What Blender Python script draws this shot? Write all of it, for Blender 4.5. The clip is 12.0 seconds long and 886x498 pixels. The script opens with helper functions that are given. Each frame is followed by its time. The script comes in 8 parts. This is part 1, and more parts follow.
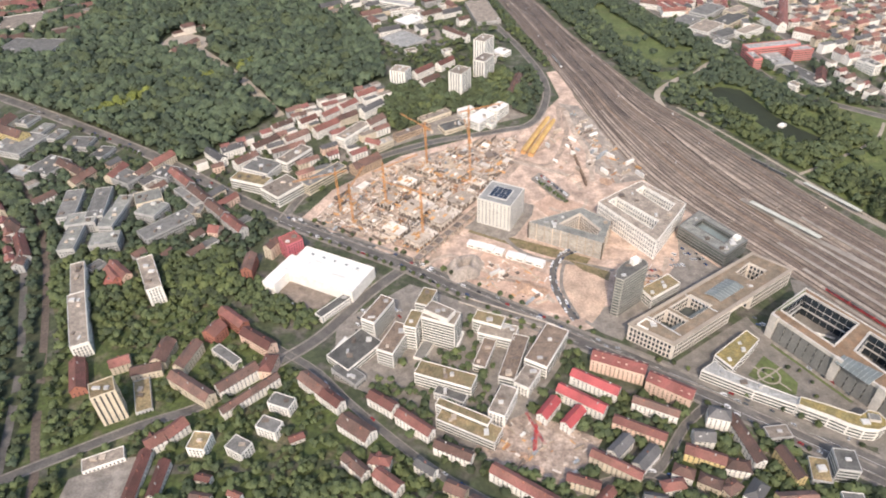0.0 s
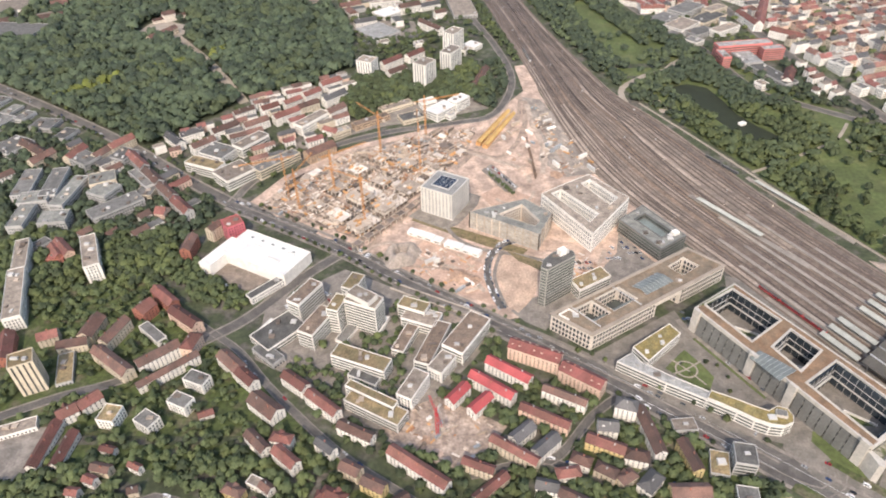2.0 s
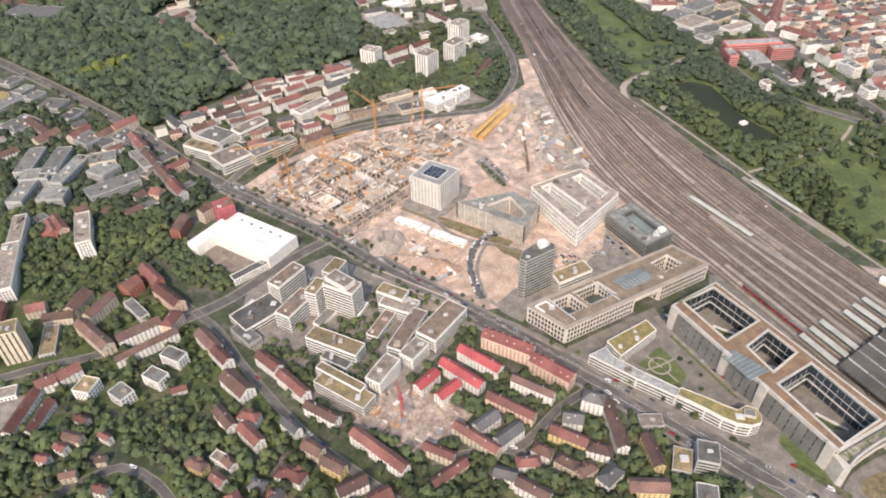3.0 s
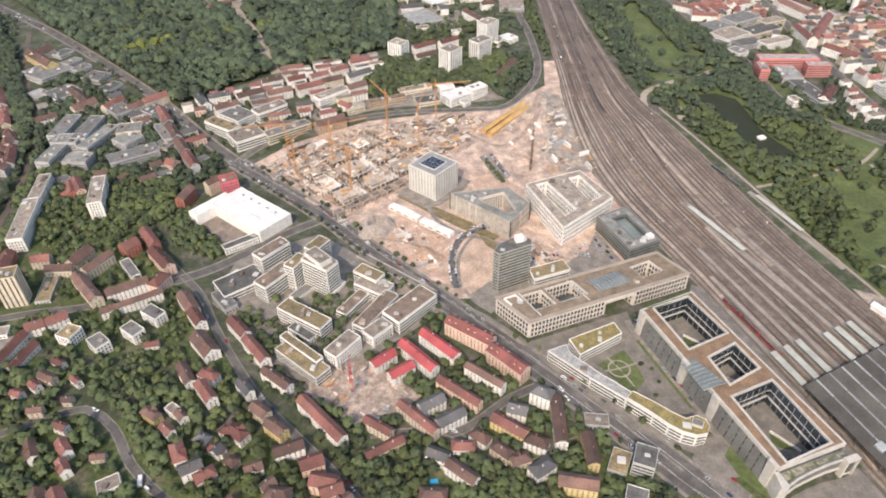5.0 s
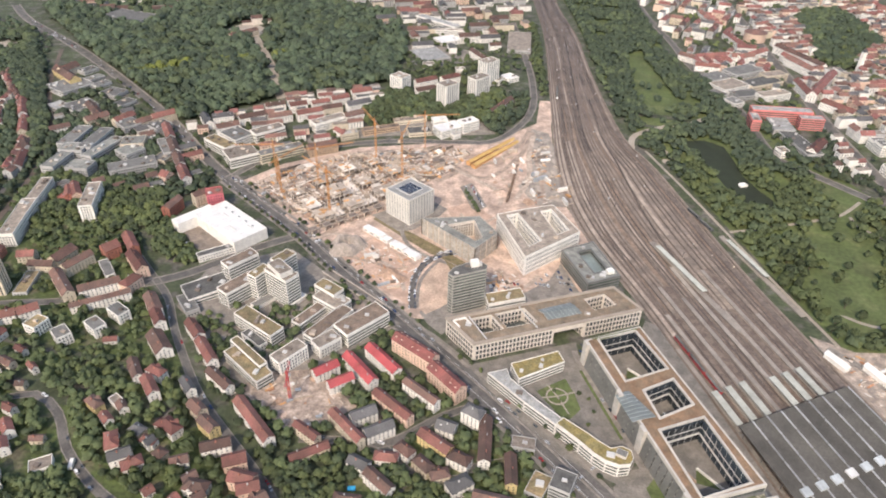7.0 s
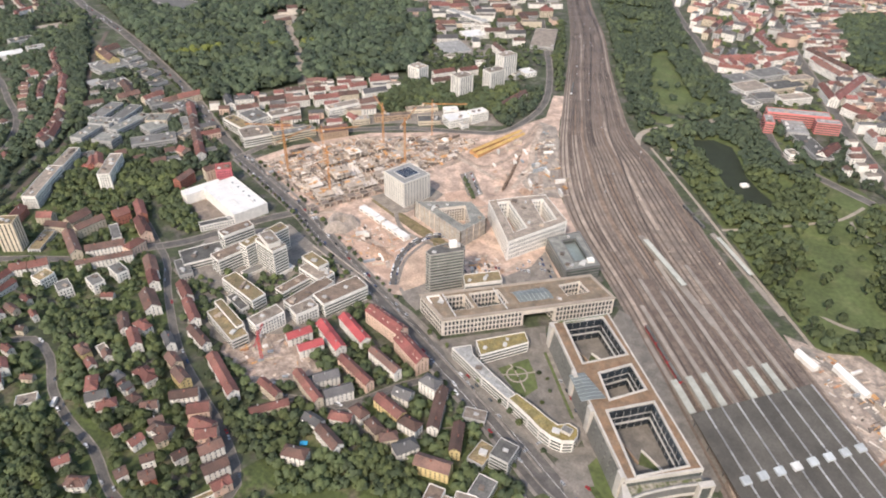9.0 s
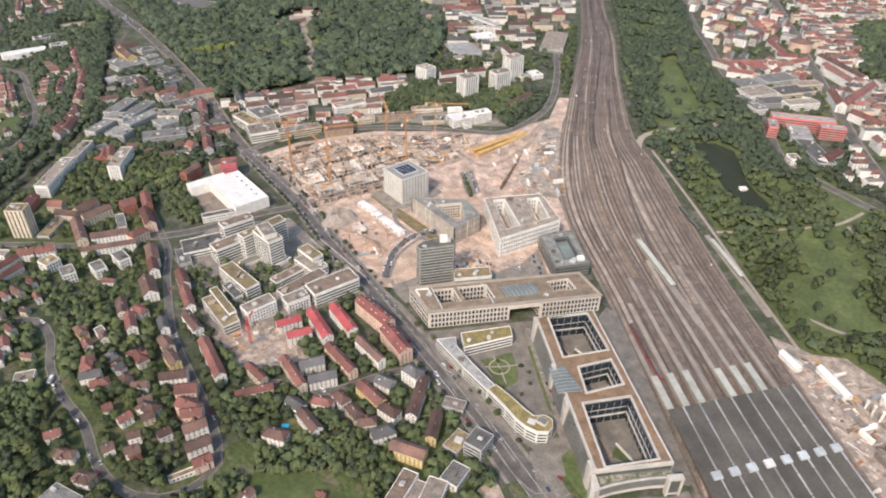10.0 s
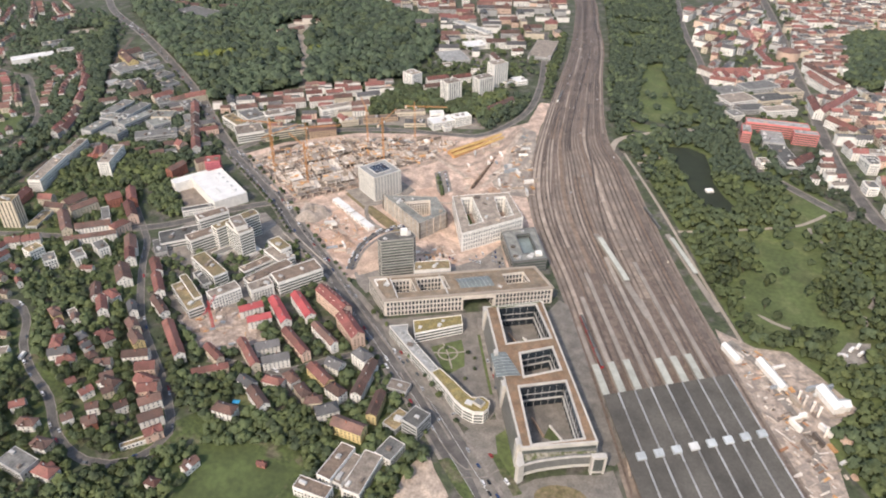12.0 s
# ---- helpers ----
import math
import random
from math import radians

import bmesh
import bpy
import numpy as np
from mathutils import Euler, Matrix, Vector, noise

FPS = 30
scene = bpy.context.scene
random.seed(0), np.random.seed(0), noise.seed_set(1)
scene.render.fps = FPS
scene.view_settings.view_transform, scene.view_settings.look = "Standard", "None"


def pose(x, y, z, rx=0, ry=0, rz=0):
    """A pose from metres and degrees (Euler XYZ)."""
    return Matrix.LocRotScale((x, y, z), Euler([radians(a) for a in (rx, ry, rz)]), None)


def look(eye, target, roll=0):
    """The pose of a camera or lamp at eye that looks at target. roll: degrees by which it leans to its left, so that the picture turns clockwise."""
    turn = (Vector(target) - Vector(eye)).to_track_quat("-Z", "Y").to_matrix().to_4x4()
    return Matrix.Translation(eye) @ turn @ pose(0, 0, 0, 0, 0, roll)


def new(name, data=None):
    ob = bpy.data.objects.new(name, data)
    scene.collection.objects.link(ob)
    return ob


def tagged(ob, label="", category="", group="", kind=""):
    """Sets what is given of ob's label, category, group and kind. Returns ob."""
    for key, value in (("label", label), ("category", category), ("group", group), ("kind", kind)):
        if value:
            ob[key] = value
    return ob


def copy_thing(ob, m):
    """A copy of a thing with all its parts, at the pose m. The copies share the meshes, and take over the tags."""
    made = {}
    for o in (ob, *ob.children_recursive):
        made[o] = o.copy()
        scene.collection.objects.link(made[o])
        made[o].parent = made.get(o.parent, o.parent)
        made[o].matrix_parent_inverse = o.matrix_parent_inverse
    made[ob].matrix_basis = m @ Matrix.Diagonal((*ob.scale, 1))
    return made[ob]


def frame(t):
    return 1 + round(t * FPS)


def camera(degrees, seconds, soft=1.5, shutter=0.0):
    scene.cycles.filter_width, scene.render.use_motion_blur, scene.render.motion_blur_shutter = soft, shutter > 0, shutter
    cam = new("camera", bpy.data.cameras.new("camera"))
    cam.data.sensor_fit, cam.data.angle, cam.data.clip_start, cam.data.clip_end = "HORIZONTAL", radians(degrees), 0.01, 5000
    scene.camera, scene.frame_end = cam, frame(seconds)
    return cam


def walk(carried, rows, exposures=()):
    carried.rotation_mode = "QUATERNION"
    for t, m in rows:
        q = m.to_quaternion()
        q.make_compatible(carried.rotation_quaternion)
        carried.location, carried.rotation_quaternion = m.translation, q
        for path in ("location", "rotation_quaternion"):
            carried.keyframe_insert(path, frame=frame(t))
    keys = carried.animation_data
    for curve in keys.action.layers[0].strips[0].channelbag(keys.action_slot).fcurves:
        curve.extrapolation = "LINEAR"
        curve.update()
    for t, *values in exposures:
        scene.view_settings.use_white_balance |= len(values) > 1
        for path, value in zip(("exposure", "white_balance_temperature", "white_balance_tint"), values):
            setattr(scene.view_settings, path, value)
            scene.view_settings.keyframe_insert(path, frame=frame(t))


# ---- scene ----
cam = camera(67.0, 12.0, soft=2.0)
PATH = [
    (0, (15.67, -2.31, 407.17), (15.16, 76.29, 345.35), -2.17),
    (0.5, (34.58, -4.63, 404.83), (33.42, 73.91, 342.95), -2.21),
    (1, (53.37, -6.90, 402.59), (51.92, 71.69, 340.77), -1.99),
    (1.5, (72.03, -9.12, 400.47), (69.93, 69.47, 338.68), -1.89),
    (2, (90.56, -11.29, 398.46), (87.62, 67.22, 336.60), -1.63),
    (2.5, (108.96, -13.41, 396.57), (104.47, 64.93, 334.57), -1.55),
    (3, (127.23, -15.47, 394.79), (120.81, 62.48, 332.47), -1.22),
    (3.5, (145.38, -17.49, 393.12), (136.70, 60.04, 330.56), -1.08),
    (5.5, (216.66, -25.05, 387.56), (199.53, 52.56, 326.87), -0.03),
    (6, (234.16, -26.82, 386.45), (215.47, 51.63, 327.33), 0.42),
    (6.5, (251.54, -28.53, 385.45), (231.52, 50.64, 327.75), 0.79),
    (7, (268.78, -30.20, 384.57), (247.65, 49.37, 327.81), 1.24),
    (9, (336.46, -36.35, 382.16), (308.25, 40.93, 325.31), 1.36),
    (9.5, (353.06, -37.77, 381.84), (322.94, 38.91, 325.15), 1.23),
    (10, (369.53, -39.13, 381.63), (337.96, 37.23, 325.31), 1.23),
    (10.5, (385.87, -40.44, 381.54), (353.20, 35.81, 325.69), 1.18),
    (11, (402.09, -41.70, 381.55), (368.66, 34.51, 326.10), 1.15),
    (11.5, (418.17, -42.91, 381.68), (384.07, 33.22, 326.53), 1.06),
    (12, (434.13, -44.07, 381.92), (399.36, 31.94, 327.03), 0.87),
]
EXPOSURE = [(0.0, 0.67, 6620, 12.5), (3.5, 0.62, 6620, 12.5), (7.0, 0.58, 6580, 12), (9.5, 0.55, 6550, 12), (12.0, 0.52, 6550, 12)]
walk(cam, [(t, look(eye, target, roll)) for t, eye, target, roll in PATH], EXPOSURE)

# ---- light ----
SUN_FROM = Vector((-0.09, -1.0, 1.0)).normalized()
world = bpy.data.worlds.new("sky")
scene.world = world
world.use_nodes = True
sky = world.node_tree.nodes.new("ShaderNodeTexSky")
sky.sky_type, sky.sun_disc = "NISHITA", False
sky.sun_elevation = math.asin(SUN_FROM.z)
sky.sun_rotation = math.atan2(SUN_FROM.x, SUN_FROM.y)
sky.air_density, sky.dust_density = 1.2, 2.5
background = world.node_tree.nodes["Background"]
background.inputs["Strength"].default_value = 0.15
world.node_tree.links.new(sky.outputs["Color"], background.inputs["Color"])
sun = new("sun", bpy.data.lights.new("sun", "SUN"))
sun.data.energy, sun.data.angle, sun.data.color = 2.1, radians(0.6), (1.0, 0.885, 0.765)
sun.matrix_world = look(SUN_FROM * 900, (0, 0, 0))
scene.view_settings.exposure = 0.72


# ---- materials ----
def surface(name, colour, rough=0.85, grain=0.25, grain_size=1.5, stain=0.25, stain_size=14.0, vary=0.0, second=None, amount=0.5,
            bump=0.3, metal=0.0, island=0.0, leaf=0.0):
    """A procedural surface: colour with fine grain, broad stains, an optional second colour in patches, and a shift per object."""
    m = bpy.data.materials.new(name)
    m.use_nodes = True
    nt = m.node_tree
    link = nt.links.new
    bsdf = nt.nodes["Principled BSDF"]
    place = nt.nodes.new("ShaderNodeNewGeometry")

    def noisy(size, detail):
        n = nt.nodes.new("ShaderNodeTexNoise")
        n.inputs["Scale"].default_value = 1.0 / size
        n.inputs["Detail"].default_value = detail
        link(place.outputs["Position"], n.inputs["Vector"])
        return n

    def ranged(value, low, high, start=0.3, end=0.7):
        r = nt.nodes.new("ShaderNodeMapRange")
        r.inputs["From Min"].default_value, r.inputs["From Max"].default_value = start, end
        r.inputs["To Min"].default_value, r.inputs["To Max"].default_value = low, high
        link(value, r.inputs["Value"])
        return r.outputs["Result"]

    def times(a, b):
        mul = nt.nodes.new("ShaderNodeMath")
        mul.operation = "MULTIPLY"
        link(a, mul.inputs[0]), link(b, mul.inputs[1])
        return mul.outputs[0]

    fine, broad = noisy(grain_size, 3.0), noisy(stain_size, 4.0)
    level = times(ranged(fine.outputs["Fac"], 1 - grain, 1 + grain), ranged(broad.outputs["Fac"], 1 - stain, 1 + stain))
    if vary:
        info = nt.nodes.new("ShaderNodeObjectInfo")
        level = times(level, ranged(info.outputs["Random"], 1 - vary, 1 + vary, 0, 1))
    if island:
        level = times(level, ranged(place.outputs["Random Per Island"], 1 - island, 1 + island, 0, 1))
    base = nt.nodes.new("ShaderNodeMix")
    base.data_type = "RGBA"
    base.inputs["A"].default_value = (*colour, 1)
    base.inputs["B"].default_value = (*(second or colour), 1)
    patches = noisy(stain_size * 0.7, 5.0)
    link(ranged(patches.outputs["Fac"], 0, 1, amount - 0.08, amount + 0.08), base.inputs["Factor"])
    scale = nt.nodes.new("ShaderNodeVectorMath")
    scale.operation = "SCALE"
    link(base.outputs["Result"], scale.inputs[0]), link(level, scale.inputs["Scale"])
    link(scale.outputs[0], bsdf.inputs["Base Color"])
    bsdf.inputs["Roughness"].default_value, bsdf.inputs["Metallic"].default_value = rough, metal
    if bump:
        b = nt.nodes.new("ShaderNodeBump")
        b.inputs["Strength"].default_value, b.inputs["Distance"].default_value = bump, 0.15
        link(fine.outputs["Fac"], b.inputs["Height"]), link(b.outputs["Normal"], bsdf.inputs["Normal"])
    if leaf:
        # light that passes through thin leaves
        thin, mix = nt.nodes.new("ShaderNodeBsdfTranslucent"), nt.nodes.new("ShaderNodeMixShader")
        mix.inputs["Fac"].default_value = leaf
        link(scale.outputs[0], thin.inputs["Color"])
        link(bsdf.outputs[0], mix.inputs[1]), link(thin.outputs[0], mix.inputs[2])
        link(mix.outputs[0], nt.nodes["Material Output"].inputs["Surface"])
    return m


ROOF = {
    "red": surface("roof_tile_red", (0.185, 0.076, 0.062), vary=0.4, second=(0.155, 0.072, 0.056), grain_size=0.8),
    "brown": surface("roof_tile_brown", (0.142, 0.08, 0.062), vary=0.4, second=(0.108, 0.068, 0.055), grain_size=0.8),
    "bright": surface("roof_tile_bright", (0.34, 0.065, 0.065), vary=0.15, grain=0.15, grain_size=0.8, rough=0.6),
    "slate": surface("roof_slate", (0.092, 0.088, 0.086), vary=0.3, grain_size=0.8, rough=0.6),
    "gravel": surface("roof_gravel", (0.27, 0.225, 0.18), vary=0.25, second=(0.21, 0.175, 0.14), stain_size=7),
    "sedum": surface("roof_sedum", (0.25, 0.185, 0.10), vary=0.15, second=(0.185, 0.15, 0.08), stain_size=9, grain=0.35),
    "earth": surface("roof_brown_gravel", (0.225, 0.165, 0.11), vary=0.1, second=(0.195, 0.155, 0.11), stain_size=9, grain=0.2),
    "pale_felt": surface("roof_pale_felt", (0.335, 0.33, 0.31), vary=0.1, second=(0.28, 0.275, 0.255), stain_size=8),
    # felt is toned down overall to imitate cloud shade on the left district
    "felt": surface("roof_felt", (0.150, 0.144, 0.130), vary=0.35, second=(0.118, 0.114, 0.104), stain_size=8),
    "sheet": surface("roof_white_sheet", (0.70, 0.68, 0.64), rough=0.5, grain=0.06, stain=0.12, bump=0.0),
    # far roofs: pinkish distance haze is mixed into the next two tile colours
    "faded": surface("roof_tile_faded", (0.21, 0.108, 0.085), vary=0.3, second=(0.17, 0.10, 0.08), grain_size=0.8),
    "rosy": surface("roof_tile_rosy", (0.235, 0.098, 0.085), vary=0.3, second=(0.20, 0.09, 0.075), grain_size=0.8),
    "crimson": surface("roof_tile_crimson", (0.225, 0.076, 0.066), vary=0.1, second=(0.185, 0.07, 0.06), grain_size=0.8),
    "rust": surface("roof_rust_gravel", (0.205, 0.15, 0.11), vary=0.15, second=(0.165, 0.125, 0.095), stain_size=7, grain=0.3),
    "sage": surface("roof_sage_felt", (0.235, 0.23, 0.20), vary=0.15, second=(0.19, 0.19, 0.168), stain_size=8),
    "brick": surface("roof_red_felt", (0.28, 0.10, 0.08), vary=0.2),
}
WALL = {
    "white": surface("plaster_white", (0.76, 0.725, 0.66), grain=0.08, stain=0.12, vary=0.12, stain_size=6),
    "cream": surface("plaster_cream", (0.58, 0.50, 0.38), grain=0.08, stain=0.12, vary=0.15, stain_size=6),
    "yellow": surface("plaster_yellow", (0.62, 0.49, 0.24), grain=0.08, stain=0.12, vary=0.15, stain_size=6),
    "peach": surface("plaster_peach", (0.66, 0.48, 0.37), grain=0.08, stain=0.12, vary=0.15, stain_size=6),
    "brick": surface("brick_red", (0.32, 0.13, 0.09), grain=0.2, stain=0.15, vary=0.15, stain_size=6),
    "grey": surface("plaster_grey", (0.40, 0.39, 0.37), grain=0.08, stain=0.15, vary=0.2, stain_size=6),
    "ochre": surface("plaster_ochre", (0.40, 0.29, 0.20), grain=0.1, stain=0.15, vary=0.1, stain_size=6),
    "pink": surface("plaster_pink", (0.52, 0.13, 0.15), grain=0.08, stain=0.12, vary=0.05, stain_size=6),
    "coral": surface("panel_coral", (0.62, 0.20, 0.18), grain=0.08, stain=0.1, stain_size=6),
    "stone": surface("stone_pale", (0.62, 0.555, 0.475), grain=0.1, stain=0.12, stain_size=5),
    "smoke": surface("panel_smoke", (0.33, 0.315, 0.28), grain=0.12, stain=0.15, stain_size=6),
    "veil": surface("scaffold_net", (0.36, 0.335, 0.295), grain=0.25, grain_size=2.5, stain=0.2, stain_size=9),
}
GLASS = surface("window_glass", (0.035, 0.045, 0.055), rough=0.12, grain=0.2, stain=0.2, vary=0.3, bump=0)
GLASS_ROOF = surface("roof_glazing", (0.165, 0.185, 0.175), rough=0.4, grain=0.15, stain=0.2, bump=0)
# grey-green base lighter than window glass, a painted reflection of the sky
GLASS_BAND = surface("band_glass_sky_tint", (0.10, 0.11, 0.10), rough=0.18, grain=0.15, stain=0.2, vary=0.3, bump=0)
GLASS_BLUE = surface("glass_facade", (0.16, 0.158, 0.145), rough=0.35, grain=0.15, stain=0.2, bump=0)
FRAME = surface("pale_metal", (0.54, 0.525, 0.49), rough=0.5, grain=0.08, stain=0.1, bump=0)
STEEL = surface("dark_steel", (0.10, 0.10, 0.10), rough=0.5, grain=0.1, stain=0.2, bump=0)
CRANE_YELLOW = surface("crane_yellow", (0.52, 0.25, 0.09), rough=0.5, grain=0.1, stain=0.1, bump=0)
CRANE_RED = surface("crane_red", (0.50, 0.07, 0.07), rough=0.5, grain=0.1, stain=0.1, bump=0)
TIMBER = surface("formwork_yellow", (0.50, 0.275, 0.115), rough=0.7, grain=0.2, stain=0.2, vary=0.3)
CONCRETE = surface("concrete", (0.44, 0.365, 0.29), grain=0.15, stain=0.2, vary=0.3, stain_size=8)
CONCRETE_DARK = surface("concrete_dark", (0.15, 0.12, 0.098), grain=0.15, stain=0.2, vary=0.3, stain_size=8)
GROUND = surface("ground_city", (0.12, 0.108, 0.09), second=(0.058, 0.07, 0.034), amount=0.44, stain_size=24, grain=0.35, grain_size=4)
GARDEN = surface("garden_grass", (0.065, 0.085, 0.025), second=(0.13, 0.115, 0.07), amount=0.6, stain_size=18, grain=0.4, grain_size=3)
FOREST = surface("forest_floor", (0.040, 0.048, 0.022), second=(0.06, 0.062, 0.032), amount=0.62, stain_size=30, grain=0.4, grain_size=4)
LAWN = surface("park_lawn", (0.088, 0.112, 0.036), second=(0.112, 0.126, 0.047), amount=0.58, stain_size=30, grain=0.25, grain_size=4)
MEADOW = surface("meadow", (0.08, 0.105, 0.032), second=(0.07, 0.09, 0.028), amount=0.5, stain_size=25, grain=0.2, grain_size=4)
ASPHALT = surface("asphalt", (0.135, 0.122, 0.108), second=(0.10, 0.092, 0.083), stain_size=16, grain=0.2, stain=0.25)
PAVING = surface("paving", (0.255, 0.225, 0.19), second=(0.195, 0.172, 0.146), stain_size=10, grain=0.2, stain=0.22)
DIRT = surface("dirt_road", (0.36, 0.275, 0.21), second=(0.27, 0.21, 0.165), stain_size=9, grain=0.25, grain_size=2)
DRY_GRASS = surface("dry_grass", (0.20, 0.155, 0.085), second=(0.15, 0.125, 0.06), stain_size=7, grain=0.25, grain_size=2)
GRAVEL_PATH = surface("path_gravel", (0.33, 0.285, 0.23), grain=0.15, stain=0.15, stain_size=12)
SAND = surface("site_soil", (0.53, 0.39, 0.30), second=(0.40, 0.30, 0.235), amount=0.5, stain_size=16, grain=0.22, grain_size=3, stain=0.3)
SOIL = surface("soil_heap", (0.42, 0.285, 0.20), second=(0.36, 0.24, 0.165), stain_size=10, grain=0.3, grain_size=2)
BALLAST = surface("ballast", (0.262, 0.208, 0.160), second=(0.20, 0.162, 0.13), amount=0.5, stain_size=18, grain=0.2, grain_size=3, stain=0.2)
TRACKBED = surface("track_bed", (0.128, 0.097, 0.077), grain=0.3, grain_size=2, stain=0.3, stain_size=30, vary=0.35)
RAIL = surface("rail_steel", (0.20, 0.17, 0.15), rough=0.4, metal=0.8, bump=0)
PLATFORM = surface("platform_paving", (0.28, 0.245, 0.205), grain=0.15, stain=0.2, vary=0.1)
CANOPY = surface("canopy_pale", (0.42, 0.42, 0.36), grain=0.12, stain=0.15, stain_size=8, vary=0.1)
HALL_ROOF = surface("hall_roof_felt", (0.094, 0.085, 0.070), grain=0.15, stain=0.25, stain_size=18, vary=0.12)
WATER = surface("lake_water", (0.022, 0.028, 0.012), rough=0.8, grain=0.1, stain=0.2, bump=0.05)
BARK = surface("bark", (0.09, 0.065, 0.045), grain=0.3, grain_size=0.3)
def leaf_set(word, tones):
    return [surface("leaves_" + word + n, c, second=d, amount=0.5, stain_size=11, grain=0.18, grain_size=1.2, stain=0.22, vary=0.3, island=0.12, rough=0.8, bump=0.0, leaf=0.15)
            for n, (c, d) in zip(("mid", "dark", "light"), tones)]


LEAF = leaf_set("garden_", (((0.094, 0.118, 0.047), (0.080, 0.104, 0.045)), ((0.066, 0.088, 0.043), (0.074, 0.096, 0.045)), ((0.122, 0.146, 0.052), (0.102, 0.128, 0.048))))
# far foliage: the blue of distance haze is put into these leaf colours
LEAF_WOOD_HAZED = leaf_set("wood_", (((0.080, 0.106, 0.058), (0.068, 0.094, 0.054)), ((0.058, 0.082, 0.050), (0.066, 0.090, 0.053)), ((0.098, 0.124, 0.058), (0.086, 0.112, 0.056))))
LEAF_YELLOW = surface("leaves_yellow_green", (0.13, 0.15, 0.028), grain=0.35, grain_size=1.2, island=0.3, rough=0.7, bump=0)
PAINT = [surface("car_paint_" + n, c, rough=0.25, grain=0.02, stain=0.05, bump=0) for n, c in
         (("white", (0.75, 0.75, 0.74)), ("silver", (0.42, 0.43, 0.44)), ("black", (0.025, 0.025, 0.03)), ("grey", (0.13, 0.135, 0.14)),
          ("blue", (0.04, 0.07, 0.17)), ("red", (0.35, 0.03, 0.03)))]
RUBBER = surface("rubber", (0.03, 0.03, 0.03), bump=0)
POOL = surface("pool_blue", (0.05, 0.36, 0.62), rough=0.2, bump=0)
TARP_BLUE = surface("tarpaulin_blue", (0.29, 0.31, 0.32), rough=0.6)
TRAIN_RED = surface("train_red", (0.42, 0.035, 0.04), rough=0.4, grain=0.05, bump=0)
MARKING = surface("road_paint", (0.6, 0.6, 0.57), grain=0.2, bump=0)


# ---- the lie of the land ----
def smooth(a):
    a = min(1.0, max(0.0, a))
    return a * a * (3 - 2 * a)


def ground(x, y):
    return 18 * smooth((y - 550) / 450) + 10 * smooth((270 - x) / 200) * smooth((430 - y) / 200)


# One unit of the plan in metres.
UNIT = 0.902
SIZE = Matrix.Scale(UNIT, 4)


# ---- building blocks of meshes ----
class Shape:
    """Collects vertices and faces of one mesh."""

    def __init__(self):
        self.v, self.f = [], []

    def face(self, *points):
        n = len(self.v)
        self.v += points
        self.f.append(tuple(range(n, n + len(points))))

    def prism(self, outline, low, high, top=True, bottom=False):
        """Upright walls round an outline (anticlockwise), low and high being heights."""
        n, k = len(self.v), len(outline)
        self.v += [(x, y, low) for x, y in outline] + [(x, y, high) for x, y in outline]
        self.f += [(n + i, n + (i + 1) % k, n + k + (i + 1) % k, n + k + i) for i in range(k)]
        if top:
            self.f.append(tuple(range(n + k, n + 2 * k)))
        if bottom:
            self.f.append(tuple(range(n + k - 1, n - 1, -1)))
        return self

    def box(self, x0, y0, z0, x1, y1, z1):
        return self.prism([(x0, y0), (x1, y0), (x1, y1), (x0, y1)], z0, z1, True, True)

    def bar(self, p, q, width, depth=None):
        """A square bar from p to q."""
        p, q = Vector(p), Vector(q)
        way = (q - p).normalized()
        side = way.cross(Vector((0, 0, 1)) if abs(way.z) < 0.9 else Vector((1, 0, 0))).normalized()
        up = side.cross(way)
        a, b = side * width / 2, up * (depth or width) / 2
        n = len(self.v)
        self.v += [tuple(c + s) for c in (p, q) for s in (-a - b, a - b, a + b, b - a)]
        self.f += [(n, n + 1, n + 5, n + 4), (n + 1, n + 2, n + 6, n + 5), (n + 2, n + 3, n + 7, n + 6), (n + 3, n, n + 4, n + 7),
                   (n + 3, n + 2, n + 1, n), (n + 4, n + 5, n + 6, n + 7)]
        return self

    def mesh(self, name):
        me = bpy.data.meshes.new(name)
        me.from_pydata(self.v, [], self.f)
        return me


def part(name, shape, material, parent=None, label="", kind=""):
    me = shape if isinstance(shape, bpy.types.Mesh) else shape.mesh(name)
    if not me.materials:
        me.materials.append(material)
    ob = new(name, me)
    if parent:
        ob.parent = parent
    else:
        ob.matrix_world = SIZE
    return tagged(ob, label, kind=kind)


def thing(name, m, label, category, group="", kind=""):
    ob = new(name)
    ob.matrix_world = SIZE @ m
    return tagged(ob, label, category, group, kind)


def spot(x, y, z=0.0, turn=0.0, lean=0.0):
    """A pose on the plan for a copy of a thing."""
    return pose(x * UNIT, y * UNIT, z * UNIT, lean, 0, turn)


TILE = 40.0
TAKEN = {}


def tiles(x0, y0, x1, y1):
    return [(i, j) for i in range(math.floor(x0 / TILE), math.floor(x1 / TILE) + 1) for j in range(math.floor(y0 / TILE), math.floor(y1 / TILE) + 1)]


def claim(x, y, length, width, turn):
    """Keeps the ground under a building clear of trees."""
    r = math.hypot(length, width) / 2 + 8
    for t in tiles(x - r, y - r, x + r, y + r):
        TAKEN.setdefault(t, []).append((True, x, y, math.cos(radians(turn)), math.sin(radians(turn)), length / 2, width / 2))


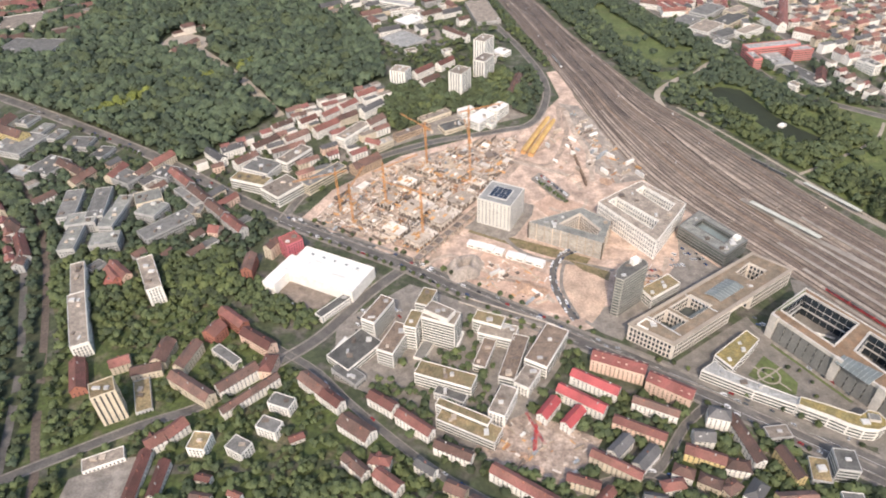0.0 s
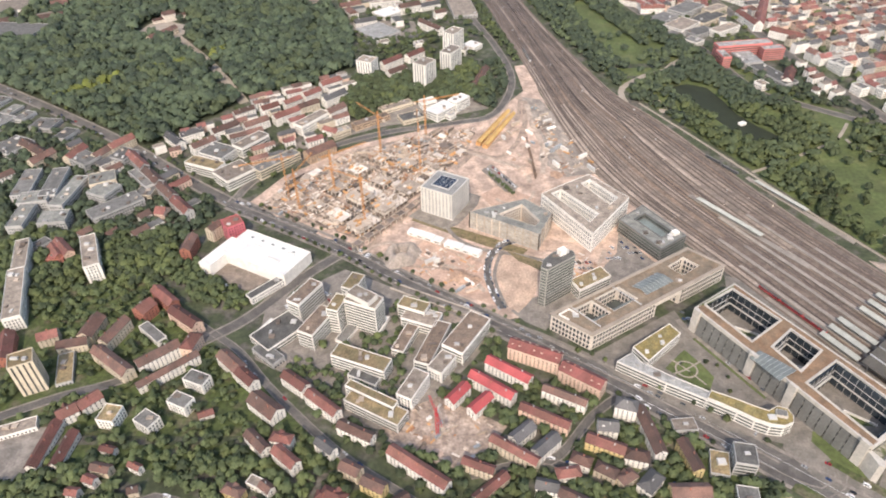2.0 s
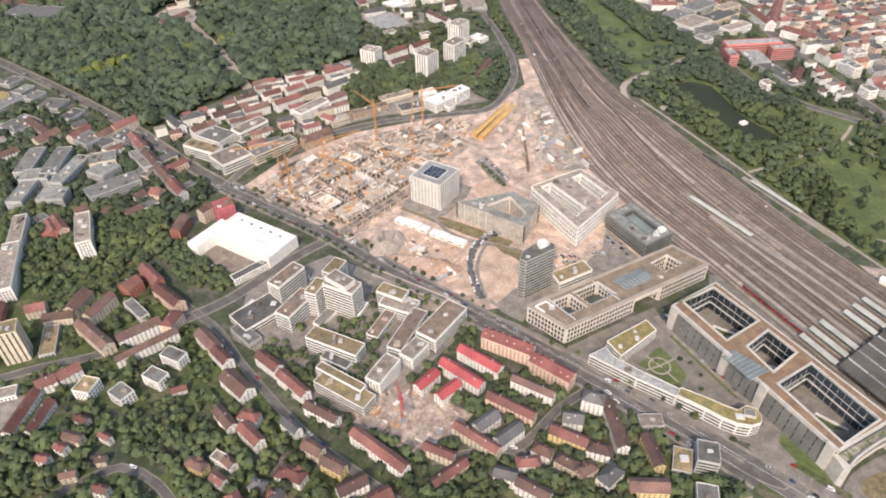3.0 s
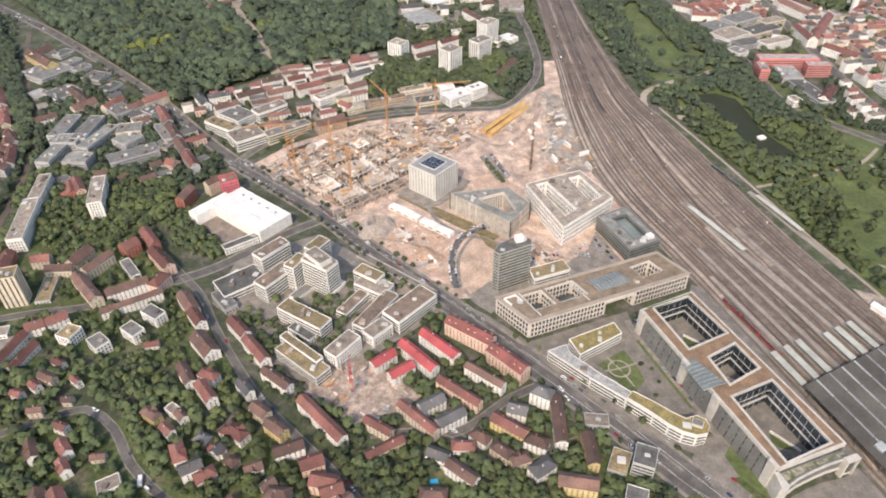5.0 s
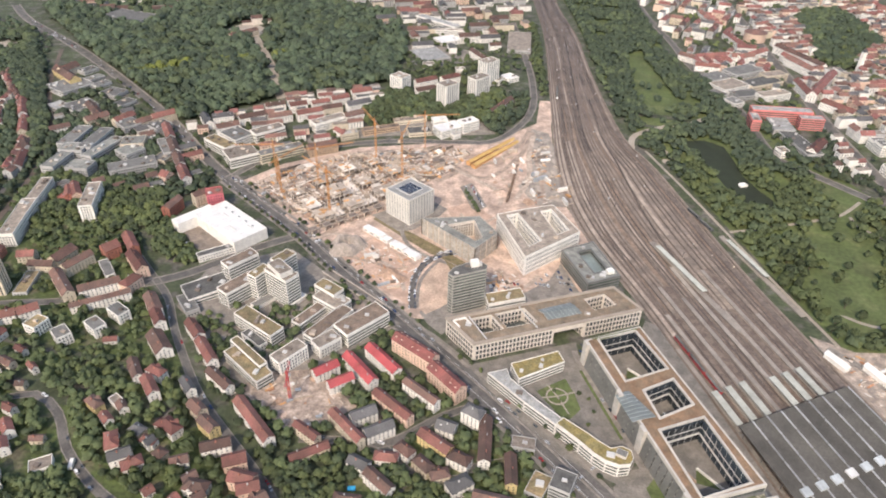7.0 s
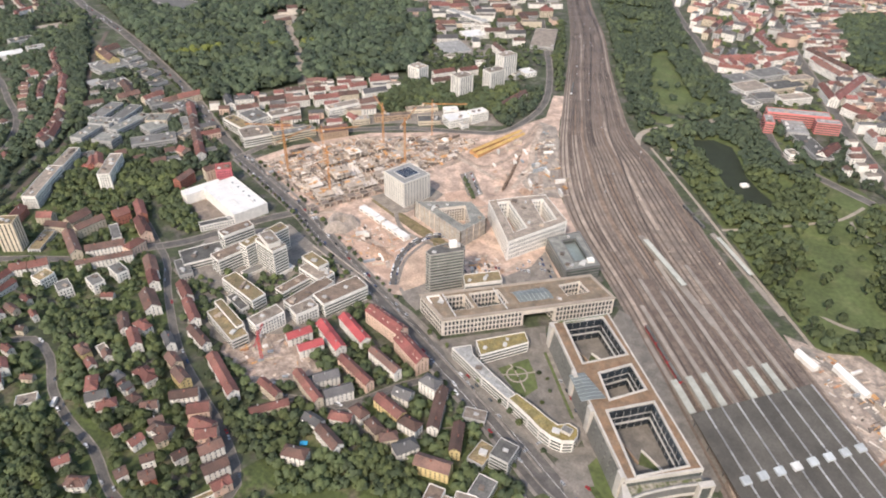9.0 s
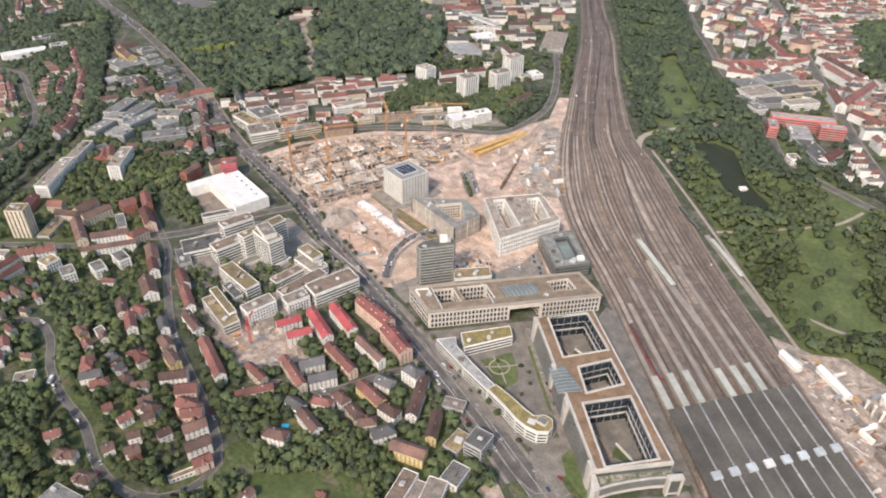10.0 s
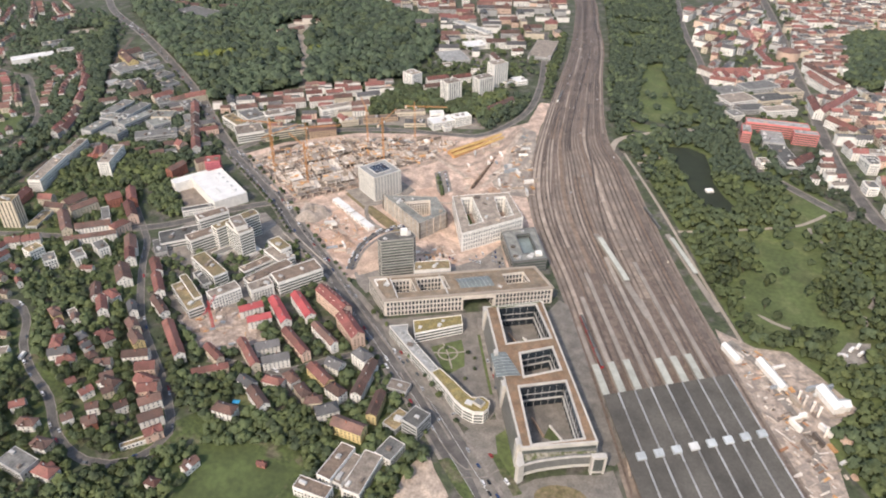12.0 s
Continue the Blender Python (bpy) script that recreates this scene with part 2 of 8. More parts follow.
def claim_way(ax, ay, bx, by, half):
    """Keeps a strip of ground clear of trees and houses."""
    r = half + 8
    for t in tiles(min(ax, bx) - r, min(ay, by) - r, max(ax, bx) + r, max(ay, by) + r):
        TAKEN.setdefault(t, []).append((False, ax, ay, bx, by, half, 0))


def is_free(x, y, gap):
    for built, a, b, c, d, e, f in TAKEN.get((math.floor(x / TILE), math.floor(y / TILE)), ()):
        if built:
            dx, dy = x - a, y - b
            if abs(dx * c + dy * d) < e + gap and abs(dy * c - dx * d) < f + gap:
                return False
        else:
            ux, uy = c - a, d - b
            k = min(1, max(0, ((x - a) * ux + (y - b) * uy) / (ux * ux + uy * uy + 1e-9)))
            if (x - a - k * ux) ** 2 + (y - b - k * uy) ** 2 < (e + gap) ** 2:
                return False
    return True


def inside(x, y, outline):
    hit = False
    for (ax, ay), (bx, by) in zip(outline, outline[1:] + outline[:1]):
        if (ay > y) != (by > y) and x < (bx - ax) * (y - ay) / (by - ay) + ax:
            hit = not hit
    return hit


def spline(points, step=12.0):
    """A smooth line through a few points."""
    pts = [Vector(p) for p in points]
    pts = [2 * pts[0] - pts[1], *pts, 2 * pts[-1] - pts[-2]]
    line = []
    for a, b, c, d in zip(pts, pts[1:], pts[2:], pts[3:]):
        n = max(2, int((c - b).length / step))
        for i in range(n):
            t = i / n
            line.append(0.5 * ((2 * b) + (c - a) * t + (2 * a - 5 * b + 4 * c - d) * t * t + (3 * b - a - 3 * c + d) * t ** 3))
    return line + [pts[-2]]


def ribbon(line, width, lift, depth=0.3, shift=0.0, flat=None):
    """A strip along a line that follows the ground, with sides."""
    s = Shape()
    rows = []
    for i, p in enumerate(line):
        way = (line[min(i + 1, len(line) - 1)] - line[max(i - 1, 0)]).normalized()
        side = Vector((-way.y, way.x))
        row = []
        for k in (-0.5, 0.5):
            q = p + side * (shift + k * width)
            z = ground(q.x, q.y) if flat is None else flat
            row += [(q.x, q.y, z + lift), (q.x, q.y, z + lift - depth)]
        rows.append(row)
    s.v = [v for row in rows for v in row]
    for i in range(len(rows) - 1):
        a, b = 4 * i, 4 * i + 4
        s.f += [(a, a + 2, b + 2, b), (a + 1, a, b, b + 1), (a + 2, a + 3, b + 3, b + 2)]
    return s


def street(name, points, width, label, lift=0.12, material=None, pavement=2.5, kind="structure"):
    line = spline(points)
    ob = tagged(part(name, ribbon(line, width, lift), material or ASPHALT), label, name, kind=kind)
    for a, b in zip(line, line[1:]):
        claim_way(a.x, a.y, b.x, b.y, width / 2 + pavement)
    if pavement:
        for side in (-1, 1):
            tagged(part("pavement", ribbon(line, pavement, lift + 0.14, shift=side * (width + pavement) / 2), PAVING),
                   "grey paved footway along the street", "pavement", kind="structure")
    return line


def drape(name, outline, material, lift, label, category, kind="structure", cell=40.0):
    """A sheet that lies on the ground within an outline."""
    bm = bmesh.new()
    bm.faces.new([bm.verts.new((x, y, 0)) for x, y in outline])
    for axis in (0, 1):
        low, high = min(p[axis] for p in outline), max(p[axis] for p in outline)
        at = math.ceil(low / cell) * cell
        while at < high:
            co, no = [0, 0, 0], [0, 0, 0]
            co[axis], no[axis] = at, 1
            bmesh.ops.bisect_plane(bm, geom=bm.verts[:] + bm.edges[:] + bm.faces[:], plane_co=co, plane_no=no)
            at += cell
    bmesh.ops.triangulate(bm, faces=bm.faces[:])
    bmesh.ops.recalc_face_normals(bm, faces=bm.faces[:])
    for v in bm.verts:
        v.co.z = ground(v.co.x, v.co.y) + lift
    if bm.faces and sum(f.normal.z for f in bm.faces) < 0:
        bmesh.ops.reverse_faces(bm, faces=bm.faces[:])
    me = bpy.data.meshes.new(name)
    bm.to_mesh(me)
    bm.free()
    me.materials.append(material)
    ob = new(name, me)
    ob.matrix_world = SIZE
    return tagged(ob, label, category, kind=kind)


# ---- ground ----
def build_ground():
    xs = sorted({*range(-4600, -1400, 200), *range(-1400, 1400, 20), *range(1400, 4601, 200)})
    ys = sorted({*range(-1200, -100, 100), *range(-100, 1300, 20), *range(1300, 4801, 100)})
    s = Shape()
    s.v = [(x, y, ground(x, y)) for y in ys for x in xs]
    w = len(xs)
    s.f = [(j * w + i, j * w + i + 1, j * w + w + i + 1, j * w + w + i) for j in range(len(ys) - 1) for i in range(w - 1)]
    tagged(part("ground", s, GROUND), "grey-brown city ground with green patches", "ground", kind="structure")


build_ground()
CEMETERY = [(-318, 752), (-480, 850), (-660, 975), (-920, 1160), (-820, 1420), (-500, 1500), (-180, 1340), (-95, 1160), (-72, 990), (-130, 915), (-225, 868)]
PARK = [(560, 480), (500, 600), (440, 720), (385, 820), (335, 905), (290, 1060), (250, 1200), (180, 1480), (100, 1760), (60, 2000), (240, 2000),
        (330, 1500), (385, 1250), (470, 1120), (540, 940), (640, 800), (900, 640), (900, 300), (650, 360)]
GARDENS = [(-420, 60), (-420, 250), (-345, 440), (-420, 560), (-300, 600), (-180, 470), (-145, 425), (-60, 350), (50, 255), (130, 200), (200, 330),
           (270, 310), (330, 262), (300, 150), (230, 40)]
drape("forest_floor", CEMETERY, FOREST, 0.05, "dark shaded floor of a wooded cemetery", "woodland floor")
drape("park_lawn", PARK, LAWN, 0.06, "green lawn of a long city park", "lawn")
drape("garden_ground", GARDENS, GARDEN, 0.07, "green gardens between the hillside houses", "gardens")
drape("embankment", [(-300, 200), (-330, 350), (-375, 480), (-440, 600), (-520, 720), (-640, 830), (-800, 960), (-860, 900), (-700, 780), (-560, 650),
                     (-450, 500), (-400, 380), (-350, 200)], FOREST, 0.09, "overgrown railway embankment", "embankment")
drape("site_ground", [(-155, 628), (-120, 690), (-38, 760), (60, 800), (140, 830), (190, 900), (182, 985), (204, 990), (212, 900), (236, 770),
                      (262, 690), (290, 640), (330, 560), (300, 500), (215, 470), (180, 450), (140, 440), (60, 492), (-10, 540)], SAND, 0.10,
      "sandy open ground of a large building site", "building site")
drape("meadow", [(163, 190), (188, 210), (210, 216), (228, 219), (246, 212), (256, 198), (256, 120), (182, 120), (178, 150), (183, 168), (172, 180)], MEADOW, 0.12, "mown green meadow", "meadow")
drape("station_forecourt", [(514, 525), (552, 513), (580, 520), (608, 497), (637, 467), (624, 447), (612, 428), (622, 385), (632, 340), (645, 285), (650, 250), (612, 290), (585, 352), (566, 398), (528, 490)], surface("yard_beige", (0.42, 0.335, 0.265), second=(0.27, 0.225, 0.185), stain_size=9, grain=0.2, grain_size=2), 0.19,
      "bare sandy building ground beside the station", "building site")
tagged(part("works_road", ribbon(spline([(528, 512), (553, 492), (578, 452), (600, 410), (612, 360), (624, 300)]), 7, 0.3), PAVING), "grey works road beside the platform hall", "works road", kind="structure")
drape("park_yard", [(618, 524), (631.5, 560), (652, 568), (648, 538), (634, 524)], surface("yard_grey", (0.26, 0.235, 0.20), second=(0.20, 0.18, 0.155), stain_size=8, grain=0.2), 0.2, "grey yard among park trees", "yard")
claim(634, 545, 30, 44, -15)
drape("lake", [(400, 905), (430, 915), (456, 902), (468, 862), (476, 825), (494, 793), (512, 770), (503, 750), (476, 752), (452, 794), (434, 836), (412, 874)], WATER, 0.15,
      "dark still park lake", "lake")

# ---- streets ----
MAIN = [(-172, 636), (-35, 553), (34, 503), (123, 440), (205, 382)]
MAIN_SOUTH = [(205, 382), (256, 346), (300, 314), (337, 284), (380, 249), (440, 197), (510, 128)]
MAIN_NORTH = [(-1000, 1170), (-884, 1085), (-656, 961), (-379, 788), (-240, 684), (-172, 636)]
main_line = street("road", MAIN, 18.5, "wide grey asphalt main road with traffic", lift=0.14, pavement=3.5)
south_line = street("road", MAIN_SOUTH, 24, "broad asphalt main road with several lanes", lift=0.135, pavement=3)
north_line = street("road", MAIN_NORTH, 12.5, "grey asphalt main road between trees and houses", lift=0.145, pavement=2.5)
lines = Shape()
for off in (-5.2, 5.2):
    for p, q in zip(main_line + south_line, main_line[1:] + south_line[1:]):
        if p == q or (q - p).length > 40:
            continue
        dash = ribbon([p, p.lerp(q, 0.5)], 0.3, 0.17, 0.05, shift=off)
        k = len(lines.v)
        lines.v += dash.v
        lines.f += [tuple(i + k for i in face) for face in dash.f]
tagged(part("lane_marking", lines, MARKING), "white broken lane lines of the main road", "road marking", kind="structure")
tagged(part("median", ribbon(spline([(-160, 632), (-35, 557), (34, 507), (123, 444), (205, 386), (256, 350), (300, 317), (337, 287)]), 1.6, 0.36), PAVING),
       "raised pale median strip of the main road", "median", kind="structure")
side_line = street("road", [(-175, 455), (-137, 427), (-100, 399), (-63, 356), (2, 292), (52, 256), (87, 233), (111, 215), (135, 190), (130, 158), (100, 142),
                            (60, 150), (20, 175), (-20, 190), (-58, 211), (-89, 238), (-122, 250), (-150, 232), (-185, 205)], 6,
                   "narrow asphalt street winding round a hillside", pavement=0.8)
street("road", [(-141, 411), (-104, 444), (-63, 502), (-28, 541)], 10, "grey asphalt side street", lift=0.13, pavement=2)
street("road", [(-9, 536), (40, 617), (70, 670), (118, 745), (150, 815)], 8, "dusty access road past the building site", lift=0.13, material=DIRT, pavement=0)
street("road", [(-172, 636), (-150, 690), (-90, 745), (0, 790), (90, 812), (145, 835), (175, 930), (160, 1050), (120, 1200), (60, 1400)], 8,
       "asphalt street behind the building site", lift=0.13, pavement=2)
street("road", [(-137, 427), (-188, 369), (-239, 345), (-284, 320), (-340, 288)], 8, "asphalt side street between apartment houses", lift=0.13, pavement=1.5)
street("road", [(130, 305), (165, 285), (205, 330), (232, 352)], 6, "narrow residential street", lift=0.13, pavement=1)
street("road", [(105, 270), (165, 285), (200, 268), (262, 300)], 6, "narrow residential street", lift=0.125, pavement=1)
street("road", [(262, 334), (300, 300), (360, 262), (385, 300), (352, 350), (320, 400)], 7, "asphalt drive between office buildings", lift=0.13, pavement=1)
street("path", [(-214, 874), (-248, 925), (-288, 988), (-347, 1066), (-409, 1145)], 15, "pale straight cemetery avenue", material=GRAVEL_PATH, pavement=0)
street("path", [(528, 604), (540.8, 581), (555.3, 566), (576.6, 558.6), (597, 560)], 4.2, "pale gravel park path", material=GRAVEL_PATH, pavement=0)
street("path", [(594, 762), (599.5, 743.7), (623.5, 723.7), (640.4, 702.3), (653.4, 675.2), (658.3, 641.2), (648.4, 612), (652, 580)], 4.2, "grey curved park path", material=PAVING, pavement=0)
street("path", [(335, 835), (330, 870), (335, 906), (378, 947), (410, 964), (441, 998), (500, 1010)], 9, "pale wide park path with a bend", material=GRAVEL_PATH, pavement=0)
street("path", [(452, 690), (483, 704.4), (525.7, 727.4), (574.4, 755.7), (592, 772), (612, 800)], 4.2, "pale gravel park path", material=GRAVEL_PATH, pavement=0)
street("path", [(350, 860), (420, 740), (490, 610), (545, 505)], 3.5, "pale gravel path beside the railway", material=GRAVEL_PATH, pavement=0)

street("road", [(-330, 290), (-349, 346), (-379, 425), (-406, 486), (-444, 567), (-489, 641), (-545, 705)], 7, "residential street above the cutting", lift=0.2, pavement=0)
street("track_bed", [(-285, 180), (-298, 279), (-326, 345), (-355, 417), (-376, 469), (-405, 537), (-436, 602), (-472, 661), (-507, 709), (-553, 757), (-620, 840), (-700, 960)], 7, "brown single railway cutting between trees", material=TRACKBED, pavement=0)

# ---- railway ----
LEFT = spline([(520, 200), (478, 292), (417, 409), (351, 532), (281, 651), (241, 762), (204, 953), (150, 1261), (105, 1460), (30, 1727), (-120, 2050), (-300, 2350)], 20)
RIGHT = spline([(665, 230), (602, 352), (536, 475), (466, 610), (415, 715), (364, 817), (314, 905), (252, 1128), (205, 1330), (152, 1503), (70, 1773), (-80, 2080), (-270, 2380)], 20)


def across(k, step=1.0):
    """The line at k of the way from the left to the right edge of the track field."""
    n = 120
    line = []
    for i in range(n + 1):
        a, b = LEFT[round(i / n * (len(LEFT) - 1))], RIGHT[round(i / n * (len(RIGHT) - 1))]
        ia, ib = i / n * (len(LEFT) - 1), i / n * (len(RIGHT) - 1)
        fa, fb = min(int(ia), len(LEFT) - 2), min(int(ib), len(RIGHT) - 2)
        a = LEFT[fa].lerp(LEFT[fa + 1], ia - fa)
        b = RIGHT[fb].lerp(RIGHT[fb + 1], ib - fb)
        line.append(a.lerp(b, k))
    return line


DUST = surface("ballast_dusty", (0.335, 0.272, 0.215), grain=0.2, grain_size=3, stain=0.25, stain_size=16)
OILY = surface("ballast_oily", (0.15, 0.118, 0.095), grain=0.2, grain_size=3, stain=0.3, stain_size=12)
RUSTY = surface("ballast_rusty", (0.20, 0.145, 0.105), grain=0.2, grain_size=3, stain=0.3, stain_size=12)


def build_railway():
    s = Shape()
    edges = [across(k / 6) for k in range(7)]
    s.v = [(p.x, p.y, ground(p.x, p.y) + 0.25) for row in edges for p in row]
    w = len(edges[0])
    s.f = [(j * w + i, (j + 1) * w + i, (j + 1) * w + i + 1, j * w + i + 1) for j in range(6) for i in range(w - 1)]
    tagged(part("track_field", s, BALLAST), "broad brown-grey ballast field of a railway approach", "railway ballast", kind="structure")
    for i in range(len(LEFT) - 1):
        claim_way(*((LEFT[i] + RIGHT[min(i, len(RIGHT) - 1)]) / 2), *((LEFT[i + 1] + RIGHT[min(i + 1, len(RIGHT) - 1)]) / 2), 62 if LEFT[i].y < 900 else 45)
    rng = random.Random(4)
    at = 0.03
    while at < 0.975:
        line = across(at)
        track = tagged(part("railway_track", ribbon(line, rng.choice((2.0, 2.3, 2.6, 2.9)), 0.42, 0.2), TRACKBED), "rusty railway track with two rails on dark ballast",
                       "railway track", "tracks of the approach")
        for side in (-0.72, 0.72):
            part("rail", ribbon(line, 0.12, 0.60, 0.18, shift=side), RAIL, track)
        at += rng.choice((0.034, 0.038, 0.042, 0.05, 0.07))
    # paler trodden strips and dark oily stretches between the tracks
    for k in range(64):
        i = rng.randrange(10, 84)
        n = rng.randrange(10, 40)
        line = across(rng.uniform(0.02, 0.98))[i:i + n]
        tagged(part("ballast_strip", ribbon(line, rng.uniform(2.0, 7.5), 0.30 + 0.0012 * k, 0.1), rng.choice((DUST, DUST, OILY, RUSTY))), "strip of trodden ballast between tracks", "ballast", kind="structure")
    # crossovers between the tracks
    for k in range(9):
        i, a = rng.randrange(12, 60), rng.uniform(0.05, 0.7)
        b = a + rng.uniform(0.12, 0.25)
        la, lb = across(a), across(b)
        line = [la[i + j].lerp(lb[i + j], smooth(j / 26)) for j in range(27)]
        track = tagged(part("railway_track", ribbon(line, 2.8, 0.44, 0.2), TRACKBED), "rusty crossover track between two lines", "railway track", "tracks of the approach")
        for side in (-0.72, 0.72):
            part("rail", ribbon(line, 0.12, 0.62, 0.18, shift=side), RAIL, track)


build_railway()

# ---- houses ----
ROOF_WORD = {"red": "red tiled", "brown": "brown tiled", "bright": "bright red tiled", "slate": "dark slate", "gravel": "gravel", "sedum": "planted sedum",
             "earth": "brown gravel", "felt": "grey felt", "pale_felt": "pale grey felt", "sheet": "white sheet", "brick": "red felt",
             "faded": "faded brown-red tiled", "rosy": "rose-red tiled", "crimson": "deep red tiled", "rust": "rust-brown gravel", "sage": "grey-green felt"}


def wall_windows(s, p, q, low, high, storey=3.0, pitch=3.7, width=1.15, tall=1.35, proud=0.05):
    """Rows of window panes on the wall from p to q, whose outside lies to the right."""
    p, q = Vector(p), Vector(q)
    length = (q - p).length
    n, rows = int((length - 1.2) / pitch), max(1, int((high - low) / storey))
    if n < 1:
        return
    way = (q - p) / length
    out = Vector((way.y, -way.x)) * proud
    start = (length - (n - 1) * pitch) / 2
    for r in range(rows):
        z = low + r * storey + 0.95
        for i in range(n):
            a, b = p + way * (start + i * pitch - width / 2), p + way * (start + i * pitch + width / 2)
            a2, b2 = a + out, b + out
            k = len(s.v)
            s.v += [(a2.x, a2.y, z), (b2.x, b2.y, z), (b2.x, b2.y, z + tall), (a2.x, a2.y, z + tall), (a.x, a.y, z), (b.x, b.y, z), (b.x, b.y, z + tall), (a.x, a.y, z + tall)]
            s.f += [(k, k + 1, k + 2, k + 3), (k, k + 4, k + 5, k + 1), (k + 3, k + 2, k + 6, k + 7), (k, k + 3, k + 7, k + 4), (k + 1, k + 5, k + 6, k + 2)]


def house(x, y, length, width, turn, eaves, roof, wall, hip=False, windows=True, group="", rng=random.Random(11)):
    """A house with a pitched roof; the ridge runs along its length."""
    base = ground(x, y)
    size = "long apartment row" if length > 34 else ("house" if eaves > 6 else "small house")
    ob = thing("house", pose(x, y, base, 0, 0, turn), "%s-walled %s with a %s %s roof" % (wall, size, ROOF_WORD[roof], "hipped" if hip else "gabled"), "house", group)
    claim(x, y, length, width, turn)
    a, b, rise, over = length / 2, width / 2, width * 0.36, 0.55
    s = Shape()
    rect = [(-a, -b), (a, -b), (a, b), (-a, b)]
    s.prism(rect, -4, eaves, top=False)
    if not hip:
        for e in (-a, a):
            tri = [(e, -b, eaves), (e, b, eaves), (e, 0, eaves + rise)]
            s.face(*(tri if e > 0 else tri[::-1]))
    part("wall", s, WALL[wall], ob)
    s = Shape()
    t, low = 0.3, eaves - over * rise / b
    if hip:
        cut = min(a * 0.95, b * 0.9)
        eave = [(-a - over, -b - over, low), (a + over, -b - over, low), (a + over, b + over, low), (-a - over, b + over, low)]
        r0, r1 = (-a + cut, 0, eaves + rise + t), (a - cut, 0, eaves + rise + t)
        up = [(p[0], p[1], p[2] + t) for p in eave]
        s.face(up[0], up[1], r1, r0), s.face(up[1], up[2], r1), s.face(up[2], up[3], r0, r1), s.face(up[3], up[0], r0)
        for i in range(4):
            s.face(eave[i], eave[(i + 1) % 4], up[(i + 1) % 4], up[i])
        s.face(*eave[::-1])
    else:
        for side in (-1, 1):
            pts = [(-a - over, side * (b + over), low), (a + over, side * (b + over), low), (a + over, 0, eaves + rise), (-a - over, 0, eaves + rise)]
            pts = pts if side < 0 else pts[::-1]
            up = [(p[0], p[1], p[2] + t) for p in pts]
            s.face(*up), s.face(*pts[::-1])
            for i in range(4):
                s.face(pts[i], pts[(i + 1) % 4], up[(i + 1) % 4], up[i])
    part("roof", s, ROOF[roof], ob)
    if windows:
        s = Shape()
        for i in range(4):
            wall_windows(s, rect[i], rect[(i + 1) % 4], 0.2, eaves)
        if not hip and rise > 3:
            for e in (-1, 1):
                wall_windows(s, (e * a, -e * 2.2), (e * a, e * 2.2), eaves - 0.6, eaves + 2.4, pitch=2.2)
        part("glazing", s, GLASS, ob, kind="stuff")
        for i in range(max(1, int(length / 14))):
            cx = -a + length * (i + 0.5) / max(1, int(length / 14)) + rng.uniform(-1.5, 1.5)
            cy = rng.choice((-1, 1)) * b * 0.25
            top = eaves + rise * 0.75
            part("chimney", Shape().box(cx - 0.45, cy - 0.35, top - 1, cx + 0.45, cy + 0.35, top + 2.1), WALL["brick" if rng.random() < 0.6 else "grey"], ob)
        if not group and 11 < length < 24 and width > 6.9 and eaves < 10 and roof in ("red", "brown") and rng.random() < 0.5:
            # a cross gable on one side of the roof
            side = rng.choice((-1, 1))
            gx, half, top, front = rng.uniform(-0.15, 0.15) * length, 2.3, eaves + rise * 0.86, side * (b + 0.75)
            g = Shape()
            g.face(*[(gx - half, front, 1.0), (gx + half, front, 1.0), (gx + half, front, eaves + 0.4), (gx, front, top), (gx - half, front, eaves + 0.4)][::-side])
            for e in (-1, 1):
                g.face(*[(gx + e * half, front, 1.0), (gx + e * half, side * (b - 0.5), 1.0), (gx + e * half, side * (b - 0.5), eaves + 0.4), (gx + e * half, front, eaves + 0.4)][::e * side])
            gable = part("cross_gable", g, WALL[wall], ob)
            lid = Shape()
            for e in (-1, 1):
                ring = [(gx + e * (half + 0.4), front + side * 0.4, eaves + 0.1), (gx, front + side * 0.4, top + 0.25), (gx, side * 0.4, top + 0.25), (gx + e * (half + 0.4), side * b * 0.5, eaves + 0.1)]
                lid.face(*ring[::-e * side]), lid.face(*[(x, y, z - 0.25) for x, y, z in ring[::e * side]])
            part("gable_roof", lid, ROOF[roof], gable)
            part("gable_window", Shape().box(gx - 0.6, min(front, front + side * 0.05), eaves - 1.0, gx + 0.6, max(front, front + side * 0.05), eaves + 0.5), GLASS, gable)
        if length > 15 and not hip and width > 11 and not group:
            n = int(length / 6)
            for i in range(n):
                for side in (-1, 1):
                    if rng.random() < (0.85 if roof == "crimson" else 0.2):
                        dx, dy, dz = -a + length * (i + 0.5) / n, side * b * 0.62, eaves + rise * 0.2
                        d = Shape()
                        y0, y1 = sorted((dy, dy - side * b * 0.42))
                        d.box(dx - 0.9, y0, dz, dx + 0.9, y1, dz + 1.75)
                        dormer = part("dormer", d, WALL[wall] if roof in ("slate", "crimson") else ROOF[roof], ob)
                        gy = dy + side * 0.04
                        g0, g1 = sorted((dy - side * 0.02, gy))
                        part("dormer_window", Shape().box(dx - 0.6, g0, dz + 0.6, dx + 0.6, g1, dz + 1.5), GLASS, dormer)
    return ob


def ring_cap(bm, loops, z):
    edges = []
    for loop in loops:
        vs = [bm.verts.new((x, y, z)) for x, y in loop]
        edges += [bm.edges.new((vs[i], vs[(i + 1) % len(vs)])) for i in range(len(vs))]
    bmesh.ops.triangle_fill(bm, edges=edges, use_beauty=True)
    for f in bm.faces:
        f.normal_update()
        if f.normal.z < 0:
            f.normal_flip()


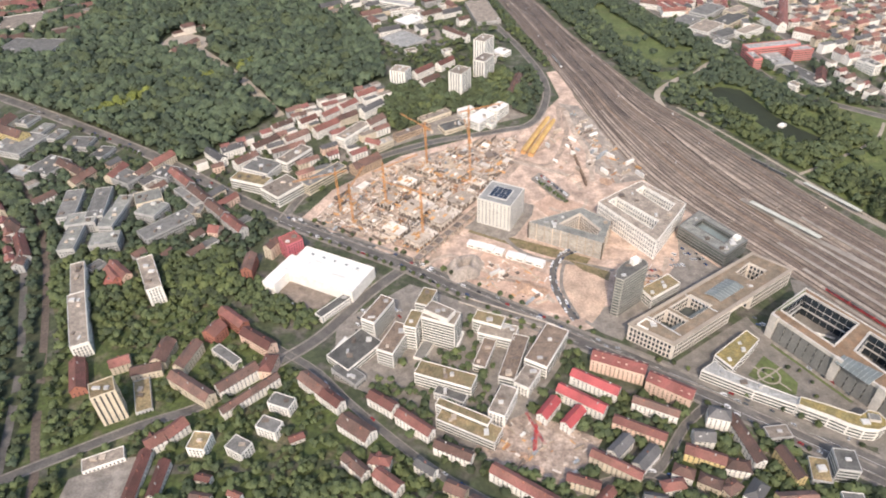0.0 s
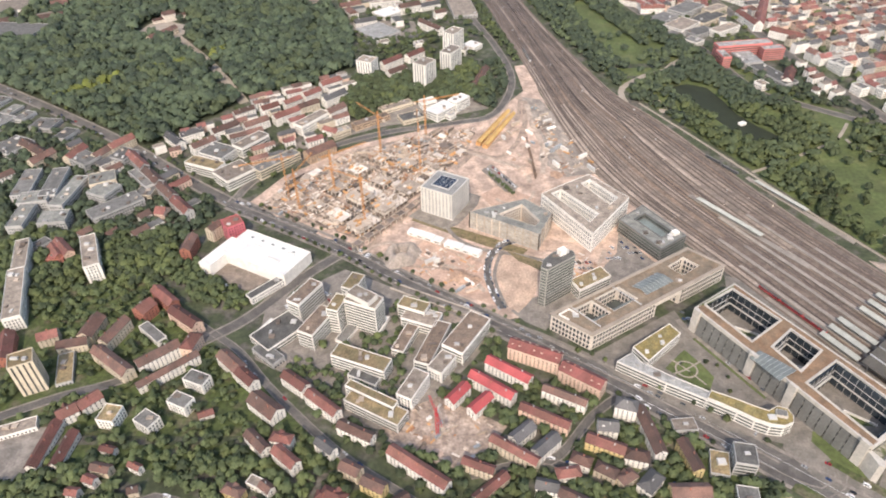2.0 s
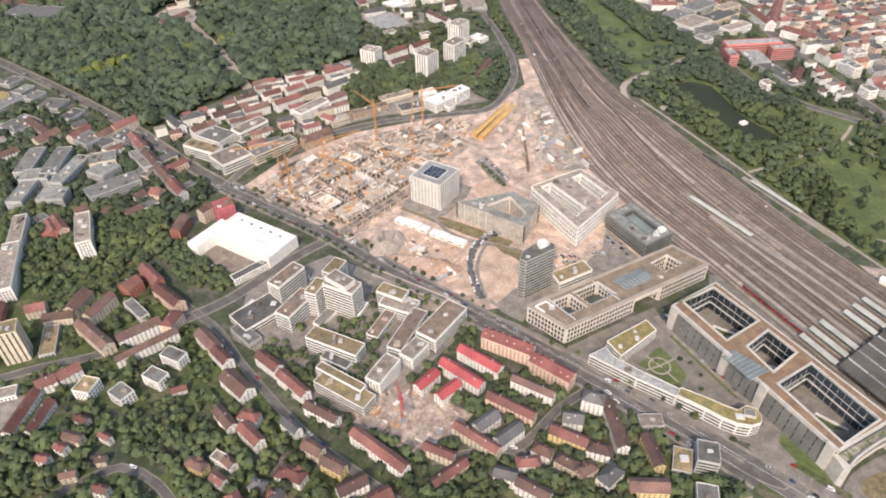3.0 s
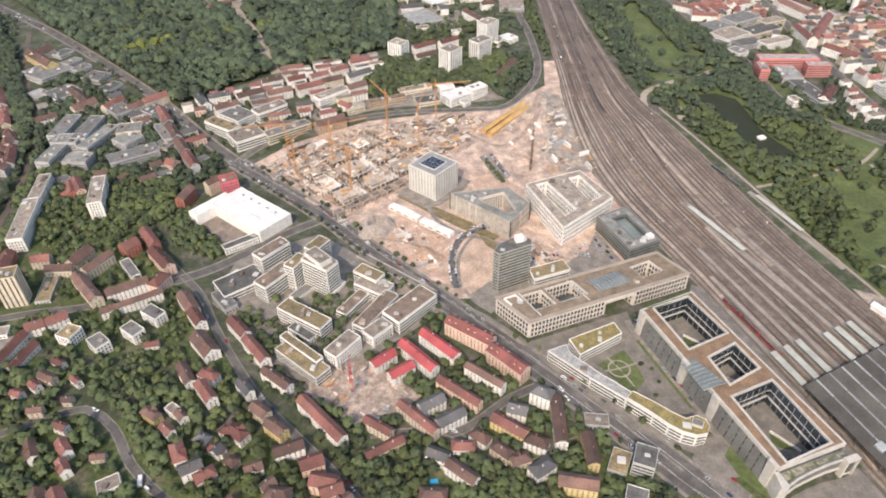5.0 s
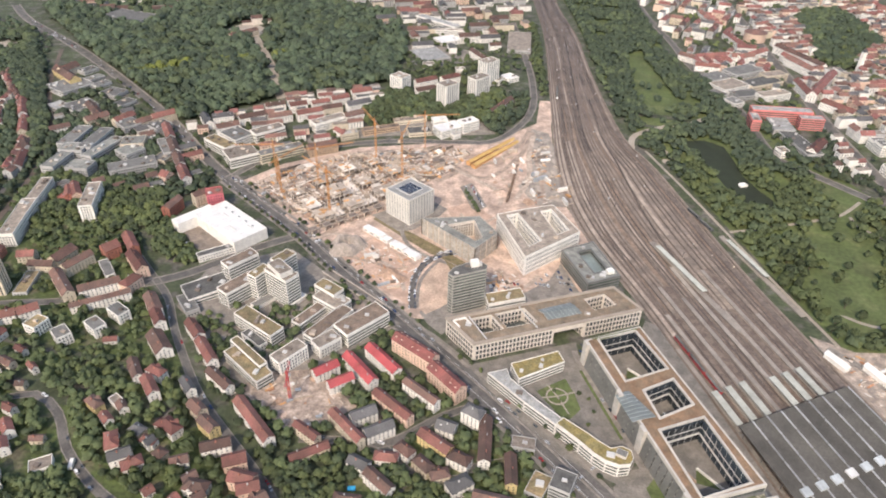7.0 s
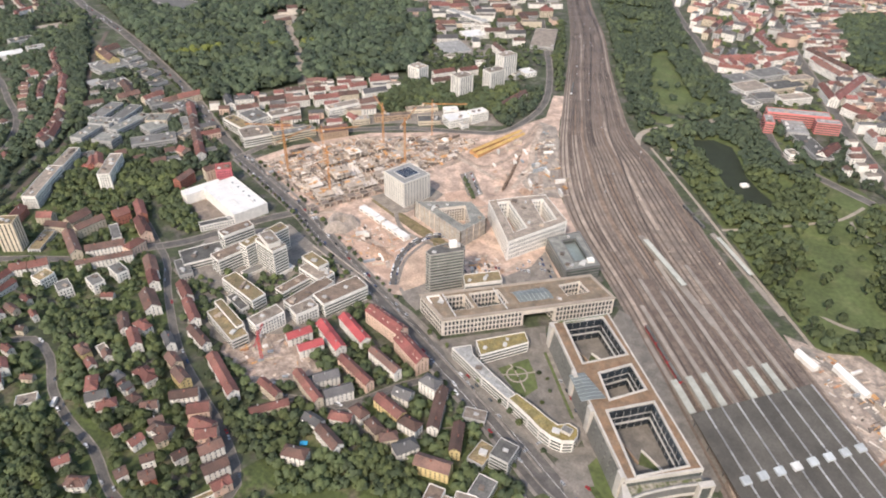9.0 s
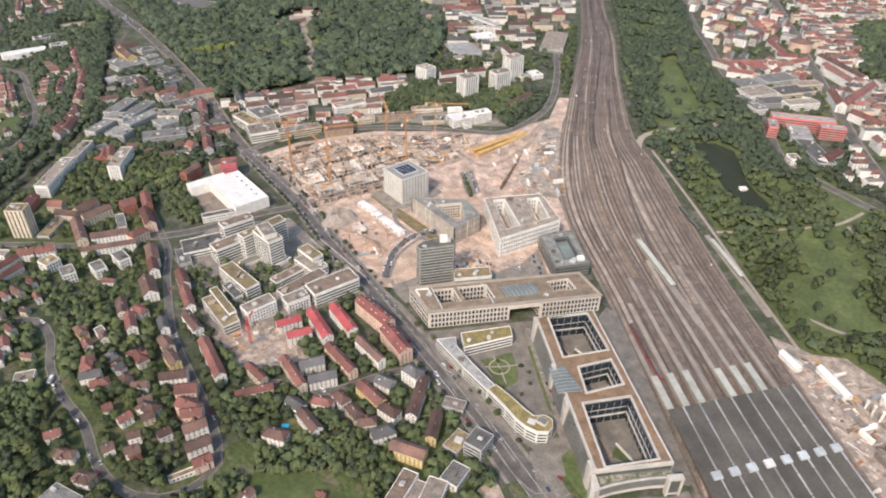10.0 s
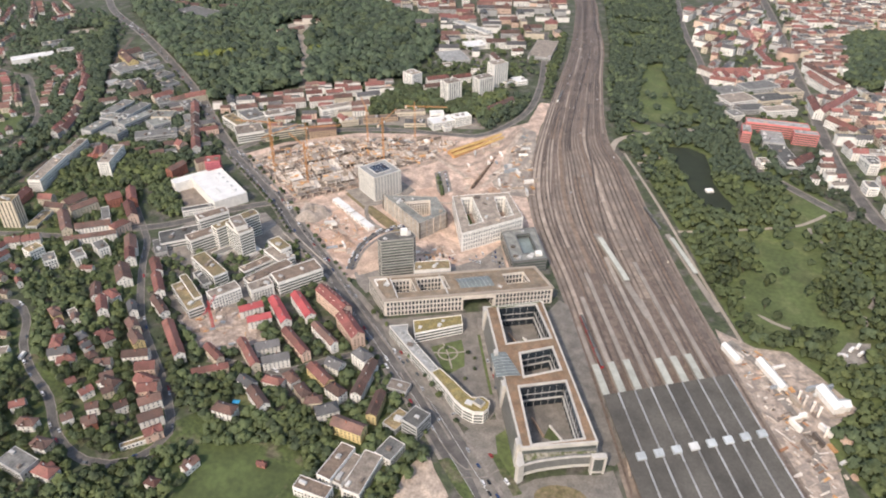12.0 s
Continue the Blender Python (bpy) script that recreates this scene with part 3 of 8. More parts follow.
def area_of(loop):
    return sum(p[0] * q[1] - q[0] * p[1] for p, q in zip(loop, loop[1:] + loop[:1])) / 2


def inset(loop, d):
    """The loop moved inwards by d (anticlockwise loop)."""
    out = []
    n = len(loop)
    for i in range(n):
        p, q, r = Vector(loop[i - 1]), Vector(loop[i]), Vector(loop[(i + 1) % n])
        u, v = (q - p).normalized(), (r - q).normalized()
        m = Vector((-u.y - v.y, u.x + v.x))
        m = m.normalized() if m.length > 1e-6 else Vector((-u.y, u.x))
        out.append(tuple(q + m * d / max(0.35, m.dot(Vector((-u.y, u.x))))))
    return out


def bands(ob, loop, low, high, storey, style, stone, holes=()):
    """Windows on all walls of a building: ribbons of glass, or a grid of panes."""
    floors = max(1, int((high - low) / storey))
    if style in ("plain", "blank", "cap"):
        return
    panes = Shape()
    for ring in (loop, *holes):
        for p, q in zip(ring, ring[1:] + ring[:1]):
            length = math.dist(p, q)
            if length < 4:
                continue
            if style == "ribbon":
                way = (Vector(q) - Vector(p)) / length
                out = Vector((way.y, -way.x))
                for r in range(floors):
                    z = low + r * storey + 1.1
                    a, b = Vector(p) + way * 0.7, Vector(q) - way * 0.7
                    s = Shape()
                    o = [a + out * 0.06, b + out * 0.06, b - out * 0.3, a - out * 0.3]
                    s.prism([tuple(v) for v in (o[0], o[1], o[2], o[3])][::1], z, z + storey * 0.54, True, True)
                    part("window_band", s, GLASS_BAND, ob)
            else:
                wall_windows(panes, p, q, low, high, storey, *{"tower": (4.4, 1.5, 3.0), "tall": (3.6, 2.2, storey * 0.68), "slim": (3.3, 1.1, storey * 0.6)}.get(style, (2.9, 1.5, 1.8)))
    if panes.f:
        part("glazing", panes, GLASS, ob, kind="stuff")


def building(name, loop, height, roof, wall, label, style="grid", holes=(), storey=3.4, category="building", units=3, base=None, parapet=0.8, seed=1, low=0.0, rim=0.35):
    """A flat-roofed building on any outline, with courtyards, parapet, roof deck and roof units."""
    rng = random.Random(seed)
    loop = [tuple(p) for p in loop]
    if area_of(loop) < 0:
        loop = loop[::-1]
    holes = [h if area_of(h) < 0 else h[::-1] for h in [[tuple(p) for p in h] for h in holes]]
    cx, cy = sum(p[0] for p in loop) / len(loop), sum(p[1] for p in loop) / len(loop)
    g = ground(cx, cy) if base is None else base
    ob = thing(name, pose(cx, cy, g), label, category)
    local = [(x - cx, y - cy) for x, y in loop]
    lholes = [[(x - cx, y - cy) for x, y in h] for h in holes]
    s = Shape()
    for ring in (local, *lholes):
        s.prism(ring, low - (4 if low == 0 else 0), height, top=False)
        inner = inset(ring, rim)
        k, n = len(s.v), len(ring)
        s.v += [(x, y, height) for x, y in ring] + [(x, y, height) for x, y in inner] + [(x, y, height - parapet) for x, y in inner]
        for i in range(n):
            j = (i + 1) % n
            s.f += [(k + i, k + j, k + n + j, k + n + i), (k + n + i, k + n + j, k + 2 * n + j, k + 2 * n + i)]
    part("wall", s, WALL[wall] if wall in WALL else wall, ob)
    bm = bmesh.new()
    ring_cap(bm, [inset(r, rim - 0.01) for r in (local, *lholes)], height - parapet + 0.15)
    me = bpy.data.meshes.new("roof")
    bm.to_mesh(me), bm.free()
    part("roof", me, ROOF[roof] if roof in ROOF else roof, ob)
    bands(ob, local, max(low, 0.2), height - 0.6, storey, style, WALL["white"], lholes)
    tries = 0
    while units and tries < 60:
        tries += 1
        ux, uy = rng.uniform(min(p[0] for p in local), max(p[0] for p in local)), rng.uniform(min(p[1] for p in local), max(p[1] for p in local))
        w, d, h = rng.uniform(1.0, 3.2), rng.uniform(1.0, 2.6), rng.uniform(0.8, 2.2)
        ok = all(inside(ux + i * (w + 1), uy + j * (d + 1), local) and not any(inside(ux + i * (w + 1), uy + j * (d + 1), q) for q in lholes) for i in (-1, 1) for j in (-1, 1))
        if ok:
            part("roof_unit", Shape().box(ux - w, uy - d, height - parapet, ux + w, uy + d, height + h - 0.4), rng.choice((FRAME, WALL["grey"], CONCRETE, CONCRETE_DARK)), ob)
            units -= 1
    xs, ys = [p[0] for p in loop], [p[1] for p in loop]
    for i in range(len(loop)):
        p, q = loop[i], loop[(i + 1) % len(loop)]
        claim_way(p[0], p[1], q[0], q[1], 1.0)
    return ob


def block(x, y, length, width, turn, height, roof, wall, style="grid"):
    """A flat-roofed oblong building."""
    c, s, a, b = math.cos(radians(turn)), math.sin(radians(turn)), length / 2, width / 2
    loop = [(x + i * a * c - j * b * s, y + i * a * s + j * b * c) for i, j in ((-1, -1), (1, -1), (1, 1), (-1, 1))]
    claim(x, y, length, width, turn)
    word = {"ribbon": "office block with ribbon windows", "tower": "residential tower", "plain": "plain building", "blank": "windowless hall", "cap": "roof storey", "grid": "flat-roofed building"}[style]
    return building("apartment_tower" if style == "tower" else "building", loop, height, roof, wall, "%s %s with a %s roof" % (wall, word, ROOF_WORD[roof]), style,
                    units=0 if style == "blank" else (min(5, 1 + int(length * width / 320)) if y < 1000 else 1), seed=int(abs(x) + abs(y)), category="tower" if style == "tower" else "building", low=height - 6.5 if style == "cap" else 0.0)


class FarHouses:
    """Distant houses that nobody could count, gathered into one mesh with a material for each wall and roof."""

    def __init__(self):
        self.lots = {}

    def add(self, material, points, faces):
        v, f = self.lots.setdefault(material.name, ([], []))
        n = len(v)
        v += points
        f += [tuple(i + n for i in face) for face in faces]

    def house(self, x, y, length, width, turn, eaves, roof, wall, hip=False, flat=False):
        claim(x, y, length, width, turn)
        c, s, g = math.cos(radians(turn)), math.sin(radians(turn)), ground(x, y)

        def at(u, v, z):
            return (x + u * c - v * s, y + u * s + v * c, g + z)

        a, b, rise = length / 2, width / 2, 0.0 if flat else width * 0.36
        base = [(-a, -b), (a, -b), (a, b), (-a, b)]
        sides = [(i, (i + 1) % 4, 4 + (i + 1) % 4, 4 + i) for i in range(4)]
        cut = b * 0.9 if hip else 0.0
        pts = [at(u, v, -4) for u, v in base] + [at(u, v, eaves) for u, v in base] + [at(-a, 0, eaves + rise), at(a, 0, eaves + rise)]
        self.add(WALL[wall], pts, sides + ([] if hip or flat else [(4, 8, 7), (5, 6, 9)]))
        o, lo = 0.5, eaves - (0.0 if flat else 0.5 * rise / b)
        if flat:
            ring = [at(u * 0.985, v * 0.97, eaves - 0.5) for u, v in base] + [at(u * 0.985, v * 0.97, eaves + 0.05) for u, v in base]
            self.add(ROOF[roof], ring, sides + [(4, 5, 6, 7)])
            return
        ring = [at(-a - o, -b - o, lo), at(a + o, -b - o, lo), at(a + o, b + o, lo), at(-a - o, b + o, lo), at(-a - o + cut, 0, eaves + rise + 0.3), at(a + o - cut, 0, eaves + rise + 0.3)]
        self.add(ROOF[roof], ring, [(0, 1, 5, 4), (2, 3, 4, 5), (1, 2, 5), (3, 0, 4), (3, 2, 1, 0)])
        rows = max(1, int(eaves / 3.2))
        panes = Shape()
        for p, q in zip(base, base[1:] + base[:1]):
            if math.dist(p, q) > 6:
                wall_windows(panes, p, q, 0.3, eaves, pitch=4.2, width=1.7, tall=1.6, proud=0.06)
        quads = [f for i, f in enumerate(panes.f) if i % 5 == 0]
        used = [panes.v[i] for f in quads for i in f]
        self.add(GLASS, [at(*v) for v in used], [tuple(range(4 * i, 4 * i + 4)) for i in range(len(quads))])

    def finish(self, name, label):
        me = bpy.data.meshes.new(name)
        verts, faces, slots = [], [], []
        for k, (mat_name, (v, f)) in enumerate(self.lots.items()):
            me.materials.append(bpy.data.materials[mat_name])
            n = len(verts)
            verts += v
            faces += [tuple(i + n for i in face) for face in f]
            slots += [k] * len(f)
        me.from_pydata(verts, [], faces)
        me.polygons.foreach_set("material_index", slots)
        ob = new(name, me)
        ob.matrix_world = SIZE
        return tagged(ob, label, "houses", kind="stuff")


# ---- landmark buildings ----
def library():
    """The pale cube with a grid of openings on every face and a glazed roof well."""
    x, y, turn, a, h = 80.8, 625.4, -28.6, 20.2, 33.3
    claim(x, y, 40.4, 40.4, turn)
    ob = thing("library_cube", pose(x, y, ground(x, y), 0, 0, turn), "pale grey concrete cube with a grid of square openings", "library")
    s = Shape()
    sq = [(-a, -a), (a, -a), (a, a), (-a, a)]
    s.prism(sq, -3, h, top=False)
    w = a - 1.0
    k = len(s.v)
    s.v += [(p, q, h) for p, q in sq] + [(p * w / a, q * w / a, h) for p, q in sq] + [(p * w / a, q * w / a, h - 1.2) for p, q in sq]
    for i in range(4):
        j = (i + 1) % 4
        s.f += [(k + i, k + j, k + 4 + j, k + 4 + i), (k + 4 + i, k + 4 + j, k + 8 + j, k + 8 + i)]
    part("wall", s, surface("pale_concrete", (0.60, 0.57, 0.51), grain=0.08, stain=0.08), ob)
    part("roof_terrace", Shape().box(-w, -w, h - 1.6, w, w, h - 0.7), surface("terrace_slabs", (0.27, 0.265, 0.25), grain=0.15, stain=0.2), ob)
    n = 9
    for i, (p, q) in enumerate(zip(sq, sq[1:] + sq[:1])):
        p, q = Vector(p), Vector(q)
        way = (q - p).normalized()
        out = Vector((way.y, -way.x))
        for r in range(n):
            for c in range(n):
                step = 2 * a / n
                m = p + way * step * (c + 0.5) + out * 0.03
                z = 1.2 + (h - 2.4) * (r + 0.5) / n
                s = Shape()
                hw, hh = 0.85, 1.15
                u, v = m - way * hw, m + way * hw
                s.face((u.x, u.y, z - hh), (v.x, v.y, z - hh), (v.x, v.y, z + hh), (u.x, u.y, z + hh))
                for e in (-hw, hw):
                    g = m + way * e
                    s.face((g.x, g.y, z - hh), (g.x - out.x * 0.05, g.y - out.y * 0.05, z - hh), (g.x - out.x * 0.05, g.y - out.y * 0.05, z + hh), (g.x, g.y, z + hh))
                part("window", s, WELL, ob)
    part("roof_light_frame", Shape().box(-11.2, -11.2, h - 1.1, 11.2, 11.2, h + 0.5), FRAME, ob, "pale frame of the glazed roof")
    for i in range(4):
        for j in range(4):
            u, v = -10.4 + 5.25 * i, -10.4 + 5.25 * j
            part("roof_light", Shape().box(u, v, h + 0.2, u + 4.9, v + 4.9, h + 0.62), SOLAR, ob)


WELL = surface("glass_block", (0.27, 0.27, 0.26), rough=0.3, grain=0.1, stain=0.2, vary=0.25, bump=0)
SOLAR = surface("roof_light_glass", (0.03, 0.04, 0.06), rough=0.15, grain=0.1, stain=0.2, vary=0.3, bump=0)
library()


def eaves_plate(ob, loop, z, out, material):
    """A thin roof plate that stands out beyond the walls."""
    mid = ob.location / UNIT
    ring = inset([(x - mid.x, y - mid.y) for x, y in loop], -out)
    inner = inset([(x - mid.x, y - mid.y) for x, y in loop], 2.4)
    n = len(ring)
    s = Shape()
    s.v = [(x, y, z) for x, y in ring] + [(x, y, z + 0.8) for x, y in ring] + [(x, y, z + 0.8) for x, y in inner] + [(x, y, z) for x, y in inner]
    for i in range(n):
        j = (i + 1) % n
        s.f += [(i, j, n + j, n + i), (n + i, n + j, 2 * n + j, 2 * n + i), (2 * n + i, 2 * n + j, 3 * n + j, 3 * n + i), (3 * n + i, 3 * n + j, j, i)]
    part("roof_plate", s, material, ob)


def bank_block():
    """The long office block with courtyards beside the main road, and a passage below its glass hall."""
    west = [(180, 428), (213, 401), (279, 444.4), (250, 473.2)]
    bridge = [(250, 473.2), (279, 444.4), (305, 461.5), (276, 490)]
    east = [(276, 490), (305, 461.5), (356, 495), (327, 523)]
    rooms = ((west, [[(201.5, 434.5), (217, 418.5), (234, 430), (219, 446)], [(222.5, 448.5), (237.5, 432.5), (262, 449), (247, 465)]], 0.0), (bridge, [], 13.0), (east, [[(301, 495), (312, 482), (331, 496), (319, 509)]], 0.0))
    made = []
    for loop, holes, low in rooms:
        ob = building("office_block", loop, 19, "earth", "stone", "long pale stone office block with a courtyard and brown roof", "blank" if low else "tall", holes, storey=5.6, units=2 if not low else 0,
                      category="office building", low=low, rim=0.3, parapet=0.3, seed=int(loop[0][0]))
        made.append(ob)
    eaves_plate(made[1], [(180, 428), (213, 401), (356, 495), (327, 523)], 19.05, 1.0, ROOF_EDGE)
    for p, q in (((250, 473.2), (279, 444.4)), ((276, 490), (305, 461.5))):
        mid = made[1].location / UNIT
        part("joint_cover", Shape().bar((p[0] - mid.x, p[1] - mid.y, 19.0), (q[0] - mid.x, q[1] - mid.y, 19.0), 1.4, 0.3), ROOF["earth"], made[1])
    mid = made[0].location / UNIT
    # dark glazed courts, cross walks and a white roof terrace
    for ring in ([(201.5, 434.5), (217, 418.5), (234, 430), (219, 446)], [(222.5, 448.5), (237.5, 432.5), (262, 449), (247, 465)]):
        drape("courtyard", ring, COURT_DARK, 3.0, "dark courtyard floor between offices", "courtyard")
        a, b, c2, d = [Vector(p) - mid.xy for p in ring]
        part("glass_wing", Shape().prism([tuple(v) for v in (b, c2, c2.lerp(d, 0.3), b.lerp(a, 0.3))][::-1] if area_of([tuple(v) for v in (b, c2, c2.lerp(d, 0.3), b.lerp(a, 0.3))]) < 0
                                         else [tuple(v) for v in (b, c2, c2.lerp(d, 0.3), b.lerp(a, 0.3))], 2, 13), GLASS_ROOF, made[0], "low glass wing in the courtyard")
    for p, q in (((199, 438), (222, 412)), ((241, 466), (264, 440))):
        part("roof_walk", Shape().bar((p[0] - mid.x, p[1] - mid.y, 19.05), (q[0] - mid.x, q[1] - mid.y, 19.05), 1.1, 0.25), FRAME, made[0], "pale walkway slabs on the roof")
    for p, q in (((187, 427), (197, 434)), ((197, 434), (204, 427)), ((195, 420), (187, 427))):
        part("terrace_wall", Shape().bar((p[0] - mid.x, p[1] - mid.y, 19.6), (q[0] - mid.x, q[1] - mid.y, 19.6), 1.0, 1.6), WALL["white"], made[0], "white roof terrace wall")
    return made[1]


COURT_DARK = surface("court_dark", (0.07, 0.078, 0.072), rough=0.5, grain=0.2, stain=0.3)
ROOF_EDGE = surface("roof_edge_metal", (0.34, 0.285, 0.225), grain=0.1, stain=0.15, bump=0)


def glazed_court(loop, z, rise, label, parent=None):
    """A glass roof with a ridge, its ribs and panes."""
    (ax, ay), (bx, by), (cx, cy), (dx, dy) = loop
    mx, my = sum(p[0] for p in loop) / 4, sum(p[1] for p in loop) / 4
    ob = new("glass_roof")
    ob.parent = parent
    ob.location = (mx - parent.location.x / UNIT, my - parent.location.y / UNIT, z)
    tagged(ob, label)
    rel = [Vector((p[0] - mx, p[1] - my, 0)) for p in loop]
    n = 8
    for i in range(n):
        t0, t1 = i / n, (i + 1) / n
        for lo, hi in ((0, 1), (3, 2)):
            p, q = rel[lo].lerp(rel[hi], t0), rel[lo].lerp(rel[hi], t1)
            other = (3, 2) if lo == 0 else (0, 1)
            r, w = (p + rel[other[0]].lerp(rel[other[1]], t0)) / 2, (q + rel[other[0]].lerp(rel[other[1]], t1)) / 2
            r.z = w.z = rise
            s = Shape()
            ring = [tuple(v) for v in (p, q, w, r)]
            s.face(*(ring if lo == 0 else ring[::-1]))
            low = [(v[0], v[1], v[2] - 0.08) for v in ring]
            s.face(*(low[::-1] if lo == 0 else low))
            part("pane", s, GLASS_ROOF, ob)
            part("rib", Shape().bar(tuple(p + Vector((0, 0, 0.05))), tuple(r + Vector((0, 0, 0.05))), 0.16), FRAME, ob)
    return ob


glazed_court([(272, 454), (301, 473), (288, 486), (260, 466)], 19.0, 1.6, "blue-grey glass roof over a courtyard", bank_block())
netted = building("office_building", [(108, 586), (180, 544), (197, 582), (170, 610)], 22, "sage", "veil", "unfinished grey angular office building behind scaffold netting", "blank",
         [[(139, 581), (177, 559), (183, 568), (166, 600)]], storey=3.5, category="office building", units=12)
for (px, py), (qx, qy) in zip([(108, 586), (180, 544), (197, 582), (170, 610)], [(180, 544), (197, 582), (170, 610), (108, 586)]):
    count = int(math.dist((px, py), (qx, qy)) / 9)
    off = netted.location / UNIT
    for i in range(count + 1):
        mx, my = px + (qx - px) * i / count - off.x, py + (qy - py) * i / count - off.y
        part("scaffold_post", Shape().bar((mx, my, -2), (mx, my, 22.3), 1.0), CONCRETE, netted)
    for z in (3.4, 6.9, 10.4, 13.9, 17.4):
        part("floor_edge", Shape().bar((px - off.x, py - off.y, z), (qx - off.x, qy - off.y, z), 0.5, 0.55), CONCRETE, netted)
# finished stone fronts round its courtyard
yard = [(139, 581), (177, 559), (183, 568), (166, 600)]
yard = yard if area_of(yard) < 0 else yard[::-1]
off = netted.location / UNIT
panes = Shape()
for (px, py), (qx, qy) in zip(yard, yard[1:] + yard[:1]):
    c = Vector((166, 577))
    p, q = Vector((px, py)).lerp(c, 0.02) - off.xy, Vector((qx, qy)).lerp(c, 0.02) - off.xy
    p0, q0 = Vector((px, py)) - off.xy, Vector((qx, qy)) - off.xy
    ring = [tuple(v) for v in (p, q, q0, p0)]
    part("courtyard_wall", Shape().prism(ring if area_of(ring) > 0 else ring[::-1], 0, 21.6), WALL["stone"], netted)
    wall_windows(panes, tuple(p), tuple(q), 1, 21, 3.5, 3.0, 1.6, 2.1)
part("glazing", panes, GLASS, netted, kind="stuff")
for (ax, ay), (bx, by) in (((207, 618), (238, 575)), ((242, 632), (263, 603))):
    tagged(part("courtyard_lawn", ribbon([Vector((ax, ay)), Vector(((ax + bx) / 2, (ay + by) / 2)), Vector((bx, by))], 7, 0.5), LAWN), "narrow green courtyard", "lawn", kind="structure")
building("apartment_block", [(189, 616), (234.5, 541), (284.5, 607), (247.5, 656), (218, 637)], 24, "gravel", "white", "white perimeter block with two narrow green courtyards", "slim",
         [[(200, 616.5), (211.5, 624.5), (246, 577), (235, 562)], [(236, 637), (247, 645), (272, 607), (261, 594)]], storey=5.4, category="apartment block", units=6)
building("glass_office", [(269, 577), (302, 525), (333, 548), (300, 604)], 17, "sage", GLASS_BLUE, "low grey-green glass office building with a roof court", "ribbon",
         [[(286, 578), (307, 545), (320, 555), (299, 588)]], storey=3.6, category="office building", units=5, rim=1.3)
drape("courtyard", [(287, 578), (307, 546), (319, 555), (299, 587)], surface("court_teal", (0.20, 0.235, 0.22), rough=0.4, grain=0.15, stain=0.2), 11.0, "grey-green glazed court floor inside an office", "courtyard")
building("office_tower", [(172, 461), (178, 457), (206, 478), (205, 485), (197, 489), (185, 483), (175, 472)], 47, "felt", "smoke", "grey curved office tower with dark bands", "ribbon", storey=3.5,
         category="office tower", units=2)
building("office_block", [(212, 467), (245, 488), (237, 502), (205, 482)], 14, "sedum", "white", "low white office block with a planted roof", "ribbon", category="office building")


WALL["panel"] = surface("panel_grey_white", (0.49, 0.455, 0.40), grain=0.08, stain=0.12, stain_size=6)


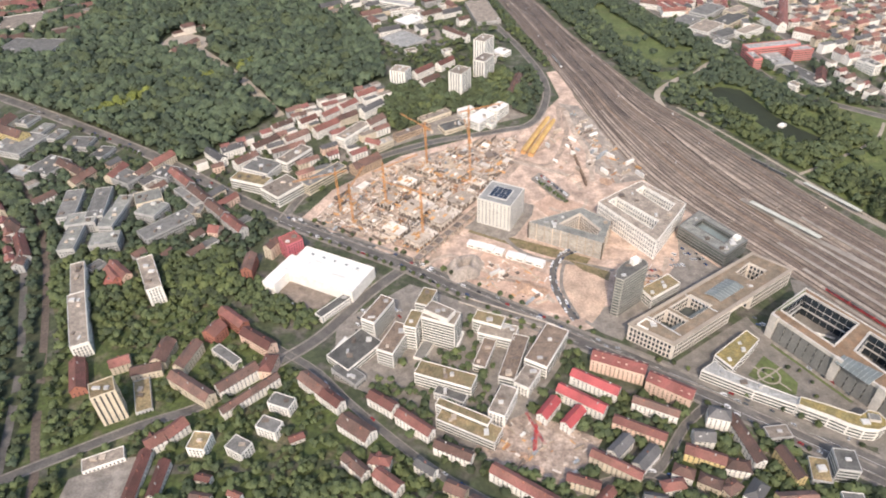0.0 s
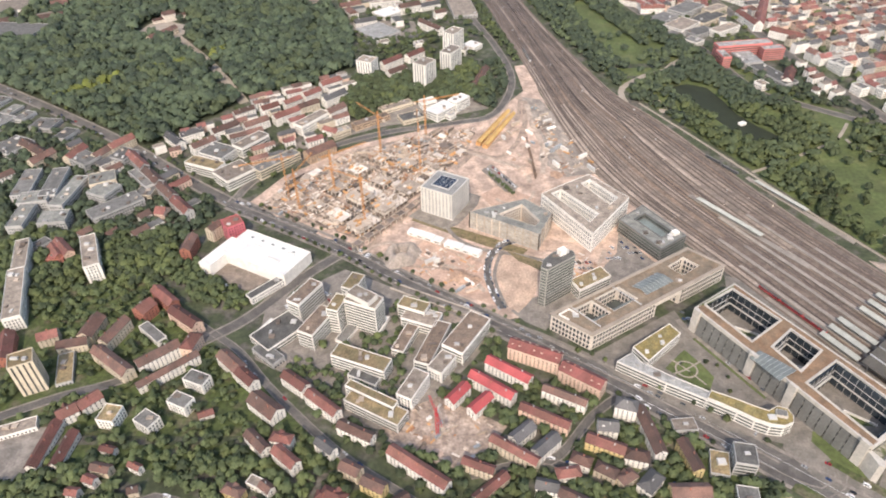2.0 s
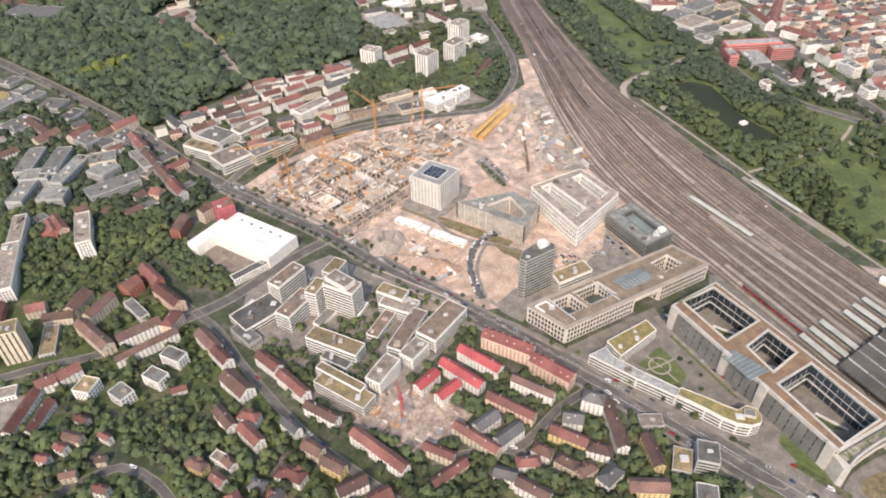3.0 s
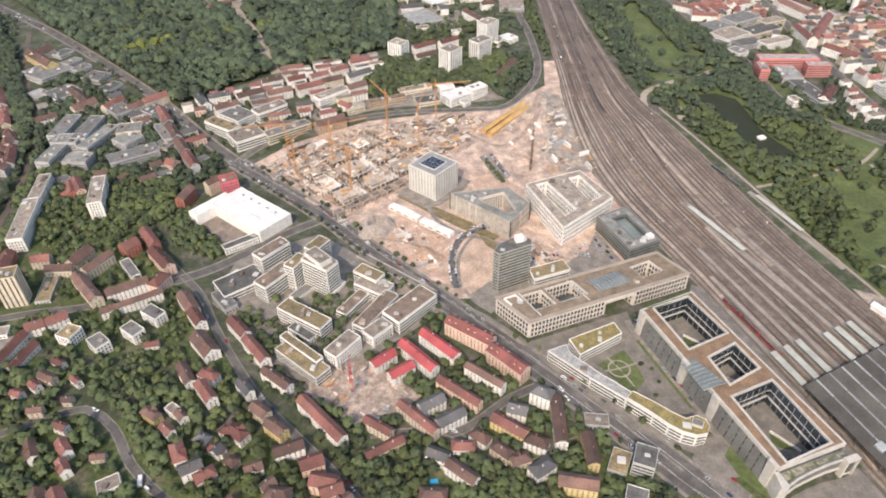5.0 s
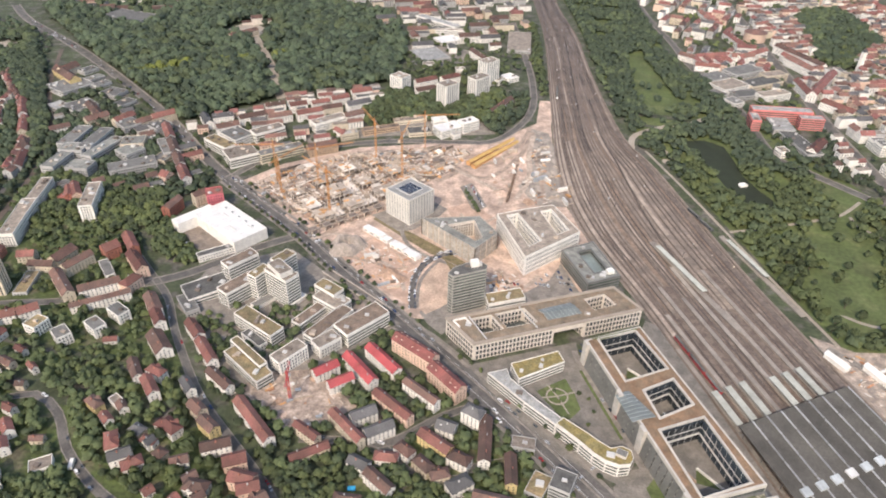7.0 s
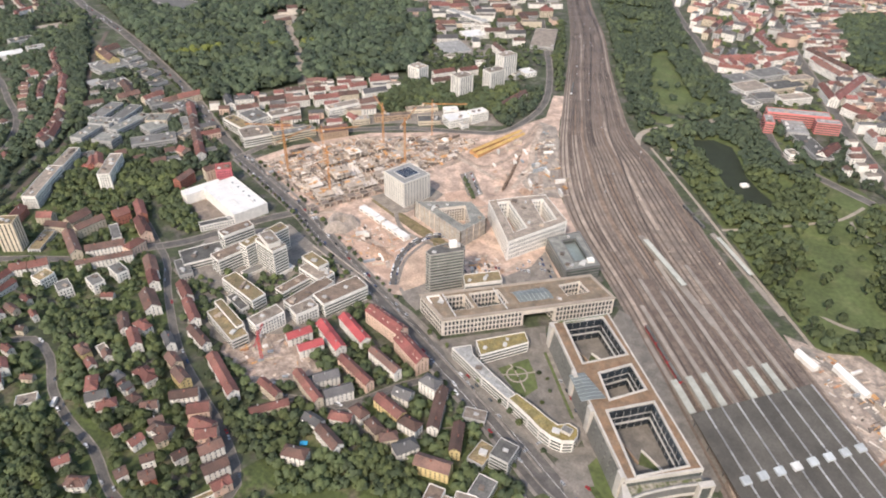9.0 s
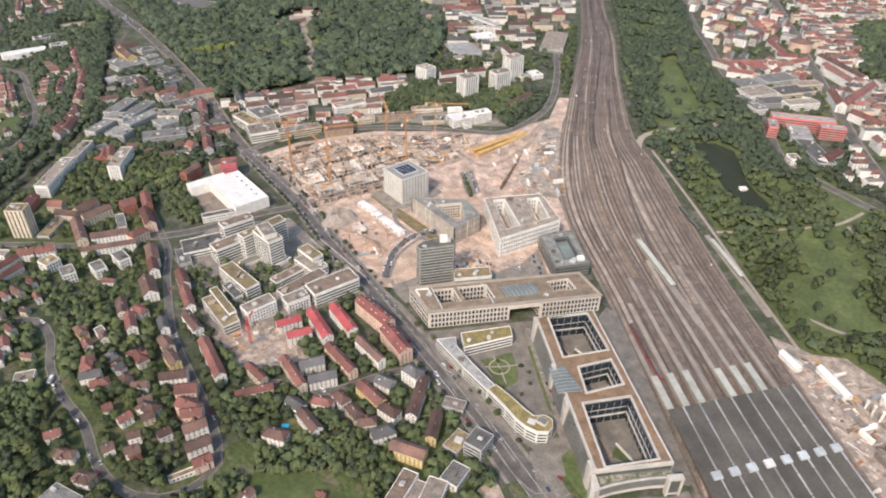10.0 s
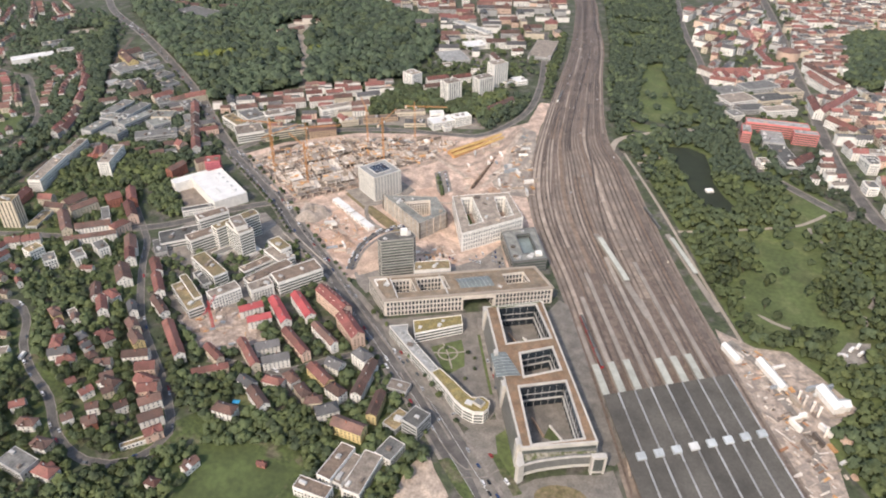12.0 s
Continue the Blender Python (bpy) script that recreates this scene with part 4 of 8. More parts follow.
def bank_piers():
    loop = [(308, 431), (396, 284), (447, 315), (354, 464)]
    holes = [[(319, 435), (350, 456), (378, 415), (345, 390)], [(360, 383), (383, 403), (398, 379), (373, 357)], [(373, 344), (406, 367), (436, 314), (402, 291)]]
    bank = building("bank_headquarters", loop, 24, "brown_deck", "panel", "white bank headquarters with three glazed courtyards", "ribbon", holes, storey=7.5, units=0, category="office building", rim=1.5, parapet=0.5)
    mids = bank.location / UNIT
    planting = [(312, 433), (322, 436), (350, 457), (353, 461), (340, 452)]
    part("roof_planting", Shape().prism([(x - mids.x, y - mids.y) for x, y in planting[::-1]] if area_of(planting) < 0 else [(x - mids.x, y - mids.y) for x, y in planting], 23.4, 24.3), LAWN, bank)
    # leaning glass front towards the road, between white stair towers
    mid = bank.location / UNIT

    def piece(name, label, x=0.0, y=0.0):
        ob = new(name)
        ob.parent, ob.location = bank, (x - mid.x, y - mid.y, -mid.z)
        return tagged(ob, label)

    front = piece("glass_front", "grey leaning glass front")
    a, b = Vector((309, 430)), Vector((395.5, 285))
    out = Vector((-(b - a).y, (b - a).x)).normalized() * -1
    out = -out if out.x > 0 else out
    n = 22
    for i in range(n):
        p, q = a.lerp(b, (i + 0.04) / n), a.lerp(b, (i + 0.96) / n)
        if i in (0, 8, 13, 21):
            continue
        lo, hi = out * 3.2, out * 0.5
        s = Shape()
        ring = [(p.x + lo.x, p.y + lo.y, 0.3), (q.x + lo.x, q.y + lo.y, 0.3), (q.x + hi.x, q.y + hi.y, 20.5), (p.x + hi.x, p.y + hi.y, 20.5)]
        s.face(*ring), s.face(*[(v[0] - out.x * 0.2, v[1] - out.y * 0.2, v[2]) for v in ring[::-1]])
        part("pane", s, GLASS_BLUE, front)
    for i in (0.5, 8.5, 13.5, 21.5):
        m = a.lerp(b, i / n)
        tower = piece("stair_tower", "slim white stair tower", m.x, m.y)
        w = (b - a).normalized() * 3.4
        part("wall", Shape().prism([tuple(k) for k in (out * 3.4 - w, out * 3.4 + w, w + out * 0.2, out * 0.2 - w)] if area_of([tuple(k) for k in (out * 3.4 - w, out * 3.4 + w, w + out * 0.2, out * 0.2 - w)]) > 0 else [tuple(k) for k in (out * 0.2 - w, w + out * 0.2, out * 3.4 + w, out * 3.4 - w)], -3, 26), WALL["panel"], tower)
    glazed_court([(352, 346), (337, 371), (348, 379), (370, 357)], 23.9, 0.9, "pitched glass hall roof", bank)
    for h in holes:
        c = Vector((sum(p[0] for p in h) / 4, sum(p[1] for p in h) / 4))
        inner = [tuple(Vector(p).lerp(c, 0.06)) for p in h]
        outer = [tuple(Vector(p).lerp(c, 0.005)) for p in h]
        ring = [Vector(p).lerp(c, -0.02) - mids.xy for p in h]
        for p, q in zip(ring, ring[1:] + ring[:1]):
            part("court_rim", Shape().bar((p.x, p.y, 24.1), (q.x, q.y, 24.1), 1.3, 0.5), WALL["panel"], bank, "pale metal rim round a courtyard")
        # dark curtain wall round the courtyard
        ob = piece("courtyard_glazing", "dark curtain wall round a courtyard")
        for p, q, r, s in zip(inner, inner[1:] + inner[:1], outer[1:] + outer[:1], outer):
            part("glass_wall", Shape().prism([p, q, r, s] if area_of([p, q, r, s]) > 0 else [s, r, q, p], 0.2, 22.3), GLASS, ob)
            n = max(4, int(math.dist(p, q) / 6))
            for i in range(n + 1):
                m = Vector(p).lerp(Vector(q), i / n).lerp(c, 0.006)
                part("mullion", Shape().bar((m.x, m.y, 0.2), (m.x, m.y, 22.4), 0.24), WALL["grey"], ob)
            for z, thick in ((8.5, 1.1), (15.5, 0.4)):
                a, b = Vector(p).lerp(c, 0.015), Vector(q).lerp(c, 0.015)
                part("transom", Shape().bar((a.x, a.y, z), (b.x, b.y, z), thick), FRAME, ob)
        drape("courtyard", [tuple(Vector(p).lerp(c, 0.05)) for p in h], COURT, 0.5, "paved courtyard floor", "courtyard")
        wedge = [c + (Vector(p) - c) * k for p, k in zip(h[1:], (0.15, 0.62, 0.2))]
        drape("courtyard_lawn", [tuple(p) for p in wedge], LAWN, 0.6, "small wedge-shaped courtyard lawn", "lawn")
        for k, (p, q) in enumerate(((wedge[0], wedge[1]), (wedge[2], c + (Vector(h[0]) - c) * 0.5))):
            part("court_wall", Shape().bar((p.x - mids.x, p.y - mids.y, 1.4), (q.x - mids.x, q.y - mids.y, 1.4), 1.2, 2.0), WALL["white"] if k == 0 else WALL["ochre"], bank, "low garden wall in a courtyard")
    # the concave end wing with a tall portal
    arc = [(394.5, 285.5), (399, 273), (410, 283.5), (421, 291.5), (434, 300), (446, 306.5), (450, 308.5), (447.4, 314.6)]
    wing = building("bank_end_wing", arc, 17.5, "planted_deck", "slatted", "curved end wing with a planted roof deck and dark slatted front", "blank", units=0, category="office building", low=6.5, rim=1.6, parapet=0.9)
    mids = wing.location / UNIT
    edge = [(399, 272.6), (410, 283), (421, 291), (434, 299.5), (446, 306), (450, 308)]
    for z, deep in ((17.2, 1.0), (6.9, 1.6)):
        for p, q in zip(edge, edge[1:]):
            part("brow", Shape().bar((p[0] - mids.x, p[1] - mids.y, z), (q[0] - mids.x, q[1] - mids.y, z), 1.4, deep), WALL["panel"], wing, "pale curved edge band")
    for k in range(7):
        p = Vector((402, 278)).lerp(Vector((444, 308)), k / 6) + Vector((-1.5, 2.5))
        part("column", Shape().bar((p.x - mids.x, p.y - mids.y, -1), (p.x - mids.x, p.y - mids.y, 6.6), 1.0), STEEL, wing)
    part("recessed_wall", Shape().prism([(x - mids.x, y - mids.y) for x, y in ((393, 289), (400, 281), (424, 298), (446, 311), (446, 316))], -1, 6.6), GLASS, wing, "dark recessed ground-floor glazing")
    part("end_pylon", Shape().prism([(x - mids.x, y - mids.y) for x, y in ((396.3, 272.5), (399.5, 270.2), (402.5, 274.5), (396.8, 285), (393.6, 284.5))], -2, 19.2), WALL["panel"], wing, "pale end pylon")
    gate = thing("portal", pose(450.5, 306.5, ground(450.5, 306.5), 0, 0, 28), "tall white portal frame of the bank", "portal")
    part("pillar", Shape().box(-5.6, -2.2, -2, -4.0, 2.2, 19.0), WALL["panel"], gate)
    part("pillar", Shape().box(4.0, -2.2, -2, 5.6, 2.2, 19.0), WALL["panel"], gate)
    part("lintel", Shape().box(-5.7, -2.3, 17.4, 5.7, 2.3, 19.4), WALL["panel"], gate)
    part("glazing", Shape().box(-4, -1, 2.5, 4, 1, 17.4), GLASS_BAND, gate)
    part("sill_beam", Shape().box(-4, -1.6, 1.0, 4, 1.6, 2.5), WALL["panel"], gate)


PINK_PALE = surface("pale_sand", (0.46, 0.365, 0.285), second=(0.36, 0.29, 0.23), stain_size=9, grain=0.25, grain_size=2)
COURT = surface("court_asphalt", (0.208, 0.186, 0.156), second=(0.162, 0.146, 0.124), stain_size=12, grain=0.15, stain=0.2)
ROOF["brown_deck"] = surface("roof_brown_deck", (0.25, 0.155, 0.09), vary=0.1, second=(0.215, 0.145, 0.09), stain_size=9, grain=0.2)
ROOF["planted_deck"] = surface("roof_planted_deck", (0.29, 0.265, 0.21), vary=0.1, second=(0.10, 0.115, 0.045), amount=0.52, stain_size=5, grain=0.3)
ROOF_WORD["planted_deck"] = "planted deck"
WALL["slatted"] = surface("slatted_front", (0.15, 0.15, 0.14), rough=0.5, grain=0.15, stain=0.15, stain_size=5)
ROOF["moss"] = surface("roof_moss", (0.26, 0.20, 0.075), vary=0.1, second=(0.20, 0.165, 0.07), stain_size=7, grain=0.35)
bank_piers()
building("street_wing", [(231, 378), (267, 354), (295, 337.5), (299.8, 345), (272, 362.5), (251, 377.5), (246, 388)], 12, "pale_felt", "white", "white office wing along the main road", "ribbon", category="office building")
building("street_wing", [(295.3, 337.3), (315, 325), (326, 317), (336, 312), (346, 310.5), (354, 314), (356, 320), (354, 327), (347, 329.5), (339, 325), (330, 329), (319, 335.5), (300.1, 345)], 14, "moss", "white",
         "white rounded office wing with a sedum roof", "ribbon", category="office building", units=1)
building("street_wing", [(248, 395), (258, 378.5), (293, 411), (286, 423)], 12, "moss", "white", "low white office wing with a planted roof", "ribbon", category="office building")
drape("garden_court", [(262, 384), (294, 411), (304, 420), (345, 362), (353, 336), (330, 336), (302, 345)], COURT, 0.2, "paved garden court between office wings", "courtyard")
drape("court_lawn", [(274, 380), (296, 402), (306, 386), (313, 370), (303, 352)], LAWN, 0.3, "lawn with beds in the garden court", "lawn")
tagged(part("path", ribbon(spline([(292 + 9 * math.cos(k * math.pi / 6), 379 + 9 * math.sin(k * math.pi / 6)) for k in range(13)]), 1.5, 0.42), GRAVEL_PATH), "round pale path in the garden court", "path", kind="structure")
tagged(part("path", ribbon(spline([(280, 374), (292, 379), (306, 388)]), 1.5, 0.44), GRAVEL_PATH), "pale path across the garden court", "path", kind="structure")
tagged(part("path", ribbon(spline([(283, 389), (292, 379), (304, 362)]), 1.3, 0.46), GRAVEL_PATH), "pale path across the garden court", "path", kind="structure")
drape("forecourt", [(352, 302), (362, 340), (320, 408), (306, 430), (300, 452), (296, 450), (250, 420), (214, 396), (205, 402), (172, 424), (160, 430), (232, 372), (300, 318)], COURT, 0.17, "grey paved forecourt between offices", "paving")
drape("forecourt", [(146, 452), (158, 438), (176, 426), (184, 436), (330, 530), (318, 545), (300, 522), (215, 480), (165, 470)], PAVING, 0.18, "pale paved yard behind the office block", "paving")
drape("office_yard", [(-85, 390), (-91, 460), (-58, 486), (-21, 515), (60, 470), (135, 432), (120, 405), (79, 345), (48, 308), (-12, 322), (-50, 370)], PAVING, 0.12, "grey paved yard between the offices", "paving")


tagged(part("drive", ribbon(spline([(300, 440), (306, 426), (328, 388), (350, 350), (366, 322)]), 5.5, 0.34), PAVING), "pale paved drive along the bank", "drive", kind="structure")
tagged(part("grass_strip", ribbon(spline([(312, 418), (333, 382), (352, 350)]), 2.6, 0.38, shift=-4.6), LAWN), "narrow grass strip along the bank", "lawn", kind="structure")


def train_hall():
    """Flat dark roofs over the platforms, with pale roof-light ridges, and the free platform canopies ahead of them."""
    o, u, v = Vector((437, 380)), Vector((95, 74)), Vector((56, -100)).normalized()
    n, h = 8, 8.5
    bay = u / n
    for i in range(n):
        p = o + bay * i
        ob = thing("platform_roof", pose(p.x, p.y, 0), "dark felt platform hall roof with a pale ridge", "station roof", "bays of the platform hall")
        q = bay * 0.93
        ahead = v * 260
        part("roof", Shape().prism([tuple(k) for k in (ahead, ahead + q, q, Vector((0, 0)))], h, h + 0.6, True, True), HALL_ROOF, ob)
        gut = q + bay * 0.07
        part("gutter", Shape().prism([tuple(k) for k in (q + ahead, gut + ahead, gut, q)], h - 0.6, h - 0.2, True, True), CANOPY, ob)
        m = q * 0.97
        for j in range(13):
            a, b = m + v * (j * 20 + 0.4), m + v * (j * 20 + 19.2)
            part("roof_light", Shape().bar((a.x, a.y, h + 1.0), (b.x, b.y, h + 1.0), 1.15, 0.9), RIDGE, ob)
        c = q * 0.55 + v * 64
        d = c + v * 7
        part("skylight", Shape().prism([tuple(k) for k in (d, d + bay * 0.5, c + bay * 0.5, c)], h + 0.5, h + 2.2, True, False), SKYLIGHT if i != 3 else ROOF["sheet"], ob)
        for j in range(4):
            for e in (0.1, 0.85):
                w = q * e + v * (6 + j * 24)
                part("column", Shape().bar((w.x, w.y, -1), (w.x, w.y, h), 0.5), STEEL, ob)
    # free canopies
    for i in range(n - 1):
        if i == 3:
            continue
        a = o + bay * (i + 0.3) - v * 3
        b = a - v * (38 if i < 4 else 33)
        side = bay.normalized() * 3.2
        ob = thing("platform_canopy", pose(a.x, a.y, 0), "pale flat platform canopy on posts", "platform canopy", "platform canopies")
        w = b - a
        part("roof", Shape().prism([tuple(k) for k in (-side, side, side + w, w - side)], 5.0, 5.5, True, True), CANOPY, ob)
        for j in range(5):
            c = w * (j + 0.5) / 5
            part("post", Shape().bar((c.x, c.y, 0), (c.x, c.y, 5), 0.4), STEEL, ob)
    for i in range(n):
        a = o + bay * (i + 0.3)
        reach = (0.62, 0.9, 1.15, 1.0, 1.3, 0.8, 1.2, 0.7)[i]
        line = [a - v * k * reach for k in (0, 40, 80, 120, 160)]
        tagged(part("platform", ribbon(line, 4.4, 1.0, 0.9), PLATFORM), "long grey station platform", "platform", "platforms")
        dark = [p + bay * 0.5 for p in line]
        tagged(part("ballast_strip", ribbon(dark, 8.6, 0.38, 0.1), OIL_DARK), "dark oily ballast between two platforms", "ballast", kind="structure")


OIL_DARK = surface("ballast_dark", (0.14, 0.103, 0.08), second=(0.18, 0.138, 0.107), grain=0.2, grain_size=2, stain=0.25, stain_size=9)
RIDGE = surface("ridge_glass", (0.36, 0.36, 0.35), rough=0.4, grain=0.15, vary=0.25, bump=0)
SKYLIGHT = surface("skylight_pale", (0.50, 0.52, 0.51), rough=0.3, grain=0.1, bump=0)
train_hall()


def far_canopy(ax, ay, bx, by, width):
    a, b = Vector((ax, ay)), Vector((bx, by))
    way = (b - a).normalized()
    side = Vector((-way.y, way.x)) * width / 2
    g = ground((ax + bx) / 2, (ay + by) / 2)
    ob = thing("platform_canopy", pose(ax, ay, g), "pale narrow canopy over a side platform", "platform canopy", "platform canopies")
    w = b - a
    part("roof", Shape().prism([tuple(k) for k in (-side, w - side, w + side, side)][::1], 4.6, 5.2, True, True), CANOPY, ob)
    n = int(w.length / 12)
    for j in range(n):
        c = w * (j + 0.5) / n
        part("post", Shape().bar((c.x, c.y, 0), (c.x, c.y, 4.6), 0.4), STEEL, ob)
    tagged(part("platform", ribbon([a - way * 12, a, (a + b) / 2, b, b + way * 60], width + 1, 1.0, 0.9), PLATFORM), "long grey side platform", "platform", "platforms")


far_canopy(371, 634, 419, 562, 6)
far_canopy(448, 668, 484, 606, 5)



def roof_seams():
    """Seams, ducts and roof lights on the white roof of the store."""
    ob = thing("roof_ducts", pose(-104.8, 528.2, 13.2, 0, 0, -28), "pale metal ducts and seams on a white store roof", "roof ducts")
    for i in range(11):
        part("seam", Shape().box(-40 + i * 8, -20, 0.0, -39.7 + i * 8, 20, 0.22), FRAME, ob)
    for x, y, w in ((-20, 4, 12), (8, -6, 16), (22, 9, 9)):
        part("duct", Shape().box(x, y, 0.0, x + w, y + 1.2, 0.9), FRAME, ob)
    for i in range(5):
        part("roof_light", Shape().box(-30 + i * 14, 12, 0, -27 + i * 14, 14, 0.7), GLASS_ROOF, ob)


roof_seams()


def church(x, y):
    ob = thing("church", pose(x, y, ground(x, y), 0, 0, 25), "white church with a slim square tower", "church")
    part("tower", Shape().box(-3.5, -3.5, -3, 3.5, 3.5, 38), WALL["white"], ob)
    s = Shape()
    for i in range(4):
        p, q = [((-3.7, -3.7), (3.7, -3.7), (3.7, 3.7), (-3.7, 3.7))[k % 4] for k in (i, i + 1)]
        s.face((*p, 38), (*q, 38), (0, 0, 45))
    part("spire", s, ROOF["slate"], ob)
    part("nave", Shape().box(3.5, -6, -3, 28, 6, 12), WALL["white"], ob)
    s = Shape()
    s.face((3.5, -6.5, 11.8), (28.5, -6.5, 11.8), (28.5, 0, 17), (3.5, 0, 17)), s.face((28.5, 6.5, 11.8), (3.5, 6.5, 11.8), (3.5, 0, 17), (28.5, 0, 17))
    part("roof", s, ROOF["red"], ob)


church_spot = (707, 1292)
claim(*church_spot, 60, 20, 25)
church(*church_spot)
tower_cap = thing("tower_roof_plant", pose(194, 481, 46.4, 0, 0, 30), "white plant room on top of the grey tower", "roof plant")
part("wall", Shape().box(-4.5, -2.6, 0, 3.0, 2.6, 6.5), WALL["white"], tower_cap)
part("vent", Shape().box(3.2, -2, 0, 6.5, 2, 3), FRAME, tower_cap)
drape("paving_apron", [(80, 583), (38, 607), (50, 620), (55, 640), (78, 668), (122, 646), (118, 628), (95, 590)], PAVING, 0.35, "pale grey paving round the cube", "paving")

claim(-251, 284, 50, 46, 0)
drape("works_yard", [(-276, 294), (-240, 312), (-227, 314), (-227, 262), (-275, 262)], PAVING, 0.2, "grey paved yard of a depot", "paving")
for rx, ry, rr in ((372, 862, 9), (388, 850, 7), (378, 838, 6), (394, 866, 5)):
    drape("rock_garden", [(rx + rr * math.cos(k * 0.7) * (1 + 0.2 * math.sin(k * 2.3)), ry + rr * math.sin(k * 0.7)) for k in range(9)], GRAVEL_PATH, 0.2, "pale gravel bed in the park", "gravel bed")

drape("forecourt", [(344, 300), (362, 266), (400, 226), (424, 250), (402, 262), (395, 283), (370, 326), (356, 320)], COURT, 0.16, "grey paved drive before the bank", "paving")
drape("service_lane", [(354.5, 467), (362, 503), (376, 497), (397, 455), (436, 391), (470, 336), (462, 318), (450, 316)], COURT, 0.33, "grey service lane between bank and tracks", "paving")
drape("works_strip", [(432, 402), (438, 404), (476, 341), (484, 318), (474, 314), (466, 338)], PINK_PALE, 0.37, "pale sandy works strip beside the platform roofs", "building site")
drape("plaza", [(396, 262), (402, 256), (424, 232), (492, 262), (462, 314), (452, 304), (434, 296), (421, 288), (410, 280)], COURT, 0.18, "grey paved plaza before the bank", "plaza")
drape("flower_bed", [(433 + 19 * math.cos(k * math.pi / 10), 272 + 12 * math.sin(k * math.pi / 10) + 4 * math.cos(k * math.pi / 10)) for k in range(20)], DRY_GRASS, 0.3, "oval bed of dry brown grass", "bed")
drape("planted_island", [(336.4, 264.4), (342, 269.5), (347, 269), (375, 246), (372, 241), (366, 241.5)], GARDEN, 0.34, "planted traffic island beside the main road", "traffic island")
drape("planted_strip", [(371.3, 287.2), (376.1, 289.5), (406.3, 263.6), (400.6, 258.7)], GARDEN, 0.36, "planted strip beside the drive", "planting")
drape("works_yard", [(325, 270), (318, 246), (322, 215), (352, 228), (358, 238), (338, 255)], PINK_PALE, 0.31, "pale churned ground beside the main road", "building site")
drape("court_lawn", [(368, 306), (374, 318), (393, 284), (398, 264), (384, 274)], LAWN, 0.3, "small lawn before the bank", "lawn")

def tram_ramp():
    """A sunken tram ramp between low concrete walls beside the main road."""
    ob = thing("tram_ramp", pose(30, 489, 0, 0, 0, -27.5), "pale concrete tram ramp between low walls beside the road", "tram ramp")
    claim_way(30, 489, 116, 445, 7)
    for y in (-4.6, 4.0):
        part("wall", Shape().box(0, y, -0.5, 97, y + 0.6, 1.7), SITE_WALL, ob)
    part("floor", Shape().box(0, -4.0, -0.5, 97, 4.0, 0.38), COURT, ob)
    for y in (-2.9, -1.45, 1.0, 2.45):
        part("rail", Shape().box(0, y - 0.06, 0.38, 97, y + 0.06, 0.52), RAIL, ob)
    part("platform", Shape().box(62, -3.2, 0.38, 95, 0.2, 1.3), PLATFORM, ob)


SITE_WALL = surface("ramp_concrete", (0.47, 0.42, 0.36), grain=0.12, stain=0.2, stain_size=6)
tram_ramp()
drape("plaza", [(44, 474), (56, 470), (110, 441), (102, 432), (88, 431), (66, 450)], surface("plaza_rose", (0.33, 0.265, 0.215), second=(0.27, 0.22, 0.18), stain_size=8, grain=0.2), 0.27, "rose-grey paved plaza beside the offices", "plaza")

# roof details: a pavilion on the rounded wing, a white roof grid on the glass office
pavilion = thing("roof_pavilion", pose(347, 321, ground(347, 321) + 13.3, 0, 0, -15), "white-framed pavilion on a planted roof", "roof pavilion")
part("wall", Shape().box(-4.2, -3.2, 0, 4.2, 3.2, 2.6), WALL["panel"], pavilion)
part("roof", Shape().box(-3.6, -2.6, 2.5, 3.6, 2.6, 2.9), ROOF["felt"], pavilion)
stair_head = thing("roof_stair_head", pose(322, 551, ground(322, 551) + 16.3, 0, 0, 33.5), "white stair head and vents on an office roof", "roof plant")
part("wall", Shape().box(-3.5, -3, 0, 3.5, 3, 3.4), WALL["white"], stair_head)
part("vent", Shape().box(-9, -2, 0, -5, 2, 1.8), FRAME, stair_head)

# the cemetery chapel with its pale forecourt
drape("chapel_forecourt", [(-478, 1160), (-434, 1128), (-398, 1122), (-388, 1150), (-398, 1185), (-440, 1212), (-470, 1200)], GRAVEL_PATH, 0.3, "pale forecourt of a cemetery chapel", "forecourt")
claim(-434, 1165, 92, 70, 0)
chapel = thing("chapel", pose(-440, 1215, ground(-440, 1215), 0, 0, -53), "pale stone cemetery chapel with a brown roof and low arcades", "chapel")
claim(-440, 1215, 60, 40, 37)
for x0, y0, x1, y1, high in ((-8, -11, 8, 11, 13), (-6, -30, 4, -11, 5.5), (-6, 11, 4, 30, 5.5)):
    part("wall", Shape().box(x0, y0, -3, x1, y1, high), WALL["stone"], chapel)
    s = Shape()
    mx, top = (x0 + x1) / 2, high + (x1 - x0) * 0.32
    s.face((x0 - 0.5, y0 - 0.5, high), (x0 - 0.5, y1 + 0.5, high), (mx, y1 + 0.5, top), (mx, y0 - 0.5, top)), s.face((x1 + 0.5, y1 + 0.5, high), (x1 + 0.5, y0 - 0.5, high), (mx, y0 - 0.5, top), (mx, y1 + 0.5, top))
    s.face((x0, y0, high), (x1, y0, high), (mx, y0, top)), s.face((x1, y1, high), (x0, y1, high), (mx, y1, top))
    part("roof", s, ROOF["brown"], chapel)
